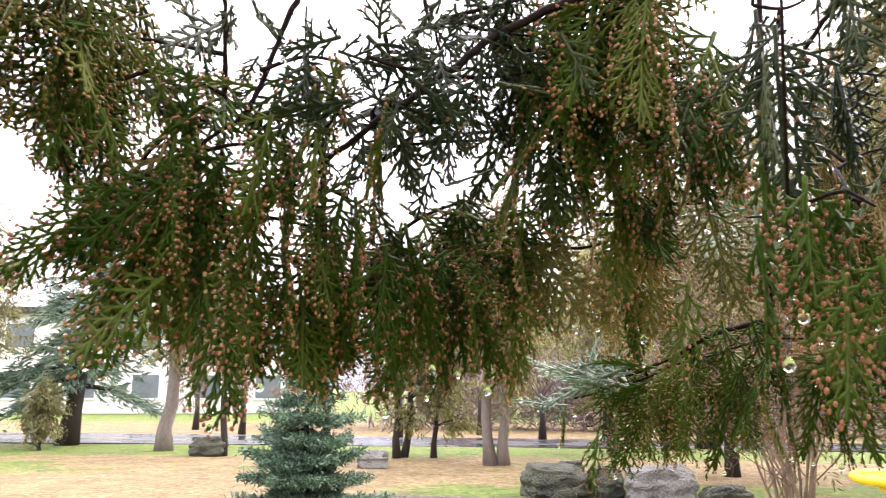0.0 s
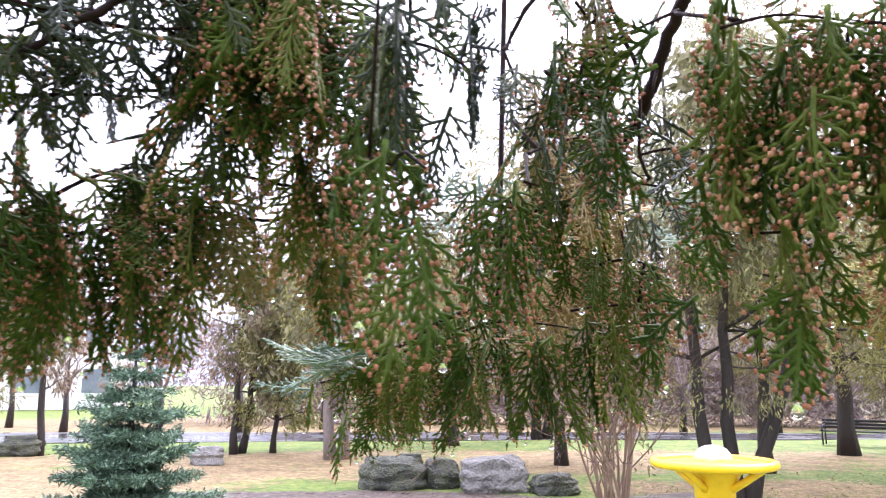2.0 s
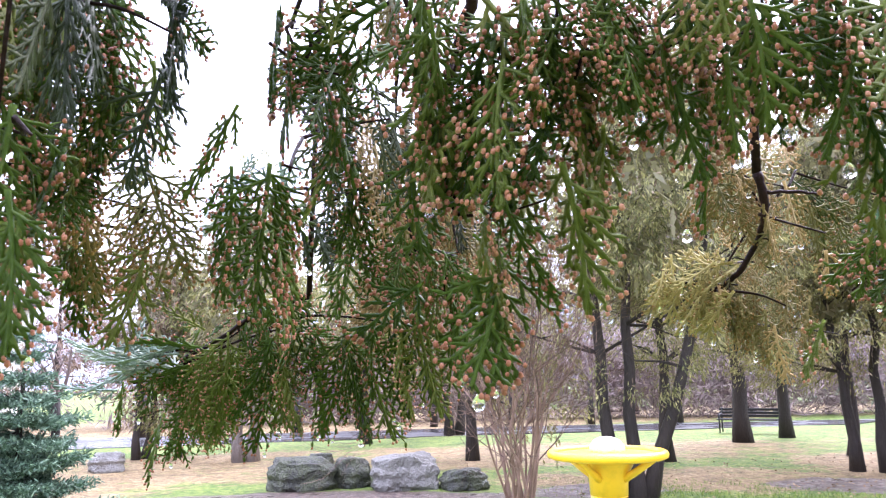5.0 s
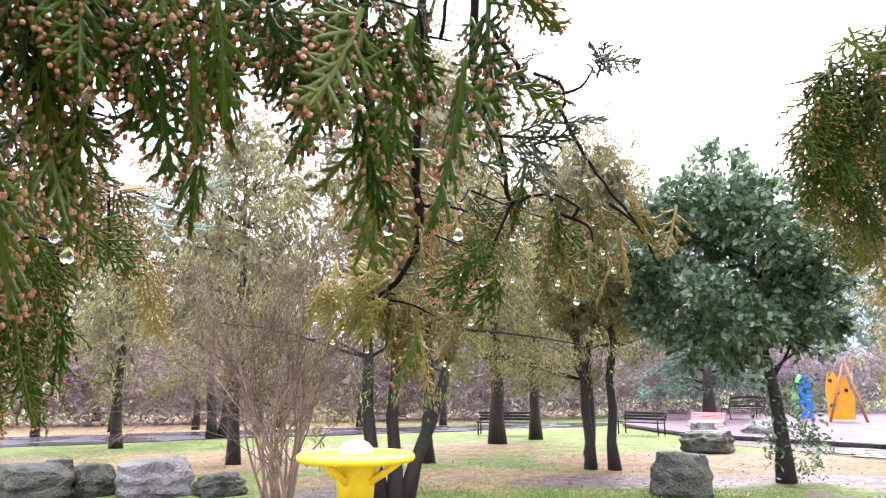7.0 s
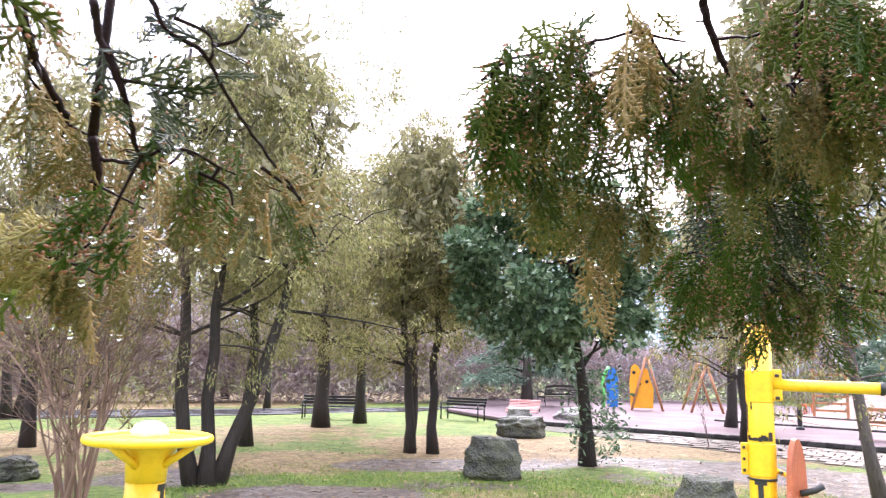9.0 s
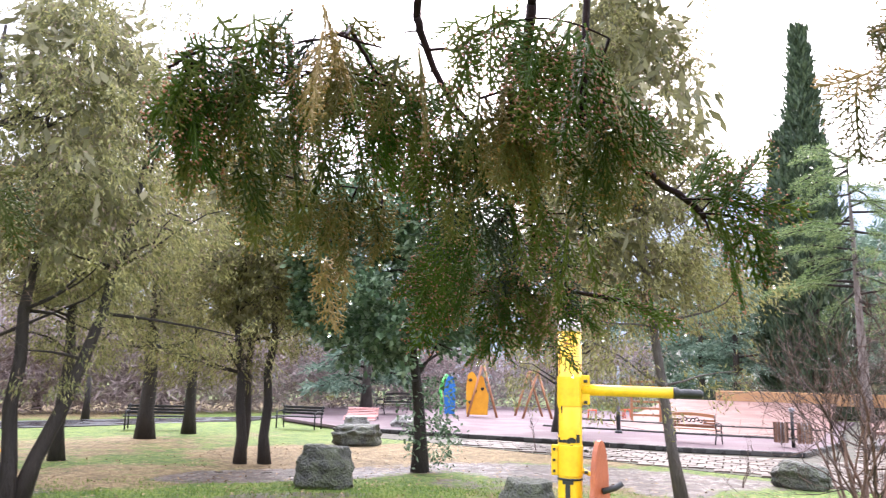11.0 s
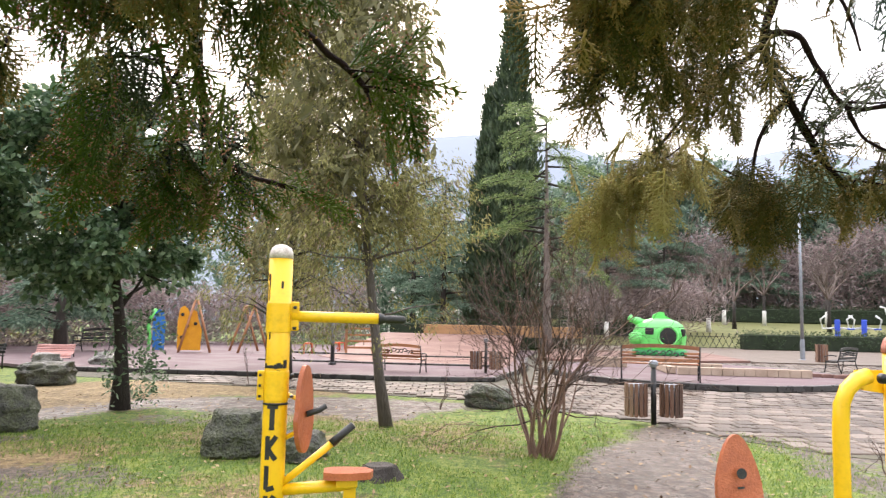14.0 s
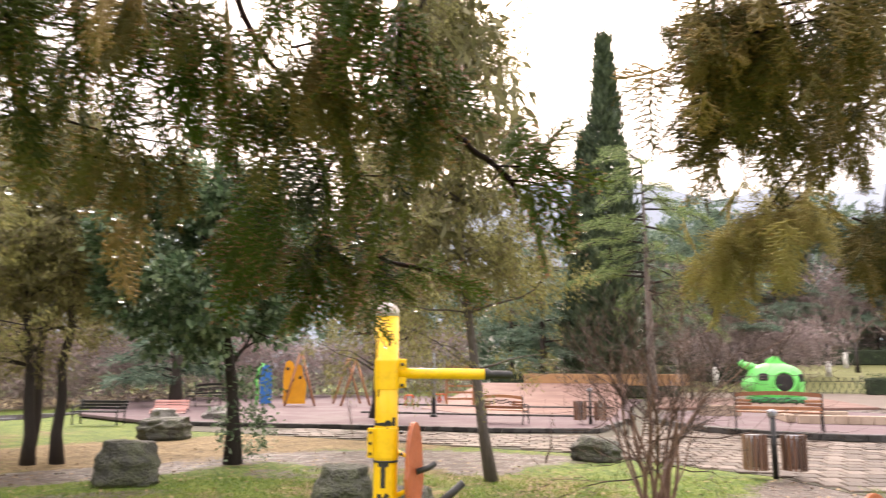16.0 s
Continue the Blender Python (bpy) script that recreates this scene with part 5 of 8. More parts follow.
RUNS_L = [
    ('silver', 16, 0.035, 0.053, 0.4, 0.1, 0.012, [-0.97, 0.22, 0.12], [[-0.013, 0.718, 1.561], [-0.034, 0.731, 1.555], [-0.055, 0.745, 1.548]]),
    ('green', 12, 0.039, 0.064, 0.4, 1, 0.012, [0.0, 0.0, 0.0], [[-0.05, 0.784, 1.536], [-0.022, 0.77, 1.544], [0.002, 0.745, 1.555]]),
    ('green', 15, 0.05, 0.081, 0.38, 1, 0.012, [0.0, 0.0, 0.0], [[-0.0, 0.735, 1.555], [0.026, 0.708, 1.566], [0.047, 0.671, 1.571]]),
    ('green', 12, 0.055, 0.08, 0.38, 1, 0.012, [0.0, 0.0, 0.0], [[0.039, 0.673, 1.571], [0.063, 0.654, 1.579], [0.086, 0.634, 1.578], [0.111, 0.623, 1.574]]),
]
RUNS_M = [
    ('fresh', 6, 0.032, 0.05, 0.4, 0.3, 0.012, [-0.39, 0.09, 0.1], [[-0.023, 0.74, 1.546], [0.0, 0.715, 1.555], [0.024, 0.698, 1.572]]),
    ('dark', 4, 0.048, 0.069, 0.22, 1, 0.012, [0.0, 0.0, 0.0], [[-0.058, 0.382, 1.684], [-0.047, 0.38, 1.682], [-0.033, 0.383, 1.69]]),
    ('dark', 3, 0.039, 0.055, 0.3, 1, 0.012, [0.0, 0.0, 0.0], [[-0.053, 0.393, 1.662], [-0.04, 0.39, 1.66], [-0.024, 0.397, 1.657]]),
    ('near', 3, 0.027, 0.042, 0.22, 1, 0.012, [-0.1, 0.02, -0.0], [[-0.066, 0.352, 1.603], [-0.059, 0.351, 1.601]]),
]
RUNS_N = [
    ('near', 3, 0.032, 0.046, 0.16, 1, 0.012, [0.1, -0.02, 0.0], [[-0.058, 0.334, 1.6], [-0.053, 0.329, 1.594]]),
    ('near', 17, 0.037, 0.057, 0.38, 1, 0.012, [0.0, 0.0, 0.0], [[0.052, 0.346, 1.656], [0.074, 0.342, 1.662], [0.097, 0.335, 1.659]]),
    ('near', 14, 0.032, 0.051, 0.38, 1, 0.012, [0.0, 0.0, 0.0], [[0.057, 0.356, 1.62], [0.076, 0.348, 1.626], [0.094, 0.339, 1.629], [0.105, 0.336, 1.625]]),
    ('near', 7, 0.032, 0.046, 0.32, 1, 0.012, [0.0, 0.0, 0.0], [[0.069, 0.357, 1.587], [0.083, 0.352, 1.588], [0.096, 0.345, 1.592]]),
]
RUNS_O = [
    ('near', 4, 0.021, 0.03, 0.35, 0.5, 0.012, [-0.46, 0.2, 0.01], [[0.064, 0.36, 1.601], [0.059, 0.364, 1.593]]),
    ('fresh', 8, 0.034, 0.05, 0.4, 0.55, 0.012, [-0.5, 0.22, 0.01], [[0.061, 0.382, 1.683], [0.041, 0.391, 1.674], [0.026, 0.398, 1.664]]),
    ('fresh', 7, 0.034, 0.052, 0.35, 0.9, 0.012, [0.0, 0.0, 0.0], [[0.01, 0.401, 1.66], [0.023, 0.403, 1.654], [0.037, 0.402, 1.651]]),
    ('dark', 7, 0.034, 0.053, 0.6, 0.7, 0.012, [0.0, 0.0, 0.0], [[0.039, 0.506, 1.659], [0.064, 0.52, 1.673], [0.088, 0.513, 1.677]]),
]
RUNS_P = [
    ('near', 3, 0.062, 0.083, 0.15, 1, 0.012, [0.0, 0.0, 0.0], [[0.024, 0.469, 1.633], [0.032, 0.468, 1.631]]),
    ('near', 16, 0.027, 0.046, 0.38, 1, 0.012, [0.0, 0.0, 0.0], [[0.103, 0.328, 1.655], [0.117, 0.312, 1.655], [0.134, 0.303, 1.652], [0.145, 0.297, 1.647]]),
    ('near', 9, 0.023, 0.038, 0.4, 1, 0.012, [0.0, 0.0, 0.0], [[0.104, 0.33, 1.638], [0.116, 0.319, 1.633], [0.133, 0.312, 1.639], [0.143, 0.306, 1.636]]),
    ('near', 9, 0.029, 0.049, 0.38, 1, 0.012, [0.0, 0.0, 0.0], [[0.15, 0.302, 1.645], [0.164, 0.293, 1.649], [0.176, 0.282, 1.647], [0.187, 0.272, 1.642]]),
]
RUNS_Q = [
    ('fresh', 7, 0.034, 0.05, 0.3, 1, 0.012, [0.0, 0.0, 0.0], [[0.18, 0.294, 1.635], [0.189, 0.286, 1.631], [0.197, 0.276, 1.63]]),
    ('near', 9, 0.028, 0.042, 0.38, 1, 0.012, [0.0, 0.0, 0.0], [[0.096, 0.34, 1.644], [0.113, 0.335, 1.649], [0.133, 0.334, 1.653]]),
    ('near', 10, 0.038, 0.054, 0.35, 1, 0.012, [0.0, 0.0, 0.0], [[0.148, 0.325, 1.662], [0.167, 0.316, 1.664], [0.187, 0.306, 1.666]]),
    ('fresh', 6, 0.032, 0.046, 0.35, 0.9, 0.012, [0.0, 0.0, 0.0], [[0.191, 0.312, 1.651], [0.204, 0.304, 1.652], [0.217, 0.296, 1.65]]),
]
RUNS_R = [
    ('fresh', 6, 0.022, 0.034, 0.45, 0.45, 0.012, [0.35, -0.28, -0.0], [[0.212, 0.289, 1.665], [0.223, 0.282, 1.663], [0.234, 0.274, 1.661]]),
    ('near', 5, 0.025, 0.037, 0.35, 1, 0.012, [0.0, 0.0, 0.0], [[0.152, 0.335, 1.653], [0.164, 0.33, 1.653], [0.176, 0.325, 1.652]]),
    ('dark', 9, 0.021, 0.033, 0.8, 0, 0.012, [0.0, 0.0, 0.0], [[0.312, 0.392, 1.677], [0.321, 0.392, 1.66], [0.327, 0.393, 1.646]]),
    ('dark', 8, 0.019, 0.031, 0.8, 0.1, 0.012, [0.0, 0.0, 0.0], [[0.322, 0.391, 1.663], [0.34, 0.388, 1.665], [0.357, 0.384, 1.668]]),
]
RUNS_S = [
    ('dark', 5, 0.019, 0.029, 0.8, -0.2, 0.012, [0.0, 0.0, 0.0], [[0.339, 0.384, 1.7], [0.358, 0.383, 1.698], [0.362, 0.384, 1.689]]),
    ('green', 10, 0.025, 0.04, 0.38, 0.8, 0.012, [-0.24, 0.19, 0.0], [[0.338, 0.403, 1.631], [0.334, 0.411, 1.613], [0.329, 0.42, 1.592], [0.318, 0.431, 1.577]]),
    ('green', 8, 0.022, 0.038, 0.4, 0.9, 0.012, [0.0, 0.0, 0.0], [[0.343, 0.397, 1.634], [0.354, 0.386, 1.635], [0.373, 0.384, 1.629]]),
    ('tan', 9, 0.019, 0.032, 0.35, 0.9, 0.012, [0.0, 0.0, 0.0], [[0.365, 0.393, 1.627], [0.376, 0.383, 1.62], [0.379, 0.382, 1.611]]),
]
RUNS_T = [
    ('tan', 11, 0.02, 0.034, 0.35, 0.7, 0.012, [0.24, -0.19, -0.0], [[0.397, 0.385, 1.636], [0.414, 0.383, 1.628], [0.426, 0.38, 1.619]]),
    ('gold', 30, 0.027, 0.044, 0.5, 0.6, 0.012, [-0.27, 0.22, 0.0], [[0.35, 0.621, 1.607], [0.37, 0.61, 1.605], [0.383, 0.59, 1.602]]),
    ('tan', 18, 0.03, 0.05, 0.35, 1, 0.012, [0.0, 0.0, 0.0], [[0.376, 0.595, 1.598], [0.389, 0.576, 1.593], [0.404, 0.566, 1.584]]),
    ('tan', 3, 0.025, 0.038, 0.4, 0.9, 0.012, [0.0, 0.0, 0.0], [[0.38, 0.559, 1.65], [0.391, 0.541, 1.64], [0.402, 0.522, 1.63]]),
]
RUNS_U = [
    ('tan', 4, 0.026, 0.043, 0.3, 1, 0.012, [0.0, 0.0, 0.0], [[0.382, 0.565, 1.669], [0.389, 0.564, 1.652]]),
    ('tan', 10, 0.063, 0.106, 0.4, 1, 0.012, [0.0, 0.0, 0.0], [[0.143, 0.703, 1.683], [0.174, 0.707, 1.689], [0.216, 0.731, 1.687]]),
    ('tan', 9, 0.05, 0.086, 0.4, 1, 0.012, [0.0, 0.0, 0.0], [[0.137, 0.674, 1.628], [0.167, 0.689, 1.633], [0.201, 0.703, 1.639]]),
    ('silver', 4, 0.051, 0.08, 0.3, 0.1, 0.012, [0.78, -0.62, -0.13], [[0.238, 0.806, 1.706], [0.278, 0.818, 1.701]]),
]
RUNS_V = [
    ('tan', 11, 0.034, 0.054, 0.5, 0.7, 0.012, [0.0, 0.0, 0.0], [[0.327, 0.535, 1.73], [0.329, 0.544, 1.707], [0.351, 0.552, 1.693]]),
    ('tan', 10, 0.047, 0.075, 0.45, 0.8, 0.012, [0.0, 0.0, 0.0], [[0.362, 0.561, 1.686], [0.41, 0.596, 1.689], [0.466, 0.615, 1.691]]),
    ('olive', 9, 0.042, 0.069, 0.4, 0.9, 0.012, [0.13, -0.16, 0.0], [[0.485, 0.623, 1.707], [0.534, 0.62, 1.697], [0.581, 0.615, 1.69]]),
    ('tan', 8, 0.043, 0.07, 0.4, 1, 0.012, [0.0, 0.0, 0.0], [[0.446, 0.671, 1.632], [0.483, 0.686, 1.639], [0.501, 0.678, 1.631]]),
]
RUNS_W = [
    ('dark', 5, 0.02, 0.033, 0.7, -0.1, 0.012, [0.0, 0.0, 0.0], [[0.367, 0.391, 1.697], [0.375, 0.383, 1.701], [0.378, 0.377, 1.71]]),
    ('green', 13, 0.049, 0.086, 0.45, 0.9, 0.012, [0.0, 0.0, 0.0], [[0.513, 0.325, 1.708], [0.537, 0.322, 1.729], [0.575, 0.321, 1.747], [0.618, 0.312, 1.766]]),
    ('green', 12, 0.038, 0.064, 0.45, 0.9, 0.012, [0.0, 0.0, 0.0], [[0.539, 0.336, 1.7], [0.57, 0.332, 1.711], [0.62, 0.331, 1.731], [0.673, 0.296, 1.742]]),
    ('olive', 20, 0.047, 0.079, 0.42, 1, 0.012, [0.0, 0.0, 0.0], [[0.591, 0.351, 1.69], [0.636, 0.359, 1.706], [0.697, 0.357, 1.731], [0.737, 0.306, 1.728]]),
]
RUNS_X = [
    ('olive', 9, 0.045, 0.075, 0.4, 1, 0.012, [0.0, 0.0, 0.0], [[0.67, 0.377, 1.687], [0.71, 0.377, 1.691], [0.75, 0.36, 1.693], [0.776, 0.324, 1.691]]),
    ('tan', 4, 0.048, 0.075, 0.2, 1, 0.012, [0.0, 0.0, 0.0], [[0.761, 0.396, 1.646], [0.78, 0.386, 1.652]]),
    ('tan', 7, 0.04, 0.07, 0.35, 1, 0.012, [0.0, 0.0, 0.0], [[0.705, 0.377, 1.668], [0.738, 0.368, 1.67], [0.763, 0.333, 1.673]]),
    ('green', 12, 0.054, 0.084, 0.4, 1, 0.012, [0.0, 0.0, 0.0], [[0.747, 0.29, 1.73], [0.762, 0.266, 1.727], [0.776, 0.246, 1.719]]),
]
RUNS_Y = [
    ('tan', 7, 0.043, 0.071, 0.3, 1, 0.012, [0.0, 0.0, 0.0], [[0.588, 0.257, 1.749], [0.6, 0.244, 1.745], [0.61, 0.233, 1.743]]),
    ('green', 22, 0.05, 0.087, 0.45, 0.9, 0.012, [0.0, 0.0, 0.0], [[0.657, 0.301, 1.764], [0.675, 0.283, 1.755], [0.693, 0.263, 1.745], [0.73, 0.254, 1.734]]),
    ('olive', 10, 0.045, 0.074, 0.4, 0.9, 0.012, [0.0, 0.0, 0.0], [[0.536, 0.33, 1.716], [0.573, 0.321, 1.726], [0.62, 0.307, 1.744]]),
    ('dark', 9, 0.035, 0.057, 0.8, 0.3, 0.012, [0.0, 0.0, 0.0], [[0.626, 0.317, 1.744], [0.634, 0.303, 1.75], [0.652, 0.282, 1.749], [0.676, 0.257, 1.737]]),
]
RUNS_Z = [
    ('green', 17, 0.059, 0.096, 0.4, 1, 0.012, [0.0, 0.0, 0.0], [[0.669, 0.198, 1.768], [0.673, 0.156, 1.775], [0.686, 0.127, 1.772], [0.7, 0.103, 1.761]]),
    ('olive', 12, 0.055, 0.089, 0.4, 1, 0.012, [0.0, 0.0, 0.0], [[0.689, 0.198, 1.729], [0.7, 0.166, 1.737], [0.713, 0.136, 1.734], [0.728, 0.107, 1.722]]),
    ('tan', 9, 0.046, 0.071, 0.35, 1, 0.012, [0.0, 0.0, 0.0], [[0.688, 0.188, 1.715], [0.702, 0.167, 1.704], [0.709, 0.147, 1.708]]),
    ('green', 5, 0.038, 0.059, 0.4, 0.7, 0.012, [0.15, -0.37, 0.0], [[0.727, 0.119, 1.715], [0.735, 0.104, 1.707]]),
]
RUNS_ZA = [
    ('fresh', 9, 0.039, 0.063, 0.35, -0.3, 0.012, [0.17, -0.42, 0.51], [[0.835, 0.084, 1.674], [0.839, 0.066, 1.673], [0.841, 0.053, 1.673]]),
    ('fresh', 9, 0.044, 0.068, 0.35, 0.6, 0.012, [0.15, -0.37, 0.0], [[0.841, 0.072, 1.662], [0.845, 0.049, 1.659], [0.85, 0.028, 1.649]]),
    ('fresh', 5, 0.039, 0.058, 0.35, 0.3, 0.012, [0.26, -0.65, 0.01], [[0.842, 0.053, 1.668], [0.845, 0.031, 1.667]]),
    ('dark', 6, 0.067, 0.103, 0.45, 1, 0.012, [0.0, 0.0, 0.0], [[0.901, 0.349, 1.706], [0.907, 0.332, 1.719], [0.926, 0.295, 1.72]]),
]
RUNS_ZB = [
    ('green', 13, 0.062, 0.099, 0.5, 0.8, 0.012, [-0.06, 0.14, -0.0], [[0.923, 0.373, 1.656], [0.94, 0.341, 1.664], [0.958, 0.302, 1.671]]),
    ('green', 13, 0.063, 0.101, 0.5, 0.7, 0.012, [0.0, 0.0, 0.0], [[0.958, 0.342, 1.616], [0.978, 0.296, 1.63], [0.996, 0.249, 1.643]]),
    ('dark', 9, 0.05, 0.081, 0.6, 0.6, 0.012, [0.0, 0.0, 0.0], [[0.96, 0.302, 1.659], [0.976, 0.268, 1.653], [0.988, 0.24, 1.647]]),
    ('green', 13, 0.04, 0.067, 0.45, 0.4, 0.012, [0.17, -0.42, 0.01], [[1.04, 0.252, 1.626], [1.074, 0.214, 1.619], [1.099, 0.166, 1.607]]),
]
RUNS_ZC = [
    ('green', 8, 0.038, 0.06, 0.45, 0.7, 0.012, [0.0, 0.0, 0.0], [[0.973, 0.32, 1.585], [0.997, 0.29, 1.59], [1.019, 0.258, 1.604]]),
    ('dark', 5, 0.042, 0.067, 0.7, -0.1, 0.012, [0.0, 0.0, 0.0], [[0.956, 0.254, 1.668], [0.966, 0.238, 1.65], [0.971, 0.227, 1.644]]),
    ('brown', 58, 0.093, 0.165, 0.5, 0.9, 0.035, [0.0, 0.0, 0.0], [[1.478, -0.138, 2.072], [1.468, -0.191, 2.088], [1.463, -0.258, 2.086], [1.489, -0.369, 2.11]]),
    ('brown', 61, 0.092, 0.173, 0.5, 0.9, 0.045, [0.0, 0.0, 0.0], [[1.643, -0.153, 2.071], [1.635, -0.223, 2.079], [1.627, -0.309, 2.076], [1.69, -0.443, 2.128]]),
]
RUNS_ZD = [
    ('brown', 47, 0.092, 0.158, 0.55, 0.8, 0.05, [0.0, 0.0, 0.0], [[1.86, -0.216, 2.058], [1.851, -0.315, 2.055], [1.884, -0.421, 2.068], [1.907, -0.504, 2.103]]),
    ('tan', 36, 0.059, 0.098, 0.6, 0.7, 0.04, [0.01, 0.2, -0.0], [[1.451, -0.152, 2.009], [1.433, -0.142, 2.05], [1.437, -0.208, 2.033], [1.424, -0.3, 2.037]]),
    ('brown', 22, 0.057, 0.103, 0.6, 0.3, 0.03, [0.01, 0.5, -0.0], [[1.683, -0.193, 1.959], [1.694, -0.172, 1.928], [1.75, -0.209, 1.91]]),
    ('brown', 25, 0.086, 0.144, 0.5, 0.8, 0.04, [0.0, 0.0, 0.0], [[2.059, -0.382, 2.043], [2.052, -0.451, 2.026], [2.04, -0.518, 2.023]]),
]
RUNS_ZE = [
    ('gold', 42, 0.1, 0.167, 0.5, 0.9, 0.05, [0.0, 0.0, 0.0], [[2.4, -0.332, 1.96], [2.396, -0.397, 1.943], [2.382, -0.445, 1.974]]),
    ('gold', 36, 0.092, 0.151, 0.5, 0.9, 0.05, [0.0, 0.0, 0.0], [[2.446, -0.235, 1.867], [2.441, -0.285, 1.875], [2.417, -0.35, 1.863]]),
    ('gold', 19, 0.083, 0.133, 0.5, 0.8, 0.035, [0.01, 0.2, -0.0], [[2.438, -0.218, 1.798], [2.435, -0.268, 1.798]]),
    ('brown', 30, 0.093, 0.155, 0.45, 1, 0.045, [0.0, 0.0, 0.0], [[2.232, -0.526, 1.878], [2.225, -0.584, 1.846], [2.214, -0.641, 1.829]]),
]
RUNS_ZF = [
    ('brown', 16, 0.093, 0.14, 0.4, 1, 0.035, [0.0, 0.0, 0.0], [[2.238, -0.571, 1.787], [2.229, -0.621, 1.771]]),
    ('brown', 22, 0.078, 0.125, 0.6, 0.7, 0.04, [0.0, 0.0, 0.0], [[2.194, -0.697, 1.902], [2.183, -0.752, 1.87], [2.169, -0.805, 1.852]]),
    ('brown', 30, 0.08, 0.127, 0.6, 0.6, 0.05, [0.0, 0.0, 0.0], [[2.204, -0.832, 1.844], [2.177, -0.909, 1.825], [2.141, -0.981, 1.848]]),
    ('brown', 19, 0.08, 0.127, 0.6, 0.6, 0.045, [0.0, 0.0, 0.0], [[2.147, -0.944, 1.901], [2.127, -0.992, 1.89]]),
]
RUNS_ZG = [
    ('gold', 11, 0.072, 0.111, 0.6, 0.4, 0.03, [-0.01, -0.3, 0.0], [[2.188, -0.897, 1.79], [2.164, -0.959, 1.772]]),
    ('dark', 18, 0.061, 0.115, 0.9, 0.1, 0.03, [0.0, 0.0, 0.0], [[2.097, -0.618, 2.101], [2.115, -0.677, 1.987], [2.166, -0.734, 1.926]]),
    ('dark', 18, 0.062, 0.116, 0.9, 0.1, 0.04, [0.0, 0.0, 0.0], [[2.13, -0.769, 2.022], [2.105, -0.846, 2.008], [2.063, -0.942, 2.011]]),
    ('brown', 30, 0.095, 0.175, 0.6, 0.6, 0.06, [0.0, 0.0, 0.0], [[2.1, -0.973, 2.03], [2.063, -1.028, 2.063], [2.025, -1.08, 2.094]]),
]
RUNS_ZH = [
    ('brown', 16, 0.072, 0.13, 0.7, 0.4, 0.05, [0.0, 0.0, 0.0], [[1.915, -0.602, 2.286], [1.904, -0.664, 2.267], [1.92, -0.718, 2.192]]),
    ('blue', 80, 0.33, 0.527, 0.3, 1, 0.08, [0.0, 0.0, 0.0], [[2.6, -1.241, 2.78], [2.572, -1.354, 2.726], [2.513, -1.485, 2.695]]),
    ('blue', 60, 0.286, 0.483, 0.3, 1, 0.08, [0.0, 0.0, 0.0], [[2.713, -1.258, 2.532], [2.679, -1.356, 2.498], [2.619, -1.457, 2.513], [2.569, -1.556, 2.492]]),
    ('blue', 24, 0.188, 0.352, 0.4, 1, 0.08, [0.0, 0.0, 0.0], [[2.865, -1.174, 2.793], [2.858, -1.271, 2.724]]),
]
RUNS_ZI = [
    ('olive', 17, 0.052, 0.085, 0.45, 1, 0.012, [0.0, 0.0, 0.0], [[0.727, 0.233, 1.702], [0.744, 0.2, 1.714], [0.764, 0.16, 1.718], [0.782, 0.125, 1.717]]),
    ('green', 11, 0.048, 0.078, 0.45, 1, 0.012, [0.0, 0.0, 0.0], [[0.756, 0.253, 1.66], [0.773, 0.226, 1.666], [0.791, 0.196, 1.663], [0.805, 0.171, 1.663]]),
    ('dark', 5, 0.038, 0.062, 0.6, 0.8, 0.012, [0.0, 0.0, 0.0], [[0.745, 0.239, 1.681], [0.767, 0.202, 1.685], [0.789, 0.161, 1.689]]),
    ('green', 9, 0.033, 0.052, 0.5, 0.8, 0.012, [0.0, 0.0, 0.0], [[-0.256, 0.444, 1.658], [-0.239, 0.447, 1.668], [-0.218, 0.453, 1.668]]),
]
RUNS_ZJ = [
    ('dark', 7, 0.025, 0.038, 0.7, 0.5, 0.012, [0.0, 0.0, 0.0], [[-0.251, 0.437, 1.68], [-0.232, 0.44, 1.688], [-0.212, 0.447, 1.687]]),
    ('dark', 6, 0.022, 0.036, 0.6, 0.8, 0.012, [0.0, 0.0, 0.0], [[-0.212, 0.466, 1.666], [-0.194, 0.47, 1.667], [-0.179, 0.47, 1.673]]),
]
RUNS = (RUNS_A + RUNS_B + RUNS_C + RUNS_D + RUNS_E + RUNS_F + RUNS_G + RUNS_H + RUNS_I + RUNS_J + RUNS_K + RUNS_L + RUNS_M + RUNS_N + RUNS_O + RUNS_P + RUNS_Q + RUNS_R + RUNS_S + RUNS_T + RUNS_U + RUNS_V + RUNS_W + RUNS_X + RUNS_Y + RUNS_Z + RUNS_ZA + RUNS_ZB + RUNS_ZC + RUNS_ZD + RUNS_ZE + RUNS_ZF + RUNS_ZG + RUNS_ZH + RUNS_ZI + RUNS_ZJ)


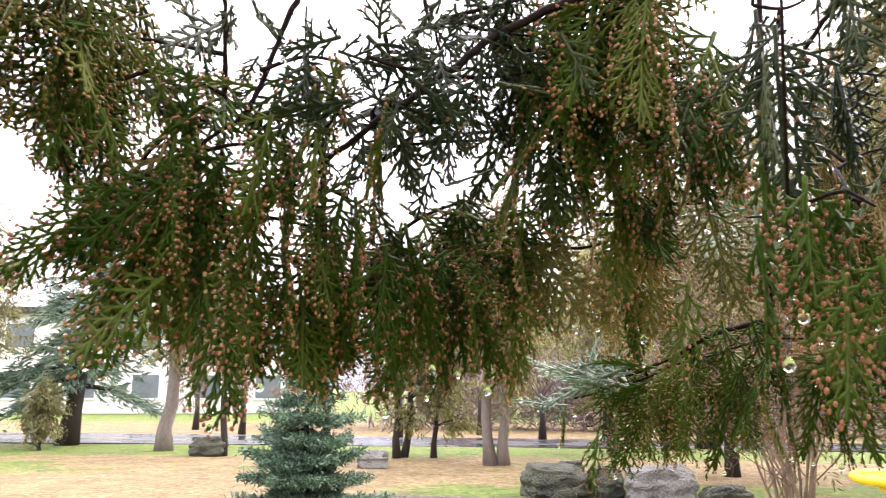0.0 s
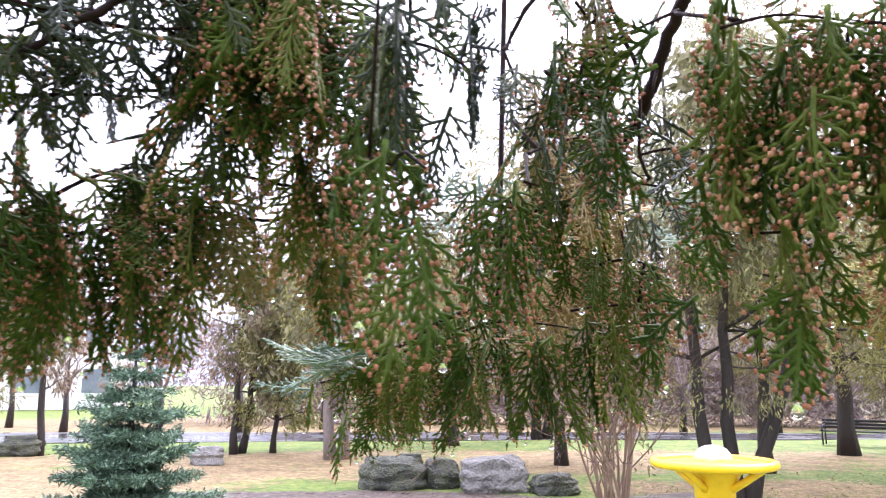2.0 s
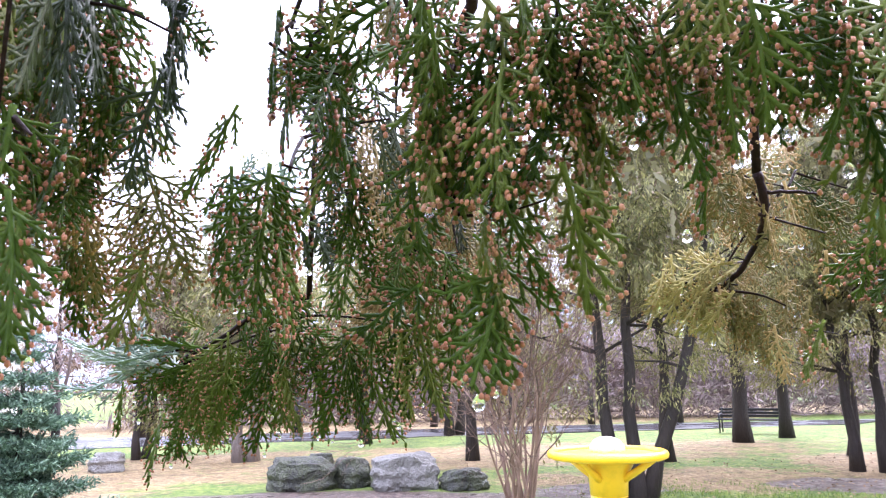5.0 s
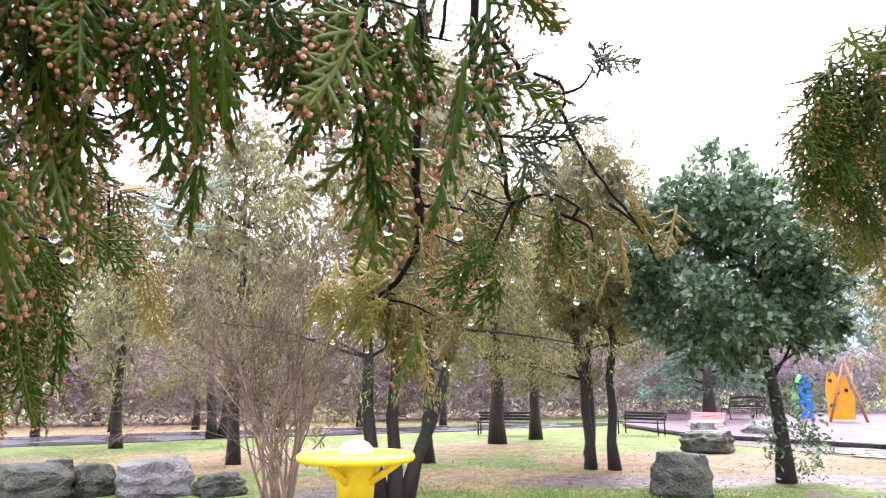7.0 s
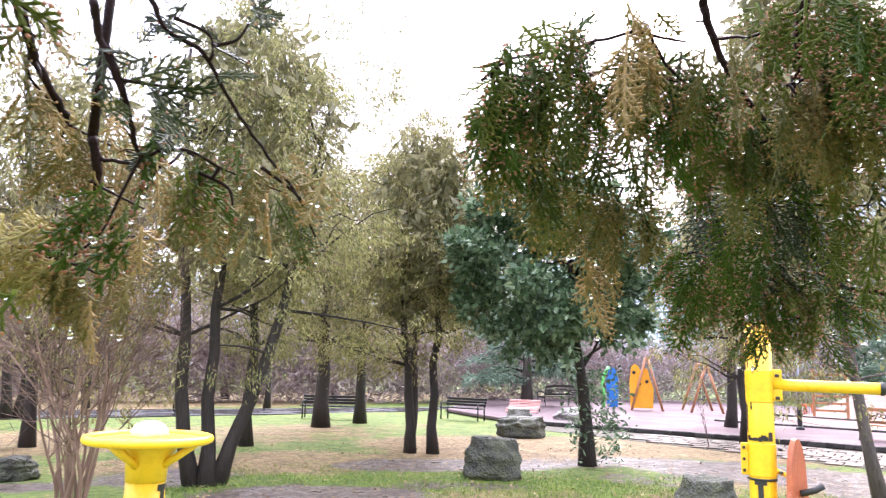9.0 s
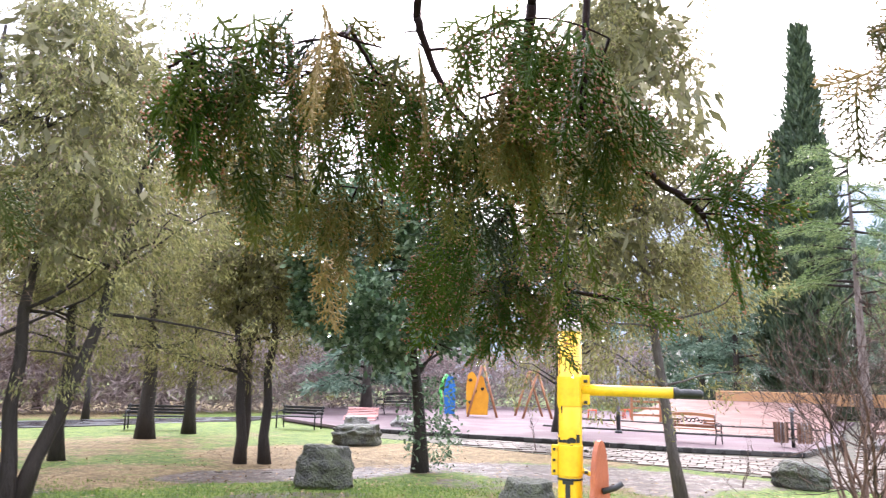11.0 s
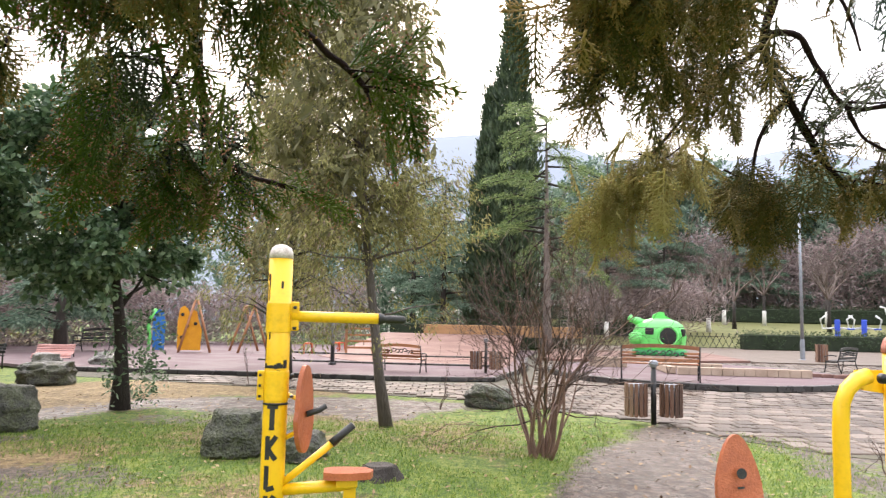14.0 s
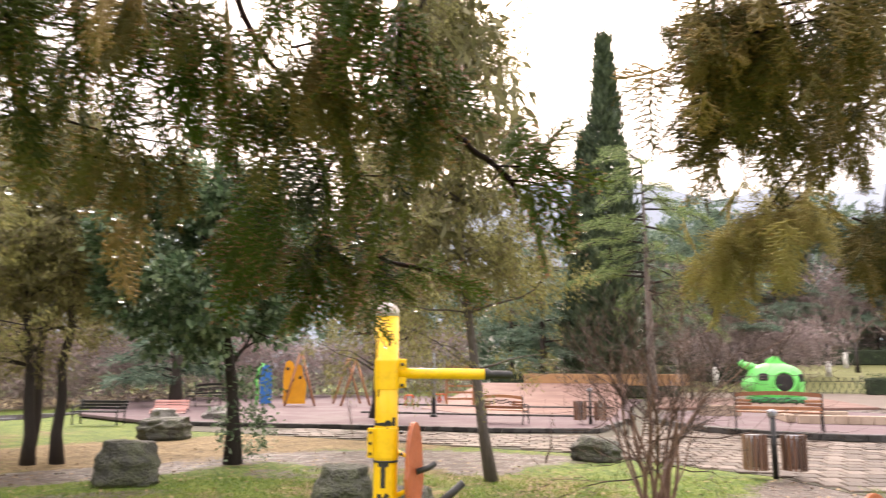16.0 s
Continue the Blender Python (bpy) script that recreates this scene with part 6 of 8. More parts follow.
def frond_mesh(seed, kind, lod, size):
    """A hanging spray of flat scale-leaved fans, 1 long down -z for a spray of the given size, with small cones on the tips."""
    rng = random.Random(seed)
    b = Build()
    cone_p = {"green": 0.6, "dark": 0.05, "near": 0.8, "silver": 0.03, "fresh": 0.5, "olive": 0.5, "tan": 0.85, "brown": 0.5, "gold": 0.4, "blue": 0.0}[kind]
    wid = {0: 0.00066, 1: 0.00074, 2: 0.0013}[lod] / size
    gap = {0: 0.0034, 1: 0.0040, 2: 0.0072}[lod] / size
    n_fan = int(min(24, max(8, 0.84 / gap)))
    pitch = gap * 0.92
    if kind == "blue":
        n_fan, pitch, wid = 24, 0.07, 0.0062
    cone_r = {0: 0.00074, 1: 0.00084, 2: 0.0014}[lod] / size
    bend, curl = rng.uniform(-0.14, 0.14), rng.uniform(-0.16, 0.16)

    def cone(p, s):
        k = 5 if lod == 0 else 4
        vs = [p + Vector((0, 0, s * 1.4))]
        if lod:
            vs = [p + Vector((0, 0, s * 1.35)), p - Vector((0, 0, s * 1.3))] + [p + Vector((math.cos(1.5708 * i) * s, math.sin(1.5708 * i) * s, 0)) for i in range(4)]
            b.add(vs, [(0, 2 + i, 2 + (i + 1) % 4) for i in range(4)] + [(1, 2 + (i + 1) % 4, 2 + i) for i in range(4)], 1)
            return
        for z, r in ((0.8, 0.85), (-0.7, 0.9)):
            vs += [p + Vector((math.cos(6.283 * i / k + z) * r * s, math.sin(6.283 * i / k + z) * r * s, z * s)) for i in range(k)]
        vs.append(p - Vector((0, 0, s * 1.35)))
        f = [(0, 1 + i, 1 + (i + 1) % k) for i in range(k)]
        f += [(1 + i, 1 + k + i, 1 + k + (i + 1) % k, 1 + (i + 1) % k) for i in range(k)]
        f += [(1 + 2 * k, 1 + k + (i + 1) % k, 1 + k + i) for i in range(k)]
        b.add(vs, f, 1)

    def twiglet(p, d, ln, w, rings):
        """A scale-leaved twig, knobbly along its length and ending in a point."""
        k = len(b.v)
        u = d.orthogonal().normalized()
        v = d.cross(u)
        for i in range(rings):
            c = p + d * ln * i / rings * 0.9 + Vector((0, 0, -0.14 * ln * (i / rings) ** 2))
            r = w * (1.05 if i % 2 == 0 else 1.25)
            b.v.extend(tuple(c + (u * x + v * y) * r) for x, y in ((1, 0), (-0.5, 0.866), (-0.5, -0.866)))
        end = p + d * ln + Vector((0, 0, -0.14 * ln))
        b.v.append(tuple(end))
        for i in range(rings - 1):
            o = k + i * 3
            b.f.extend((o + j, o + (j + 1) % 3, o + 3 + (j + 1) % 3, o + 3 + j) for j in range(3))
        o = k + (rings - 1) * 3
        b.f.extend((o + j, o + (j + 1) % 3, o + 3) for j in range(3))
        b.m.extend([0] * (rings * 3))
        return end

    def fan(p, d, s, ln):
        """A side twig in the plane of d and s, with short alternate twiglets."""
        e = twiglet(p, d, ln, wid, 4 if lod == 0 else 2)
        if rng.random() < cone_p:
            cone(e, cone_r)
        n = max(1, int(ln / pitch))
        for i in range(n):
            t = (i + rng.uniform(0.5, 0.95)) / n * 0.9
            sg = 1 if i % 2 else -1
            a = radians(rng.uniform(32, 46))
            dd = (d * math.cos(a) + s * sg * math.sin(a)).normalized()
            l2 = (gap * 0.75 + 0.3 * ln * (1 - t)) * rng.uniform(0.75, 1.2)
            q = p + d * ln * t + Vector((0, 0, -0.14 * ln * t * t))
            e = twiglet(q, dd, l2, wid * 0.95, 2)
            if rng.random() < cone_p:
                cone(e, cone_r * rng.uniform(0.75, 1.15))
            if l2 > gap * 1.7 and lod < 2:
                for sd in (1, -1):
                    a2 = radians(rng.uniform(34, 46)) * sd
                    nrm = d.cross(s)
                    d3 = (dd * math.cos(a2) + nrm.cross(dd) * math.sin(a2)).normalized()
                    e = twiglet(q + dd * l2 * (0.5 if sd > 0 else 0.66), d3, l2 * 0.42, wid * 0.9, 1)
                    if rng.random() < cone_p * 0.6:
                        cone(e, cone_r * rng.uniform(0.7, 1.05))

    def axis(z):
        return Vector((bend * z * z, curl * z * z, -z))

    b.tube([axis(k / 6) for k in range(7)], [wid * (1.5 - 0.12 * k) for k in range(7)], 4, 0, False)
    for i in range(n_fan):
        z = 0.02 + 0.84 * (i + rng.uniform(0.3, 0.7)) / n_fan
        sg = 1 if i % 2 else -1
        a = radians(rng.uniform(34, 44) + 22 * max(0.0, 1 - z * 3) - 8 * z)
        roll = rng.gauss(0, 0.16)
        o = Vector((math.cos(roll), math.sin(roll), 0)) * sg
        d = (Vector((0, 0, -1)) * math.cos(a) + o * math.sin(a)).normalized()
        s = d.cross(Vector((-math.sin(roll), math.cos(roll), rng.gauss(0, 0.12)))).normalized()
        ln = (0.13 + 0.33 * (1 - z) ** 0.7) * rng.uniform(0.72, 1.12)
        if kind == "blue":
            ln *= 0.4
        fan(axis(z), d, s, min(ln, 1.12 - z))
    fan(axis(0.78), Vector((bend, curl, -1)).normalized(), Vector((1, 0, 0)), 0.22)
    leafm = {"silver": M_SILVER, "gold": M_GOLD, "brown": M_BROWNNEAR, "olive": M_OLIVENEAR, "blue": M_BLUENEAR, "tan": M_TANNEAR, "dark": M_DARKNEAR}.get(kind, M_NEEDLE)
    conem = M_GOLDCONE if kind in ("brown", "gold", "tan", "olive") else M_CONE
    return b.mesh("frond", [leafm, conem], True)


M_OLIVENEAR = mat("thuja_olive", [(0.2, (0.045, 0.068, 0.014)), (0.5, (0.115, 0.14, 0.03)), (0.8, (0.26, 0.23, 0.075))], 0.45, 30, 300, 0.4, rand="object", trans=0.35, dist=0.001, spec=0.25)
M_TANNEAR = mat("thuja_tan", [(0.2, (0.11, 0.12, 0.035)), (0.5, (0.32, 0.25, 0.09)), (0.8, (0.58, 0.4, 0.19))], 0.45, 30, 300, 0.4, rand="object", trans=0.35, dist=0.001, spec=0.25)
# back-lit twig sprays: their shaded side is painted as a darker leaf colour
M_DARKNEAR = mat("thuja_painted_shade", [(0.2, (0.018, 0.028, 0.014)), (0.5, (0.045, 0.06, 0.026)), (0.8, (0.1, 0.115, 0.05))], 0.4, 30, 300, 0.4, rand="object", trans=0.15,
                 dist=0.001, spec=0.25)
M_BLUENEAR = mat("hanging_cedar", [(0.2, (0.019, 0.039, 0.033)), (0.5, (0.046, 0.085, 0.065)), (0.8, (0.091, 0.143, 0.111))], 0.5, 30, 300, 0.3, rand="object", trans=0.2, dist=0.001)
M_BROWNNEAR = mat("thuja_browned", [(0.2, (0.06, 0.065, 0.018)), (0.5, (0.16, 0.14, 0.04)), (0.8, (0.34, 0.25, 0.095))], 0.45, 30, 300, 0.4, rand="object", trans=0.35, dist=0.001, spec=0.25)
M_GOLDCONE = mat("thuja_gold_cone", [(0.25, (0.203, 0.108, 0.027)), (0.6, (0.405, 0.230, 0.068)), (0.85, (0.567, 0.378, 0.135))], 0.45, 40, 300, 0.4, rand="object", trans=0.2, dist=0.001, spec=0.25)


def drop_mesh():
    prof = [(0.0004, 0.0036), (0.0012, 0.0026), (0.0021, 0.0012), (0.0026, -0.0002), (0.0024, -0.0016), (0.0015, -0.0026), (0.0003, -0.003)]
    return Build().lathe([(r, z) for r, z in reversed(prof)], 12).mesh("water_drop", [M_WATER], True)


def overhead_tree():
    rng = random.Random(77)
    nrg = np.random.default_rng(77)
    foot = Vector((-0.75, -1.35, 0))
    tree = thing("overhanging_arborvitae", pose(*foot), "overhanging arborvitae with wet drooping sprays, pinkish cones and raindrops", "tree")
    P = lambda p: Vector(p) - foot
    trunk = [(0, 0, -0.1), (0.03, 0.02, 0.9), (0.0, 0.08, 1.8), (0.1, 0.15, 2.7), (0.12, 0.2, 3.6), (0.1, 0.2, 5.2)]
    trunk_tube(tree, "trunk", trunk, 0.16, 0.05, M_BARK)
    known = []
    # the crown above and behind, open towards the lawn
    n = 420
    a = nrg.uniform(0, 6.283, n)
    rad = 1.45 * nrg.uniform(0.1, 1, n) ** 0.5
    z = nrg.uniform(0, 1, n)
    c = np.stack([np.cos(a) * rad * (1 - 0.5 * z), np.sin(a) * rad * (1 - 0.5 * z), 2.35 + 3.3 * z], 1)
    w = c + np.array(foot)
    keep = (w[:, 1] < -0.45) | (w[:, 2] > 2.9 + 0.9 * np.maximum(0, w[:, 1] + 0.45))
    c = c[keep & (w[:, 0] < 0.5)]
    ax = unit(c * np.array((0.5, 0.5, 0)) + np.array((0, 0, -0.8)))
    part("crown", leaf_clumps("crown", c, ax, nrg, 26, 0.13, 0.016, 0.5, M_OLIVE2, 0.09), M_OLIVE2, tree, "olive hanging foliage of the upper crown")
    for k in range(16):
        s = nrg.uniform(0.45, 0.95)
        p = np.array((0.08, 0.15, 5.2 * s))
        q = nrg.uniform(0, 6.283)
        e = p + np.array((math.cos(q) * 1.1, math.sin(q) * 1.1 - 0.3, 0.25))
        if e[1] + foot.y < -0.4:
            part("bough", Build().tube(wander(nrg, p, e, 5, 0.2), [0.03, 0.022, 0.015, 0.01, 0.005], 5), M_BARK, tree, "", True)

    def line(pts, n):
        pts = [Vector(p) for p in pts]
        out = []
        for i in range(len(pts) - 1):
            p0, p1, p2, p3 = pts[max(i - 1, 0)], pts[i], pts[i + 1], pts[min(i + 2, len(pts) - 1)]
            for k in range(n):
                s = k / n
                out.append(0.5 * (2 * p1 + (p2 - p0) * s + (2 * p0 - 5 * p1 + 4 * p2 - p3) * s * s + (3 * p1 - p0 - 3 * p2 + p3) * s ** 3))
        return out + [pts[-1]]

    def knots(pts, r0, r1, rough):
        n = len(pts)
        rad = [(r0 + (r1 - r0) * i / (n - 1)) * (1 + rough * rng.uniform(-1, 1)) for i in range(n)]
        return rad

    def up_to_trunk(p, r):
        """A limb from a point in front, up and back over to the stem."""
        k = rng.uniform(0, 1)
        top = Vector((p.x * 0.97, p.y - 0.03, max(2.3, p.z + 0.6) + 0.2 * k))
        back = Vector((foot.x + 0.1, foot.y + 0.15, 2.5 + 0.5 * k))
        mid = (top + back) / 2 + Vector((0, 0, 0.2))
        return line([p, p * 0.4 + top * 0.6 + Vector((0.01, 0, 0.0)), top, mid, back], 4)

    for r0, r1, pts in NEAR_LIMBS:
        lim = line(pts, 5)
        lim = [p + Vector(nrg.normal(0, 0.0003 + 0.05 * r0, 3)) * (0 if i == 0 else 1) for i, p in enumerate(lim)]
        start = lim[0]
        near = min(known, key=lambda q: (q - start).length) if known else None
        b = Build().tube([P(p) for p in lim], knots(lim, r0, r1, 0.12), 7)
        # short dead spurs
        for k in range(4):
            q = lim[rng.randrange(2, len(lim))]
            d = Vector(nrg.normal(0, 1, 3)).normalized()
            b.tube([P(q), P(q + d * r0 * 3), P(q + d * r0 * 5 + Vector((0, 0, -r0)))], [r1 * 0.5, r1 * 0.35, r1 * 0.15], 4)
        if near is None or (near - start).length > 0.08:
            up = up_to_trunk(start, r0)
            b.tube([P(p) for p in up], [r0 + (0.02 - min(r0, 0.015)) * max(0, i - 7) / (len(up) - 8) for i in range(len(up))], 6)
        part("limb", b, M_TWIG, tree, "wet dark reddish limb", True)
        known += lim
    cache = {}
    drop = drop_mesh()
    eye = Vector((0.05, 0.08, 1.52))
    for ri, (kind, n, l0, l1, spread, down, scatter, pull, pts) in enumerate(RUNS):
        run = line(pts, 6)
        b = Build()
        far = (run[len(run) // 2] - eye).length
        tw = 0.0009 * min(1.0, far / 0.5) if far < 1.3 else 0.0028
        b.tube([P(p) for p in run], knots(run, tw * 1.3, tw * 0.7, 0.1), 5)
        near, me = min(((q, p) for p in run[:: 3] for q in known), key=lambda qp: (qp[0] - qp[1]).length)
        if (near - me).length < 0.13 * far:
            w = wander(nrg, near, me, 6, 0.12)
            b.tube([P(p) for p in w], [tw * 1.5, tw * 1.4, tw * 1.35, tw * 1.3, tw * 1.3, tw * 1.2], 5)
        else:
            up = up_to_trunk(run[0], tw)
            b.tube([P(p) for p in up], [tw * 1.2 + (0.012 - tw) * max(0, i - 7) / (len(up) - 8) for i in range(len(up))], 5)
        br = part("branchlet", b, M_TWIG, tree, "thin wet twigs", True)
        lod = 0 if far < 0.52 else 1 if far < 1.3 else 2
        for k in range(n):
            s = (k + rng.random()) / n * (len(run) - 1)
            i = min(int(s), len(run) - 2)
            p = run[i].lerp(run[i + 1], s - i) + Vector(nrg.normal(0, scatter, 3))
            d = Vector((0, 0, -down)) + Vector(pull) + Vector(nrg.normal(0, spread * 0.55, 3))
            small = 1.0
            if k % 4 == 3:
                # a short side spray, standing off the twig
                d = Vector(nrg.normal(0, 1, 3)) + Vector((0, 0, 0.35))
                small = 0.5
            d.normalize()
            side = d.cross(Vector(nrg.normal(0, 1, 3))).normalized()
            L = rng.uniform(l0, l1) * small
            sizes = (0.03, 0.045, 0.065, 0.09) if lod < 2 else (0.09, 0.14, 0.24)
            size = min(sizes, key=lambda q: abs(math.log(q / L)))
            key = (kind, lod, rng.randrange(2), size)
            if key not in cache:
                cache[key] = frond_mesh(31 * key[1] + 7 * key[2] + len(kind) * 101 + int(size * 1000), kind, lod, size)
            m = Matrix((side, d.cross(side) * -1, -d)).transposed().to_4x4()
            m = Matrix.Translation(P(p)) @ m @ Matrix.Diagonal((L * rng.uniform(0.9, 1.2) * (1.2 if lod == 2 and kind != 'blue' else 1.1), L * rng.uniform(0.8, 1.1) * (1.2 if lod == 2 else 1), L, 1))
            fr = part("frond", cache[key], None, br, at=m)
            if far < 1.3 and rng.random() < 0.5 and d.z < -0.4:
                part("water_drop", drop, None, br, at=Matrix.Translation(P(p) + d * L * 0.985 + Vector((0, 0, -0.003))) @ Matrix.Scale(rng.uniform(0.35, 0.8), 4))
        known += run
    return tree


overhead_tree()


# ---------- rocks ----------
def rock(x, y, sx, sy, sz, seed, turn=0, material=None, label="", name="boulder", sink=0.1):
    rng = np.random.default_rng(seed)
    bm = bmesh.new()
    bmesh.ops.create_icosphere(bm, subdivisions=5, radius=1)
    planes = []
    for _ in range(15):
        nrm = rng.normal(0, 1, 3)
        nrm[2] = abs(nrm[2]) * 0.8
        planes.append((unit(nrm), rng.uniform(0.9, 1.15)))
    planes.append((unit(np.array((rng.normal(0, 0.12), rng.normal(0, 0.12), 1.0))), 0.84))
    off = Vector(rng.uniform(0, 50, 3))
    for v in bm.verts:
        p = np.array(v.co)
        p = p / (abs(p) ** 4.5).sum() ** (1 / 4.5)
        for nrm, d in planes:
            k = p @ nrm - d
            if k > 0:
                p = p - nrm * k * 0.97
        q = Vector(p)
        ledge = 0.035 * math.sin(q.z * 9 + 3 * noise.noise(q * 1.3 + off))
        q *= 1.0 + ledge + 0.09 * noise.noise(q * 1.5 + off) + 0.06 * noise.noise(q * 4 + off) + 0.045 * noise.noise(q * 9 + off) + 0.025 * noise.noise(q * 21 + off)
        v.co = Vector((q.x * sx / 2, q.y * sy / 2, q.z * sz * 0.58 + sz * (0.5 - sink)))
    me = bpy.data.meshes.new(name)
    bm.to_mesh(me)
    bm.free()
    me.materials.append(material or M_ROCK)
    me.polygons.foreach_set("use_smooth", [True] * len(me.polygons))
    ob = new(name, me)
    ob.matrix_basis = pose(x, y, 0, 0, 0, turn)
    return tagged(ob, label or "wet grey mossy boulder on the lawn", "rock", "boulders on the lawn")


rock(1.8, 11.75, 1.0, 0.8, 0.5, 1, -10)
rock(2.52, 11.65, 0.58, 0.6, 0.46, 2, 30)
rock(3.2, 11.1, 0.95, 0.7, 0.52, 3, -12, M_ROCKPALE, "pale grey rounded boulder on the lawn")
rock(3.98, 10.7, 0.66, 0.5, 0.3, 4, 0)
rock(2.5, 14.2, 0.5, 0.4, 0.3, 5, 0)
rock(-1.2, 15.8, 0.6, 0.5, 0.36, 6, 0, M_ROCKPALE)
rock(-5.3, 18.6, 0.85, 0.6, 0.45, 7, 0)
rock(9.25, 6.95, 0.88, 0.8, 0.6, 8, 40, None, "large wet mossy boulder with a flat top")
rock(15.1, 10.5, 1.15, 0.75, 0.5, 9, -20, None, "dark layered boulder on the lawn")
rock(17.6, 12.3, 0.8, 0.6, 0.55, 10, 15, M_ROCKPALE, "pale mossy boulder behind a dark one")
rock(20.3, 12.4, 0.95, 0.7, 0.5, 11, 0, M_ROCKPALE, "pale boulder by the playground kerb")
rock(8.15, 3.3, 0.72, 0.62, 0.52, 12, 20, None, "wet dark grey boulder behind the exercise post")
rock(8.1, 2.55, 0.7, 0.55, 0.3, 13, -10, None, "low dark boulder beside a larger one")
rock(13.8, 0.95, 0.8, 0.6, 0.42, 14, 60, None, "low dark boulder at the lawn edge")


def tree_stump(x, y):
    t = thing("tree_stump", pose(x, y, 0, 0, 0, 20) @ Matrix.Diagonal((0.72, 0.72, 1.15, 1)), "low sawn weathered tree stump with litter round it", "stump")
    rng = random.Random(3)
    b = Build()
    seg = 22
    prof = [(0.4, -0.05), (0.33, 0.01), (0.27, 0.05), (0.24, 0.085), (0.22, 0.09)]
    b.lathe(prof, seg)
    b.v = [tuple(Vector(p) * (1 + 0.3 * noise.noise(Vector((p[0] * 5, p[1] * 5, 1))))) for p in b.v]
    part("bark", b, M_BARK, t, "dark ridged bark", False)
    part("cut_face", Build().lathe([(0.2, 0.07), (0.19, 0.098), (0.14, 0.09), (0.02, 0.084)], seg), M_BARKGREY, t, "weathered sawn face")
    return t


tree_stump(7.4, 1.5)


# ---------- yellow exercise machines ----------
def letters_bar(parent, z0, z1, ang, r, seed):
    """Sprayed black strokes down a round post."""
    rng = random.Random(seed)
    def stroke(a0, y0, a1, y1, w):
        n = 6
        b = Build()
        vs, fs = [], []
        for i in range(n + 1):
            s = i / n
            a, z = a0 + (a1 - a0) * s, y0 + (y1 - y0) * s
            da, dz = (a1 - a0) * r, (y1 - y0)
            k = math.hypot(da, dz) or 1
            na, nz = -dz / k * w / 2 / r, da / k * w / 2
            for sg in (-1, 1):
                for rr in (r + 0.0005, r + 0.002):
                    vs.append((rr * math.cos(a + sg * na), rr * math.sin(a + sg * na), z + sg * nz))
        for i in range(n):
            o = i * 4
            fs += [(o + 1, o + 5, o + 7, o + 3), (o, o + 2, o + 6, o + 4), (o, o + 4, o + 5, o + 1), (o + 2, o + 3, o + 7, o + 6)]
        part("sprayed_stroke", b.add(vs, fs), M_BLACK, parent)

    glyphs = [[(-.45, 0, .45, 0), (0, 0, 0, 1)], [(-.3, 0, -.3, 1), (-.3, .55, .4, 0), (-.3, .5, .4, 1)], [(-.3, 0, -.3, 1), (-.3, 1, .35, .9)],
              [(-.3, 0, -.3, 1), (-.3, .55, .4, 0), (-.3, .5, .4, 1)], [(-.3, .1, .3, .4), (.3, .4, -.3, .8)]]
    n = len(glyphs)
    h = (z1 - z0) / n
    for i, g in enumerate(glyphs):
        zt = z1 - i * h
        for x0, y0, x1, y1 in g:
            stroke(ang + x0 * 0.07 / r, zt - y0 * h * 0.8, ang + x1 * 0.07 / r, zt - y1 * h * 0.8, 0.028)


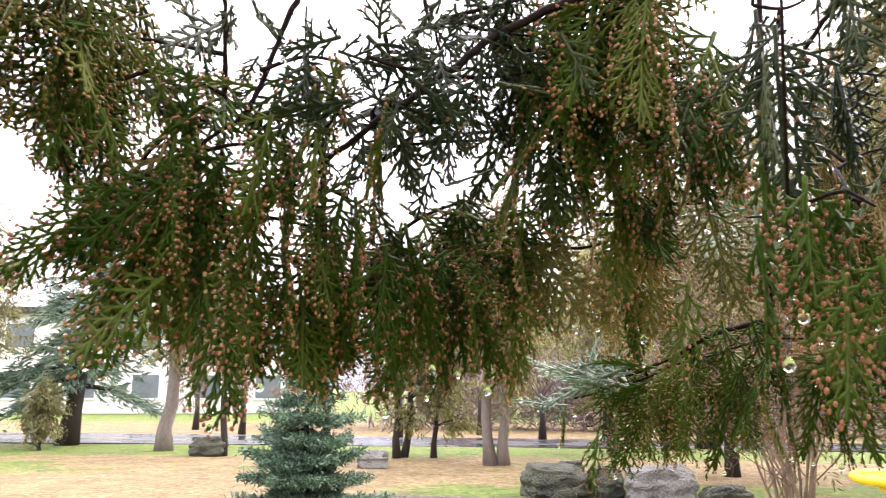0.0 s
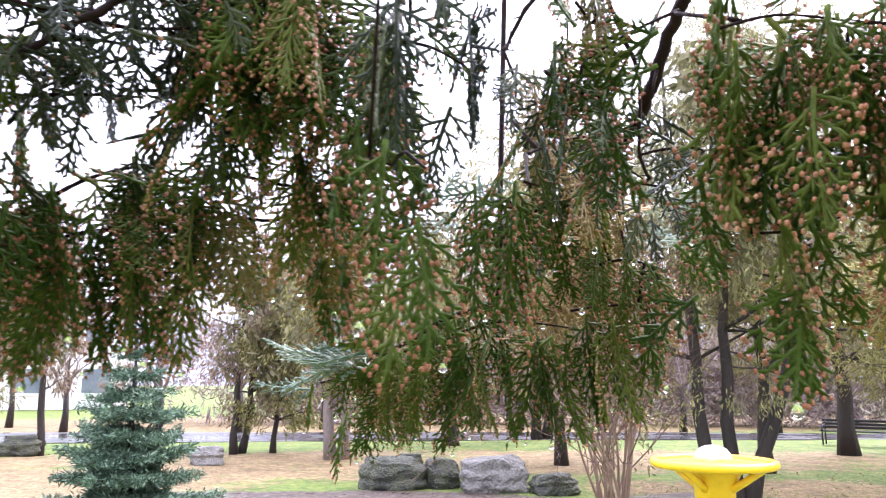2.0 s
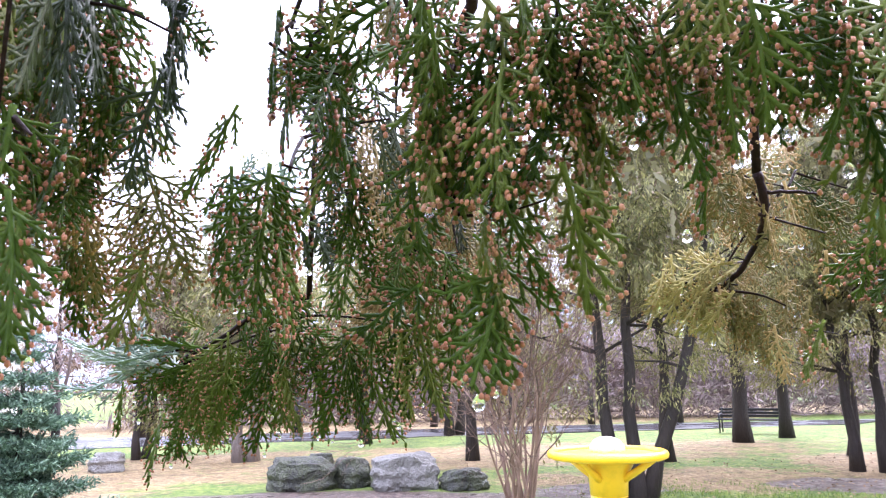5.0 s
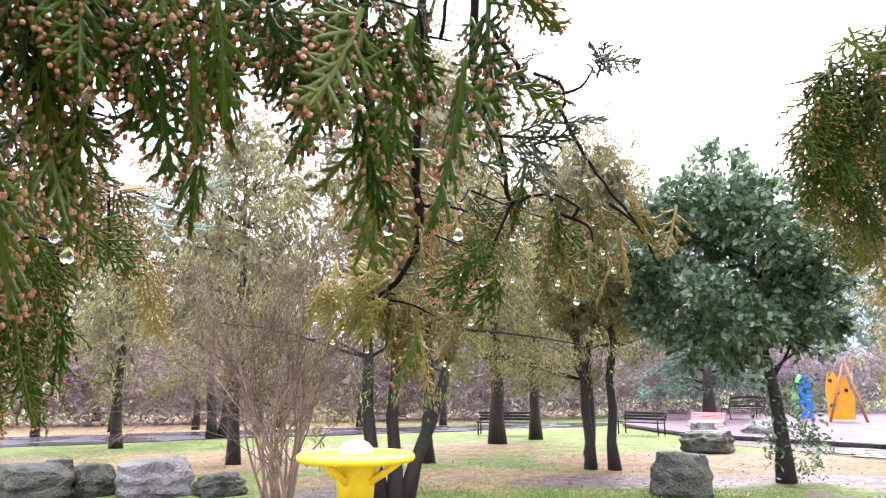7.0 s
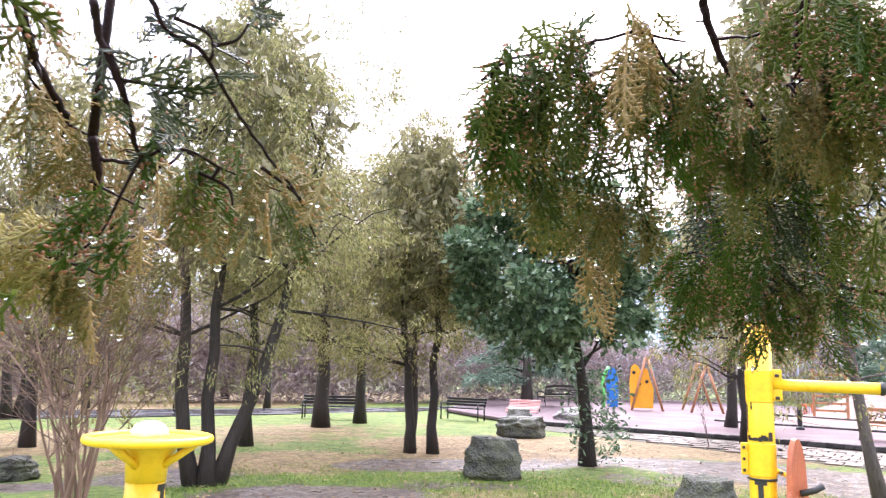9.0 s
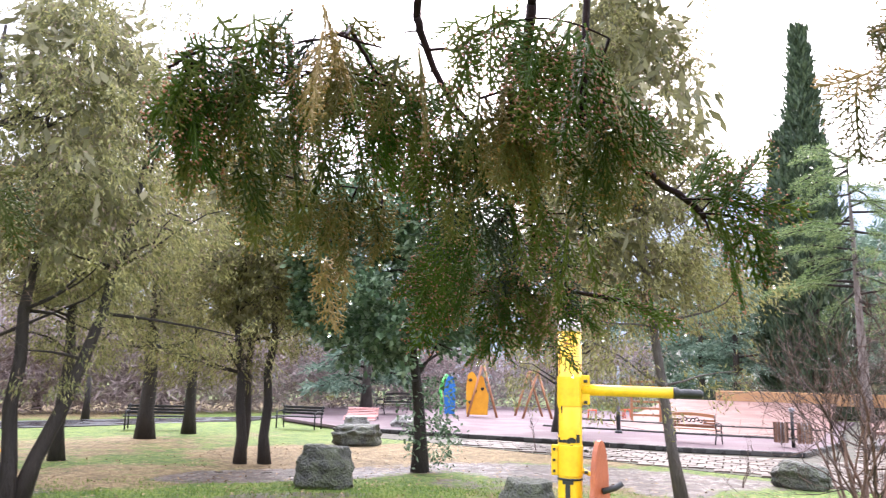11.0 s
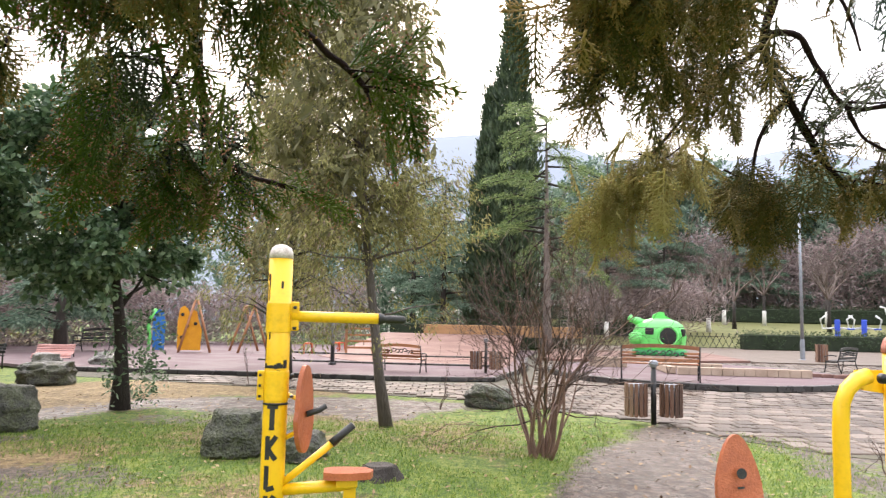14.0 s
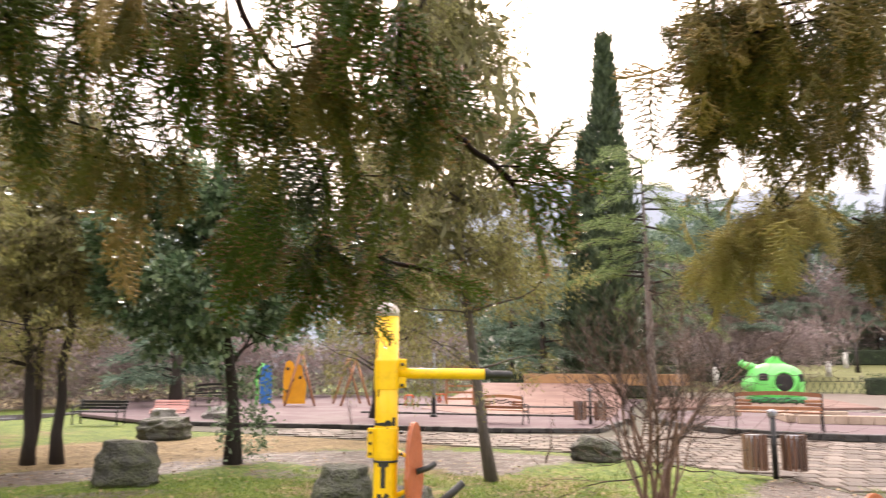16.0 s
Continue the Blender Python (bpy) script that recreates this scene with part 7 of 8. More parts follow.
def pedal_post(x, y, turn):
    t = thing("exercise_post", pose(x, y, 0, 0, 0, turn), "worn yellow steel exercise post with handlebar and red-brown boards", "exercise machine")
    r = 0.069
    part("post", Build().tube([(0, 0, -0.05), (0, 0, 0.6), (0, 0, 1.2), (0, 0, 1.83)], r, 24), M_YELLOW, t, "chipped yellow steel post", True)
    part("cap", Build().lathe([(r + 0.002, 1.825), (r * 0.98, 1.86), (r * 0.8, 1.89), (r * 0.45, 1.905), (0.004, 1.91)], 20), M_WHITECAP, t, "worn whitish domed cap", True)
    for z, h in ((1.48, 0.17), (1.09, 0.17)):
        c = part("clamp", Build().tube([(0, 0, z - h / 2), (0, 0, z - h / 2 + 0.003), (0, 0, z + h / 2 - 0.003), (0, 0, z + h / 2)], r + 0.004, 24), M_YELLOW, t, "bolted yellow clamp sleeve", True)
        for zz in (-0.06, 0.06):
            part("bolt", Build().tube([(0.082, -0.03, z + zz), (0.1, -0.036, z + zz)], 0.009, 6), M_IRON, c)
    part("scuff", Build().tube([(0, 0, 0.982), (0, 0, 0.994)], r + 0.004, 24), M_BLACK, t, "black band under the clamp", True)
    arm = part("arm", Build().tube([(0.07, 0, 1.49), (0.6, 0, 1.485)], 0.032, 14), M_YELLOW, t, "yellow handlebar arm", True)
    part("gusset", Build().box((0.09, 0, 1.49), (0.05, 0.045, 0.17), None, 0, 0.006), M_YELLOW, t, "welded flange behind the arm")
    flange = part("flange", Build().box((-0.088, -0.01, 1.09), (0.036, 0.03, 0.17), None, 0, 0.005), M_YELLOW, t, "bolted flange of the clamp")
    for zz in (1.03, 1.09, 1.15):
        part("bolt", Build().tube([(-0.09, -0.024, zz), (-0.09, -0.038, zz)], 0.009, 6), M_IRON, flange)
    rr = random.Random(9)
    for k in range(7):
        a = math.radians(-150 + k * 17 + rr.uniform(-4, 4))
        hh = rr.uniform(0.015, 0.05)
        q = Build().box((0, 0, 0), (0.003, rr.uniform(0.016, 0.03), hh), Matrix.Rotation(a, 3, 'Z'), 0, 0.001)
        part("smudge", q, M_IRON, t, "dark smudge over the clamp", at=Matrix.Translation((math.cos(a) * (r + 0.0005), math.sin(a) * (r + 0.0005), 1.19 + hh / 2)))
    for k in range(6):
        a = math.radians(-165 + rr.uniform(-12, 30))
        hh = rr.uniform(0.05, 0.16)
        z = rr.uniform(1.25, 1.75)
        q = Build().box((0, 0, 0), (0.003, rr.uniform(0.005, 0.011), hh), Matrix.Rotation(a, 3, 'Z'), 0, 0.001)
        part("paint_run", q, M_REDTWIG, t, "brown rust run", at=Matrix.Translation((math.cos(a) * (r + 0.0005), math.sin(a) * (r + 0.0005), z)))
    part("grip", Build().tube([(0.58, 0, 1.485), (0.595, 0, 1.485), (0.62, 0, 1.483), (0.64, 0, 1.483), (0.73, 0, 1.482), (0.745, 0, 1.482)], [0.034, 0.036, 0.022, 0.026, 0.024, 0.016], 12), M_BLACK,
         arm, "black rubber grip", True)
    # hanging back board on a bracket
    out = [(math.cos(a) * 0.1 * (1.0 if math.sin(a) < 0 else 0.85), math.sin(a) * (0.24 if math.sin(a) < 0 else 0.26)) for a in np.linspace(0, 2 * math.pi, 28, endpoint=False)]
    b = Build().prism(out, -0.014, 0.014)
    m = pose(0.165, -0.03, 0.95, 90, 0, 62)
    part("back_board", b, M_ORANGEPLY, t, "red-brown oval back board with small marks", at=m)
    part("bracket", Build().tube([(0.06, 0, 1.04), (0.13, -0.01, 1.01), (0.14, -0.01, 0.83), (0.06, 0, 0.79)], 0.016, 8), M_YELLOW, t, "", True)
    part("side_grip", Build().tube([(0.18, -0.04, 0.93), (0.25, -0.02, 0.95), (0.29, -0.01, 0.975)], 0.018, 8), M_BLACK, t, "black rubber grip", True)
    # seat arm and lower handle
    seat_arm = part("seat_arm", Build().tube([(0.06, 0, 0.5), (0.25, -0.02, 0.515), (0.44, -0.04, 0.53)], 0.034, 12), M_YELLOW, t, "", True)
    out = [(0.34, 0.14), (0.22, 0.15), (0.14, 0.1), (0.13, -0.1), (0.22, -0.15), (0.36, -0.15), (0.5, -0.11), (0.53, 0.0), (0.48, 0.11)]
    part("seat", Build().prism([(0.43 + (px - 0.33) * 0.72, py * 0.72 - 0.035) for px, py in out[::-1]], 0.572, 0.612), M_ORANGEPLY, t, "red-brown board seat")
    part("seat_bracket", Build().box((0.42, -0.04, 0.545), (0.12, 0.12, 0.05), None, 0, 0.008).box((0.44, -0.04, 0.48), (0.07, 0.04, 0.1), None, 0, 0.008), M_YELLOW, t)
    lever = part("lever", Build().tube([(0.05, 0, 0.53), (0.15, 0.0, 0.61), (0.34, -0.03, 0.77)], 0.021, 10), M_YELLOW, t, "angled yellow lever", True)
    part("lever_grip", Build().tube([(0.33, -0.03, 0.762), (0.36, -0.032, 0.79), (0.45, -0.045, 0.87)], [0.026, 0.023, 0.022], 10), M_BLACK, lever, "black rubber grip", True)
    letters_bar(t, 0.15, 0.975, math.radians(-100), r, 2)
    for k in range(9):
        rr = random.Random(50 + k)
        a, z = rr.uniform(3.4, 5.9), rr.uniform(1.0, 1.75)
        q = Build()
        q.box((0, 0, 0), (0.003, rr.uniform(0.006, 0.02), rr.uniform(0.02, 0.05)), Matrix.Rotation(a, 3, 'Z'))
        part("paint_chip", q, M_IRON, t, at=Matrix.Translation((math.cos(a) * (r + 0.0005), math.sin(a) * (r + 0.0005), z)))
    return t


pedal_post(4.465, 1.475, -72)


def twister(x, y, turn):
    t = thing("waist_twister", pose(x, y, 0, 0, 0, turn), "bright yellow exercise stand with round handwheel and white cap", "exercise machine")
    part("post", Build().tube([(0, 0, -0.05), (0, 0, 0.6), (0, 0, 1.1)], [0.085, 0.085, 0.085], 24), M_YELLOW, t, "yellow steel post", True)
    seg = 36
    b = Build()
    vs, fs = [], []
    for i in range(seg):
        a = 2 * math.pi * i / seg
        for k in range(8):
            q = 2 * math.pi * k / 8
            rr = 0.262 + 0.02 * math.cos(q)
            vs.append((rr * math.cos(a), rr * math.sin(a), 1.185 + 0.02 * math.sin(q)))
    for i in range(seg):
        for k in range(8):
            fs.append((i * 8 + k, i * 8 + (k + 1) % 8, ((i + 1) % seg) * 8 + (k + 1) % 8, ((i + 1) % seg) * 8 + k))
    b.add(vs, fs)
    part("wheel_rim", b, M_YELLOW, t, "", True)
    part("wheel_plate", Build().lathe([(0.02, 1.168), (0.252, 1.172), (0.258, 1.185), (0.18, 1.194), (0.02, 1.2)], 36), M_YELLOW, t, "flat yellow wheel plate", True)
    part("collar", Build().lathe([(0.087, 1.0), (0.092, 1.09), (0.12, 1.14), (0.13, 1.17)], 24), M_YELLOW, t, "", True)
    for k in range(4):
        a = math.pi / 2 * k + 0.5
        c, s = math.cos(a), math.sin(a)
        part("brace", Build().tube([(c * 0.07, s * 0.07, 1.07), (c * 0.14, s * 0.14, 1.11), (c * 0.235, s * 0.235, 1.172)], [0.02, 0.017, 0.015], 8), M_YELLOW, t, "", True)
    part("cap", Build().lathe([(0.085, 1.195), (0.08, 1.225), (0.06, 1.25), (0.03, 1.262), (0.004, 1.265)], 20), M_WHITECAP, t, "white domed cap", True)
    letters_bar(t, 0.45, 0.98, math.radians(-60), 0.086, 5)
    return t


twister(1.905, 3.3, 0)


def push_frame(x, y, turn):
    t = thing("push_machine", pose(x, y, 0, 0, 0, turn), "worn yellow exercise post with two bent side bars and red cap", "exercise machine")
    r = 0.078
    part("post", Build().tube([(0, 0, -0.05), (0, 0, 0.7), (0, 0, 1.36)], r, 24), M_YELLOW, t, "chipped yellow steel post", True)
    part("cap", Build().lathe([(r + 0.006, 1.345), (r + 0.004, 1.39), (r * 0.85, 1.43), (r * 0.5, 1.455), (0.004, 1.462)], 20), M_REDCAP, t, "worn reddish domed cap", True)
    for s in (-1, 1):
        out = [(0.05, 0.0), (0.2, 0.02), (0.27, 0.09), (0.25, 0.14), (0.05, 0.14)]
        b = Build().prism([(px * 1.0, pz) for px, pz in out] if s > 0 else [(-px, pz) for px, pz in out[::-1]], -0.012, 0.012)
        part("bracket_plate", b, M_YELLOW, t, "chipped yellow plate", at=pose(0, 0.06 if s < 0 else -0.06, 1.1, 90))
        bar = part("side_bar", Build().tube([(s * 0.22, 0, 1.21), (s * 0.3, 0, 1.185), (s * 0.37, 0, 1.13), (s * 0.415, 0, 1.04), (s * 0.425, 0, 0.9), (s * 0.425, 0, 0.45), (s * 0.4, 0, 0.2)], 0.047, 14), M_YELLOW, t,
                   "bent yellow side bar", True)
        part("bolt", Build().tube([(s * 0.2, -0.075, 1.2), (s * 0.2, -0.12, 1.2)], [0.032, 0.028], 10), M_IRON, t, "dark pivot bolt", True)
    for ang, z0, z1, w, m in ((-112, 0.86, 0.99, 0.011, M_BLACK), (-98, 0.84, 1.0, 0.012, M_BLACK), (-122, 0.62, 0.82, 0.016, M_BLACK), (-108, 0.68, 0.8, 0.01, M_BLACK), (-92, 0.55, 0.72, 0.014, M_WHITEPAINT),
                              (-80, 0.6, 0.66, 0.03, M_WHITEPAINT)):
        q = radians(ang)
        part("paint_drip", Build().box((math.cos(q) * (r + 0.0005), math.sin(q) * (r + 0.0005), (z0 + z1) / 2), (0.004, w, z1 - z0), Matrix.Rotation(q, 3, 'Z'), 0, 0.0015), m, t, "run of sprayed paint")
    return t


push_frame(5.152, -2.172, -67)


def rest_board(x, y, turn):
    t = thing("back_rest_board", pose(x, y, 0, 0, 0, turn), "red-brown rounded exercise back board on a short yellow stand", "exercise machine")
    out = [(math.sin(a) * 0.135 * (1 - 0.25 * max(0, math.cos(a))), math.cos(a) * 0.3) for a in np.linspace(0, 2 * math.pi, 30, endpoint=False)]
    part("board", Build().prism(out[::-1], -0.018, 0.018), M_ORANGEPLY, t, "red-brown rounded board with a small mark", at=pose(0, 0, 0.57, 82, 0, 0))
    part("mark", Build().lathe([(0.02, 0), (0.03, 0.001), (0.03, 0.003), (0.02, 0.003)], 14), M_BLACK, t, "small printed ring", at=pose(0, -0.038, 0.66, 82, 0, 0))
    part("mark_bar", Build().box((0, 0, 0), (0.05, 0.012, 0.002)), M_BLACK, t, "", at=pose(0.0, -0.03, 0.58, 82, 0, 20))
    part("stand", Build().tube([(0, 0.08, -0.03), (0, 0.06, 0.4), (0, 0.03, 0.6)], 0.03, 10), M_YELLOW, t, "yellow stand tube", True)
    return t


rest_board(4.8, -1.16, -77)


# ---------- benches, bins, lamps ----------
def scroll(parent, cx, z, w, h, y, r=0.006):
    for s in (-1, 1):
        for k in range(4):
            c = Vector((cx + s * w * (0.12 + 0.22 * k), y, z + h * 0.12 * math.sin(k * 2.0)))
            rr = h * (0.3 - 0.03 * k)
            b = Build().tube([c + Vector((math.cos(a) * rr * (1 - 0.05 * i), 0, math.sin(a) * rr * (1 - 0.05 * i))) for i, a in enumerate(np.linspace(0, 5.6, 10))], r, 4)
            part("iron_scroll", b, M_IRON, parent, "black iron scroll in the backrest", True)


def bench(x, y, z, turn, name_label, length=1.9, slat=None, size=1.0):
    slat = slat or M_WOOD
    t = thing("park_bench", pose(x, y, z, 0, 0, turn) @ Matrix.Scale(size, 4), name_label, "bench", "park benches")
    L = length / 2
    for s in (-1, 1):
        b = Build()
        xx = s * (L - 0.02)
        b.tube([(xx, -0.32, 0), (xx, -0.28, 0.2), (xx, -0.26, 0.4), (xx, -0.3, 0.58), (xx, -0.1, 0.62), (xx, 0.1, 0.6)], 0.02, 8)
        b.tube([(xx, 0.24, 0), (xx, 0.16, 0.25), (xx, 0.13, 0.42), (xx, 0.2, 0.65), (xx, 0.24, 0.86)], 0.02, 8)
        b.tube([(xx, -0.26, 0.4), (xx, 0.0, 0.38), (xx, 0.14, 0.4)], 0.018, 6)
        b.tube([(xx, -0.28, 0.2), (xx, 0, 0.27), (xx, 0.17, 0.22)], 0.012, 6)
        part("iron_end", b, M_IRON, t, "black cast-iron end with armrest", True)
    for k in range(5):
        part("seat_slat", Build().box((0, -0.25 + k * 0.095, 0.425), (length - 0.06, 0.078, 0.03), None, 0, 0.006), slat, t)
    for zz in (0.52, 0.82):
        yb = 0.16 + (zz - 0.42) * 0.18
        if zz > 0.7:
            n = 14
            vs, fs = [], []
            for i in range(n + 1):
                u = -1 + 2 * i / n
                rise = 0.05 * (1 - u * u)
                for dz in (-0.045, 0.045):
                    for dy in (-0.015, 0.015):
                        vs.append((u * (L - 0.03), yb + dy, zz + rise + dz))
            for i in range(n):
                o = i * 4
                fs += [(o, o + 4, o + 6, o + 2), (o + 1, o + 3, o + 7, o + 5), (o + 2, o + 6, o + 7, o + 3), (o, o + 1, o + 5, o + 4)]
            fs += [(0, 2, 3, 1), (n * 4, n * 4 + 1, n * 4 + 3, n * 4 + 2)]
            part("top_rail", Build().add(vs, fs), slat, t, "arched wooden top rail")
        else:
            part("back_rail", Build().box((0, yb, zz), (length - 0.06, 0.03, 0.08), None, 0, 0.006), slat, t)
    for s in (-1, 1):
        for zz in (0.61, 0.69):
            part("back_slat", Build().box((s * (L - 0.2), 0.19 + (zz - 0.6) * 0.18, zz), (0.36, 0.025, 0.055), None, 0, 0.005), slat, t)
    scroll(t, 0, 0.68, L * 0.72, 0.24, 0.205, 0.019)
    return t


bench(19.6, -2.85, 0.15, 84, "varnished slatted park bench with black iron scrollwork back")
bench(20.7, 3.9, 0.1, 78, "varnished slatted park bench with black iron scrollwork back on wet paving", 1.5, None, 0.85)
bench(28.3, -10.3, 0.02, 140, "dark iron park bench standing on the paving", 1.6, M_IRON)
bench(27.4, 17.3, 0.08, 165, "dark slatted bench behind the playground kerb", 1.8, M_IRON)


def lounger(x, y, z, turn):
    """A reclining park bench: a curved run of slats between two arched ends."""
    t = thing("slatted_lounger", pose(x, y, z, 0, 0, turn) @ Matrix.Diagonal((0.85, 1, 0.62, 1)), "pinkish-red slatted lounger with arched ends by the walk", "lounger")
    prof = [(-0.62, 0.16), (-0.5, 0.3), (-0.3, 0.36), (-0.05, 0.32), (0.15, 0.33), (0.33, 0.46), (0.5, 0.64), (0.66, 0.78)]
    for s in (-1, 1):
        end = [(s * 0.62, yy, zz - 0.03) for yy, zz in prof]
        b = Build().tube(end, 0.022, 6)
        b.tube([(s * 0.62, -0.5, 0.28), (s * 0.62, -0.5, 0)], 0.022, 6)
        b.tube([(s * 0.62, 0.4, 0.5), (s * 0.62, 0.5, 0)], 0.022, 6)
        part("end_frame", b, M_IRON, t, "arched dark end frame", True)
    for (y0, z0), (y1, z1) in zip(prof, prof[1:]):
        for k in (0.25, 0.75):
            a = math.degrees(math.atan2(z1 - z0, y1 - y0))
            m = pose(0, y0 + (y1 - y0) * k, z0 + (z1 - z0) * k, a, 0, 0)
            part("slat", Build().box((0, 0, 0), (1.3, 0.075, 0.03), None, 0, 0.006), M_PINKSLAT, t, at=m)
    return t


lounger(22.3, 15.5, 0.02, -62)


def slat_bin(x, y, z, turn, label):
    """Two slatted litter bins slung on one black post."""
    t = thing("litter_bin", pose(x, y, z, 0, 0, turn), label, "litter bin", "slatted litter bins")
    part("post", Build().tube([(0, 0, -0.02), (0, 0, 0.85)], 0.042, 14), M_IRON, t, "black iron post", True)
    part("post_head", Build().lathe([(0.045, 0.85), (0.05, 0.87), (0.075, 0.9), (0.07, 0.94), (0.04, 0.965), (0.005, 0.97)], 14), M_STEEL, t, "grey domed head", True)
    for s in (-1, 1):
        cx = s * 0.27
        liner = part("liner", Build().tube([(cx, 0, 0.14), (cx, 0, 0.6)], 0.12, 14), M_STEEL, t, "grey metal liner", True)
        for k in range(14):
            a = 6.283 * k / 14
            if (k in (3, 4)) and s > 0:
                continue
            part("slat", Build().box((cx + math.cos(a) * 0.165, math.sin(a) * 0.165, 0.36), (0.016, 0.055, 0.5), Matrix.Rotation(a, 3, 'Z'), 0, 0.003), M_WOODOLD, t)
        for zz in (0.17, 0.55):
            part("hoop", Build().tube([(cx + math.cos(q) * 0.152, math.sin(q) * 0.152, zz) for q in np.linspace(0, 6.283, 18)], 0.007, 4, 0, False), M_IRON, t)
        part("hanger", Build().tube([(0, 0, 0.6), (cx * 0.6, 0, 0.6)], 0.012, 6), M_IRON, t)
    return t


slat_bin(12.25, -1.7, 0.0, -82, "pair of weathered slatted litter bins on a black post")
slat_bin(21.2, 1.62, 0.1, -85, "pair of weathered slatted litter bins on wet paving")


def lone_bin(x, y, z):
    t = thing("litter_bin", pose(x, y, z), "square brown slatted litter bin by the hedge", "litter bin", "slatted litter bins")
    part("liner", Build().box((0, 0, 0.4), (0.3, 0.3, 0.7)), M_STEEL, t)
    for k in range(4):
        for j in range(4):
            a = math.pi / 2 * k
            rot = Matrix.Rotation(a, 3, 'Z')
            part("slat", Build().box(rot @ Vector((0.19, -0.165 + 0.11 * j, 0.4)), (0.02, 0.09, 0.78), rot, 0, 0.004), M_WOODOLD, t)
    return t


lone_bin(36.5, -12.4, 0.06)


def lamp_post(x, y, h, label, z=0.0, head=True):
    t = thing("street_lamp", pose(x, y, z), label, "street lamp")
    k = 1.0 if head else 0.6
    part("base", Build().lathe([(0.2 * k, 0), (0.2 * k, 0.05), (0.11 * k, 0.1), (0.11 * k, 0.9 * k), (0.1 * k, 1.0 * k), (0.08 * k, 1.05 * k)], 12), M_STEEL if head else M_IRON, t, "metal foot")
    part("pole", Build().tube([(0, 0, k), (0, 0, h * 0.6), (0, 0, h)], [0.085 * k, 0.07 * k, 0.055 * k], 12), M_STEEL, t, "grey painted pole", True)
    if head:
        part("arm", Build().tube([(0, 0, h - 0.15), (0.05, -0.2, h), (0.05, -0.55, h + 0.06)], 0.03, 8), M_STEEL, t, "", True)
        part("lamp_head", Build().box((0.05, -0.75, h + 0.05), (0.18, 0.5, 0.1), None, 0, 0.03), M_STEEL, t, "grey lamp head")
    return t


lamp_post(38.6, -12.25, 7.2, "tall grey street lamp by the plaza")
lamp_post(23.0, 6.55, 2.0, "short grey lamp standard by the bench", 0.1, False)


def play_house(x, y, z, turn):
    """A moulded fish-shaped play house with round doorway."""
    t = thing("fish_play_house", pose(x, y, z, 0, 0, turn) @ Matrix.Scale(1.5, 4), "bright green moulded plastic fish-shaped play house", "play house")
    b = Build()
    prof = [(0.55, 0.0), (0.78, 0.12), (0.84, 0.3), (0.86, 0.55), (0.84, 0.8), (0.74, 1.0), (0.56, 1.12), (0.3, 1.2), (0.03, 1.22)]
    b.lathe(prof, 28, 0, (0, 0, 0), (1.0, 0.72))
    part("body", b, M_GREENPL, t, "rounded bright green body", True)
    part("skirt", Build().lathe([(0.86, 0.0), (0.9, 0.04), (0.88, 0.16), (0.84, 0.18)], 28, 0, (0, 0, 0), (1.0, 0.76)), M_GREENDK, t, "dark green skirt", True)
    # the body is closed: dark solids stand for the shade inside its openings
    part("doorway", Build().lathe([(0.3, 0), (0.27, 0.03), (0.1, 0.035)], 24), M_DARK, t, "dark disc painted as the shade inside the round doorway", True, at=pose(0.15, -0.585, 0.62, 90))
    ring = Build().tube([(math.cos(a) * 0.31, 0, math.sin(a) * 0.31) for a in np.linspace(0, 6.283, 26)], 0.045, 8, 0, False)
    part("door_ring", ring, M_GREENPL, t, "raised green ring", True, at=pose(0.15, -0.6, 0.62))
    part("window", Build().box((-0.42, -0.52, 0.78), (0.26, 0.1, 0.22), Matrix.Rotation(-0.5, 3, 'Z'), 0, 0.03), M_DARK, t, "dark block painted as the shade in a window opening")
    part("window", Build().box((0.68, -0.37, 0.75), (0.16, 0.1, 0.24), Matrix.Rotation(0.9, 3, 'Z'), 0, 0.03), M_DARK, t, "dark block painted as the shade in a window opening")
    part("snout", Build().lathe([(0.02, -0.22), (0.2, -0.18), (0.26, 0), (0.22, 0.16), (0.05, 0.2)], 18), M_GREENPL, t, "rounded snout", True, at=pose(-0.78, -0.2, 0.55))
    part("horn", Build().tube([(-0.55, 0, 1.02), (-0.75, 0, 1.12), (-0.92, 0, 1.16), (-0.98, 0, 1.26)], [0.16, 0.13, 0.1, 0.11], 12), M_GREENPL, t, "upturned spout", True)
    out = [(-0.3, 0), (-0.25, 0.18), (-0.05, 0.28), (0.1, 0.27), (0.13, 0.16), (0.3, 0.06), (0.34, 0)]
    part("fin", Build().prism(out[::-1], -0.07, 0.07), M_GREENPL, t, "green top fin", at=pose(0.05, 0, 1.14, 90))
    for k in range(5):
        part("gill", Build().tube([(0.5 + 0.07 * k, -0.55 + 0.1 * k, 0.3), (0.55 + 0.07 * k, -0.56 + 0.1 * k, 0.6), (0.5 + 0.06 * k, -0.5 + 0.1 * k, 0.95)], 0.018, 6), M_GREENPL, t, "", True)
    return t


play_house(38.6, -5.55, 0.11, -86)


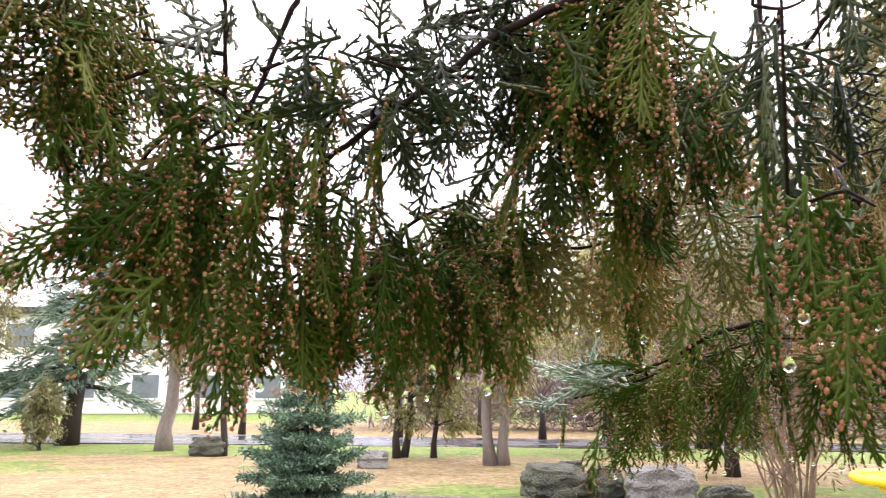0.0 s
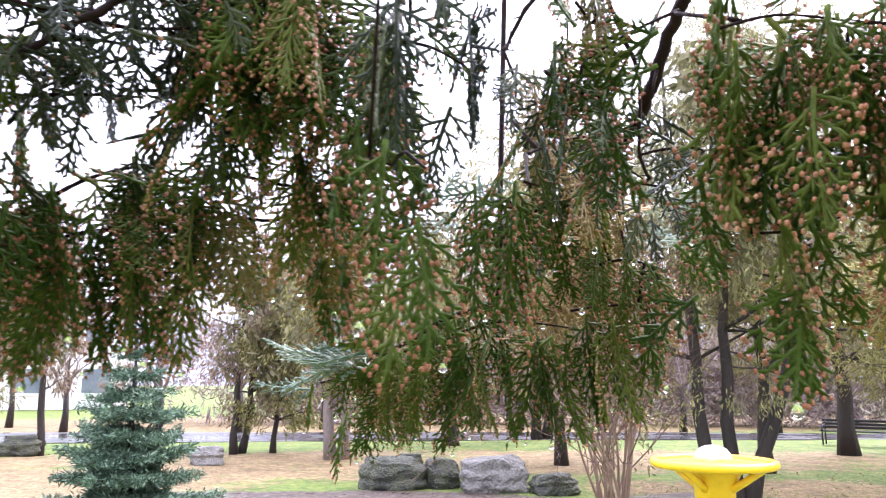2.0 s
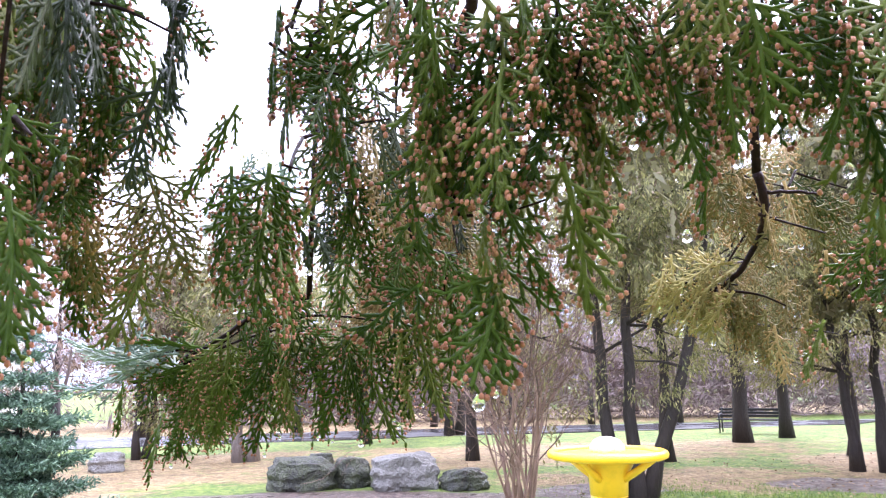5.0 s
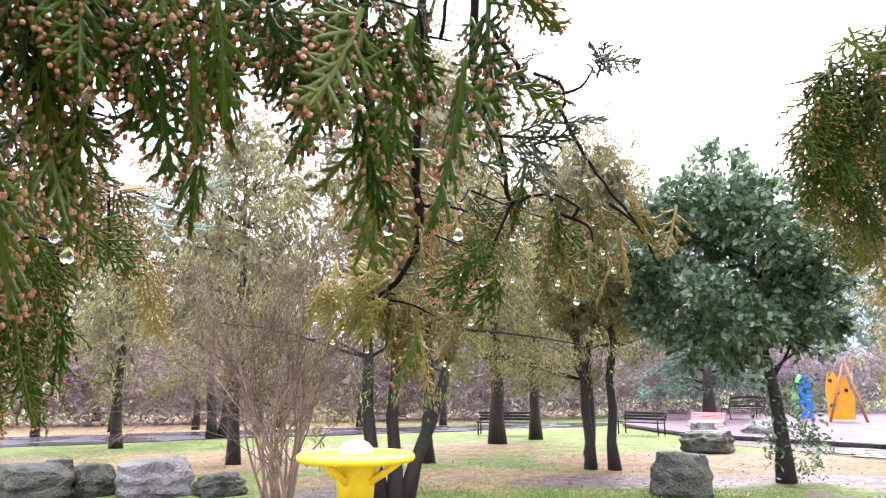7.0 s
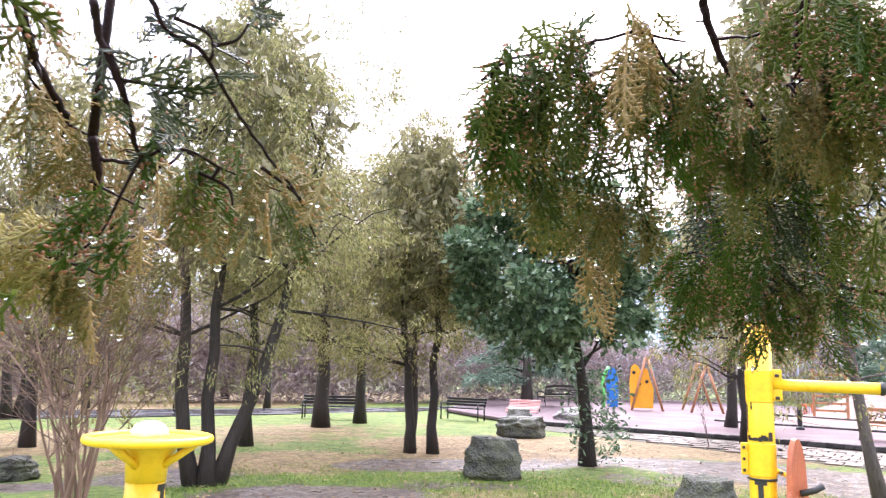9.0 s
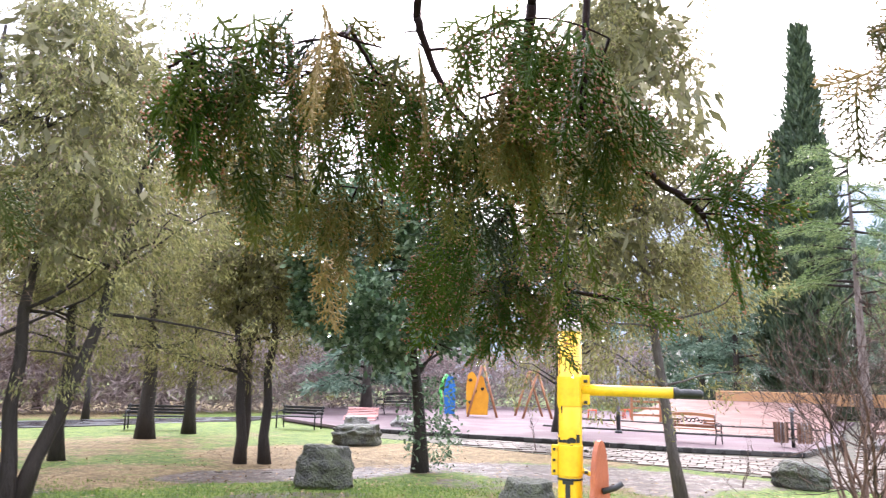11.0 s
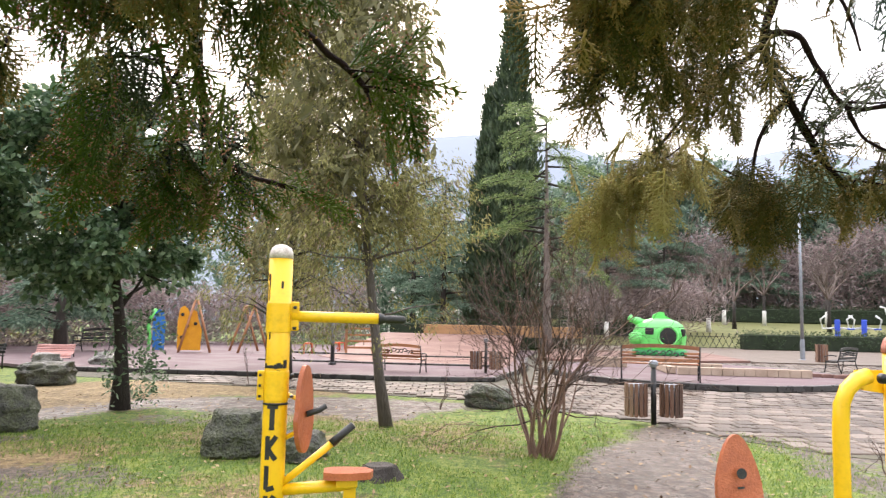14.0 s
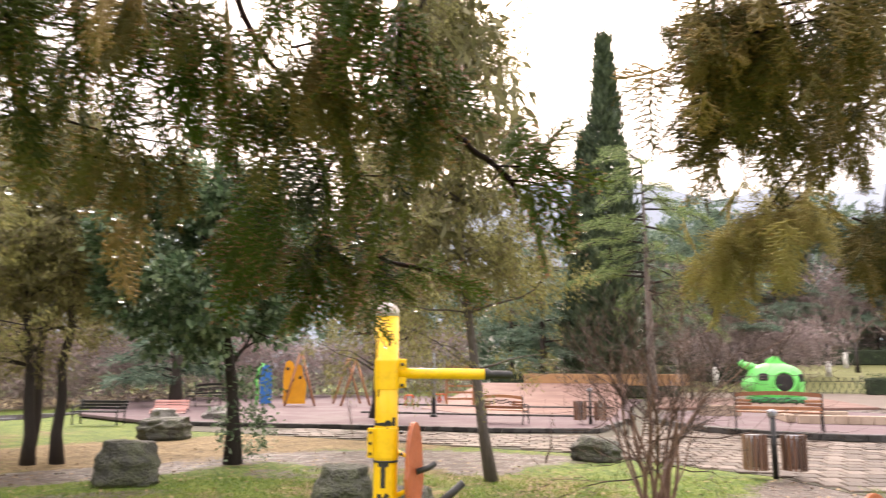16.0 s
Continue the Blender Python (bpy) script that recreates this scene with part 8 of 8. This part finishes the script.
def low_blocks():
    t = thing("sandbox_wall", pose(23.6, -5.5, 0.15), "low broken sandstone wall of a sandbox on the island", "low wall")
    rng = random.Random(6)
    for k in range(12):
        part("block", Build().box((-1.1, -1.7 + k * 0.3, 0.11), (0.26, 0.285, 0.22), Matrix.Rotation(rng.uniform(-0.02, 0.02), 3, 'Z'), 0, 0.012), M_SANDSTONE, t)
    for k in range(9):
        part("block", Build().box((-0.82 + k * 0.3, 1.9, 0.11), (0.285, 0.26, 0.2), None, 0, 0.012), M_SANDSTONE, t)
    for k in range(6):
        part("block", Build().box((1.9, 1.8 - k * 0.35, 0.1), (0.26, 0.33, 0.18), None, 0, 0.012), M_SANDSTONE, t)
    for k in range(5):
        part("block", Build().box((-0.9 + rng.uniform(0, 0.6), -2.1 - k * 0.32, 0.05), (0.25, 0.3, 0.1), Matrix.Rotation(rng.uniform(-0.4, 0.4), 3, 'Z'), 0, 0.01), M_REDPAVE, t)
    for k in range(4):
        part("block", Build().box((2.0, 3.0 + k * 0.3, 0.16), (0.3, 0.29, 0.32), None, 0, 0.012), M_SANDSTONE, t)


low_blocks()


def lattice_fence(x0, y0, x1, y1, h, label):
    t = thing("lattice_fence", pose(0, 0, 0), label, "fence")
    L = math.hypot(x1 - x0, y1 - y0)
    d = Vector((x1 - x0, y1 - y0, 0)).normalized()
    n = int(L / 0.45)
    rails = Build()
    for zz in (0.12, h * 0.78):
        rails.tube([Vector((x0, y0, zz)), Vector((x1, y1, zz))], 0.02, 4)
    part("rail", rails, M_IRON, t)
    for k in range(n):
        p = Vector((x0, y0, 0)) + d * (k + 0.5) * L / n
        w = L / n * 0.62
        b = Build()
        b.tube([p - d * w + Vector((0, 0, 0.05)), p + d * w + Vector((0, 0, h))], 0.02, 4)
        b.tube([p + d * w + Vector((0, 0, 0.05)), p - d * w + Vector((0, 0, h))], 0.02, 4)
        part("lattice_cross", b, M_IRON, t)
    return t


lattice_fence(56.2, -1.8, 57.3, -15.8, 1.15, "black crossed iron fence before the far lawn")


# ---------- playground ----------
def climbing_panel(x, y, turn):
    t = thing("climbing_wall", pose(x, y, 0.08, 0, 0, turn), "orange climbing panel on timber A-frame legs", "playground equipment")
    out = [(-0.45, 0.1), (0.42, 0.1), (0.46, 0.9), (0.32, 1.25), (0.25, 1.62), (0.12, 1.7), (0.0, 1.5), (-0.12, 1.75), (-0.25, 1.85), (-0.4, 1.75), (-0.48, 1.2)]
    part("panel", Build().prism(out, -0.04, 0.04), M_ORANGE, t, "orange panel with dark holds", at=pose(0, 0, 0, 90))
    for px, pz in ((-0.3, 1.5), (-0.1, 1.05), (0.2, 1.15), (-0.3, 0.6)):
        part("hold", Build().lathe([(0.06, 0), (0.07, 0.03), (0.03, 0.05)], 10), M_DARK, t, at=pose(px, -0.04, pz, 90))
    for sx in (-0.1, 0.1):
        part("leg", Build().tube([(0.2 + sx * 6, -0.35, 0), (0.2 + sx * 0.4, -0.1, 2.1)], 0.05, 8), M_TIMBER, t, "reddish timber leg", True)
    return t


climbing_panel(28.4, 14.0, -64)


def blue_panel(x, y, turn):
    t = thing("climbing_wall", pose(x, y, 0.08, 0, 0, turn), "blue and green curved climbing panel", "playground equipment")
    out = [(-0.2, 0.05), (0.24, 0.05), (0.26, 1.2), (0.16, 1.6), (0.0, 1.7), (-0.14, 1.55), (-0.24, 1.1)]
    part("panel", Build().prism(out, -0.05, 0.05), M_BLUE, t, "blue panel", at=pose(0, 0, 0, 90))
    part("edge_tube", Build().tube([(-0.36, 0, 0), (-0.32, 0, 0.6), (-0.4, 0, 1.0), (-0.32, 0, 1.35), (-0.12, 0, 1.72)], 0.07, 8), M_GREENPL, t, "green tube", True)
    return t


blue_panel(28.9, 15.6, -64)


def swing(x, y, turn):
    t = thing("swing_frame", pose(x, y, 0.08, 0, 0, turn), "reddish timber swing frame", "playground equipment")
    for sx in (-1.1, 1.1):
        for sy in (-0.6, 0.6):
            part("leg", Build().tube([(sx, sy, 0), (sx, 0, 1.9)], 0.05, 8), M_TIMBER, t, "", True)
    part("beam", Build().tube([(-1.2, 0, 1.9), (1.2, 0, 1.9)], 0.055, 8), M_TIMBER, t, "", True)
    for sx in (-0.4, 0.4):
        part("seat", Build().box((sx, 0, 0.5), (0.4, 0.2, 0.04), None, 0, 0.01), M_DARK, t)
        for q in (-0.18, 0.18):
            part("chain", Build().tube([(sx + q, 0, 0.5), (sx + q, 0, 1.88)], 0.012, 4), M_IRON, t)
    return t


swing(30.0, 12.2, 32)


def ladder_frame(x, y, turn):
    t = thing("climbing_frame", pose(x, y, 0.08, 0, 0, turn), "timber climbing frame with rungs", "playground equipment")
    for sx in (-0.55, 0.55):
        part("leg", Build().box((sx, 0, 0.9), (0.1, 0.1, 1.8), None, 0, 0.01), M_TIMBER, t)
    for k in range(6):
        part("rung", Build().box((0, 0, 0.3 + 0.26 * k), (1.0, 0.05, 0.08), None, 0, 0.01), M_TIMBER, t)
    return t


ladder_frame(30.5, 7.6, -75)


def stool(x, y, turn):
    t = thing("play_stool", pose(x, y, 0.1, 0, 0, turn), "small orange-red open-framed play stool", "stool", "play stools")
    for sx in (-0.24, 0.24):
        b = Build()
        b.tube([(sx, -0.16, 0), (sx, -0.15, 0.4), (sx, 0.15, 0.4), (sx, 0.16, 0)], 0.028, 7)
        part("side_frame", b, M_REDPAINT, t, "bent orange-red tube", True)
    for sy in (-0.1, 0.0, 0.1):
        part("seat_rail", Build().box((0, sy, 0.42), (0.52, 0.075, 0.035), None, 0, 0.01), M_REDPAINT, t)
    part("cross_rail", Build().tube([(-0.24, 0, 0.17), (0.24, 0, 0.17)], 0.02, 6), M_REDPAINT, t, "", True)
    return t


stool(30.2, 9.7, 20)
stool(32.0, 8.9, -10)


def boundary_wall():
    t = thing("low_wall", pose(0, 0, 0), "low orange-brown rendered wall behind the playground", "wall", kind="structure")
    part("wall", Build().box((41.3, 2.4, 1.08), (0.3, 8.6, 0.6), None, 0, 0.03), M_ORANGEWALL, t)


boundary_wall()


def low_black(x, y, turn, w):
    t = thing("park_bench", pose(x, y, 0, 0, 0, turn), "low black slatted bench beyond the lawn", "bench", "park benches")
    for k in range(4):
        part("seat_slat", Build().box((0, -0.17 + k * 0.11, 0.36), (w, 0.09, 0.035), None, 0, 0.008), M_IRON, t)
    for k in range(3):
        part("back_slat", Build().box((0, 0.22 + 0.03 * k, 0.45 + 0.085 * k), (w, 0.03, 0.07), None, 0, 0.008), M_IRON, t)
    for s in (-1, 1):
        b = Build().tube([(s * w * 0.46, -0.2, 0), (s * w * 0.46, -0.2, 0.5), (s * w * 0.46, 0.15, 0.52)], 0.022, 6)
        b.tube([(s * w * 0.46, 0.22, 0), (s * w * 0.46, 0.2, 0.36), (s * w * 0.46, 0.3, 0.68)], 0.022, 6)
        part("end_frame", b, M_IRON, t, "", True)


low_black(14.9, 17.2, -50, 1.7)
low_black(18.2, 14.9, -80, 1.4)


def blue_gym(x, y, turn, style):
    t = thing("outdoor_gym", pose(x, y, rise(x, y), 0, 0, turn) @ Matrix.Scale(1.35, 4), "blue and white outdoor gym machine on the far lawn", "exercise machine", "blue outdoor gym machines")
    part("post", Build().box((0, 0, 0.7 if style else 0.5), (0.28, 0.28, 1.4 if style else 1.0), None, 0, 0.04), M_BLUEGYM, t, "blue column")
    for s in (-1, 1):
        if style:
            pts = [(s * 0.1, 0, 1.2), (s * 0.6, 0, 1.3), (s * 0.7, 0, 1.75), (s * 0.95, 0, 1.8)]
        else:
            pts = [(s * 0.1, 0, 0.5), (s * 0.8, 0, 0.45), (s * 0.9, 0, 1.0), (s * 0.6, 0, 1.25)]
        part("bar", Build().tube(pts, 0.055, 6), M_WHITEPAINT, t, "white bent bar", True)
    part("seat", Build().box((0.7, 0, 0.45), (0.4, 0.35, 0.08), None, 0, 0.02), M_BLUEGYM, t)


for gx, gy, gs in ((64, -23.0, 0), (64.5, -25.2, 0), (64, -27.6, 1), (63, -30.5, 0), (62, -32.4, 1)):
    blue_gym(gx, gy, -90 + gy, gs)


# ---------- far buildings and hills ----------
def building(x, y, turn, w, d, h, material, storeys, cols, label):
    t = thing("building", pose(x, y, 0, 0, 0, turn), label, "building")
    part("wall", Build().box((0, 0, h / 2), (w, d, h)), material, t)
    part("roof", Build().box((0, 0, h + 0.2), (w + 0.6, d + 0.6, 0.4)), M_KERB, t)
    for i in range(storeys):
        for k in range(cols):
            px, pz = -w / 2 + (k + 0.5) * w / cols, (i + 0.55) * h / storeys
            wd = part("window", Build().box((px, -d / 2 - 0.02, pz), (w / cols * 0.5, 0.1, h / storeys * 0.55)), M_WHITEPAINT, t, "white window frame")
            part("pane", Build().box((px, -d / 2 - 0.06, pz), (w / cols * 0.42, 0.06, h / storeys * 0.47)), M_GLASSDARK, wd)


building(104, -72, -118, 34, 12, 26.5, M_BRICKRED, 9, 13, "red brick apartment building behind the trees")
building(95, 12, -82, 22, 10, 13.5, M_PLASTER, 4, 7, "beige plastered building behind the trees")
building(-22, 52, 10, 26, 10, 6, M_PLASTER, 2, 7, "pale plastered building beyond the park road")


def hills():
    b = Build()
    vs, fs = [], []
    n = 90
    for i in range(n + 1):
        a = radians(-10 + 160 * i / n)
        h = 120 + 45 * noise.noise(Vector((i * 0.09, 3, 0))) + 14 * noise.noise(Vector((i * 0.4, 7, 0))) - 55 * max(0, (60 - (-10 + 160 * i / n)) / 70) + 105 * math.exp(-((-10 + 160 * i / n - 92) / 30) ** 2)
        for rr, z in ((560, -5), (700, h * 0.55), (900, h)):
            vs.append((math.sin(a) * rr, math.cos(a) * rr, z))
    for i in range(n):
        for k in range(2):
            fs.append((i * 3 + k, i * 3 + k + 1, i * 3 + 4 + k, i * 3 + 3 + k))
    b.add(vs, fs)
    tagged(part("hills", b, M_HILL, None, "", True), "hills behind the park, with pale blue mist painted into their colour", "hills", kind="structure")


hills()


# ---------- pavers ----------
def pavers():
    bed = bpy.data.objects["paving_bed"]
    rng = random.Random(21)
    L, W = 0.32, 0.42
    th = radians(8)
    ct, st = math.cos(th), math.sin(th)
    variants = []
    for k in range(5):
        r = random.Random(k)
        variants.append(Build().box((0, 0, 0), (W - 0.034, L - 0.034, 0.05), None, 0, 0.012).mesh("paver", [M_PAVER]))
    spots = []
    for i in range(-20, 110):
        for j in range(-90, 70):
            u, v = i * W, (j + 0.5 * (i % 2)) * L
            x, y = 11.0 + u * ct - v * st, u * st + v * ct
            if y > 9 or y < -18 or x > 35 or x < edge_x(y) + 0.12 + 0.3 * noise.noise(Vector((x, y, 5))):
                continue
            if ((x - 24.5) / 5.8) ** 2 + ((y + 4.5) / 4.5) ** 2 < 1 or ((x - 15.2) / 2.35) ** 2 + ((y + 8.4) / 1.65) ** 2 < 1:
                continue
            if y > 0.2 and x > 18.6 or y > -9 and x > 34.2 or y > -3.6 and x > 31 or (y > 1.0 and x > 18.4):
                continue
            spots.append((x, y))
    spots.sort(key=lambda p: math.hypot(p[0] - 12, p[1] + 2.5))
    rest = Build()
    for k, (x, y) in enumerate(spots):
        dz = rng.uniform(-0.006, 0.006)
        m = pose(x, y, -0.01 + dz, rng.gauss(0, 0.5), rng.gauss(0, 0.5), 8 + rng.gauss(0, 0.6))
        if k < 300:
            part("paver", variants[k % 5], None, bed, at=m)
        else:
            x2, y2 = (W - 0.036) / 2, (L - 0.036) / 2
            q = [m @ Vector((sx * x2, sy * y2, z)) for z in (-0.02, 0.025) for sx, sy in ((-1, -1), (1, -1), (1, 1), (-1, 1))]
            rest.add(q, [(4, 5, 6, 7), (0, 1, 5, 4), (1, 2, 6, 5), (2, 3, 7, 6), (3, 0, 4, 7)])
    ob = part("paver_field", rest, M_PAVERFAR, bed, "wet brown pavers")
    tagged(ob, kind="stuff")


pavers()
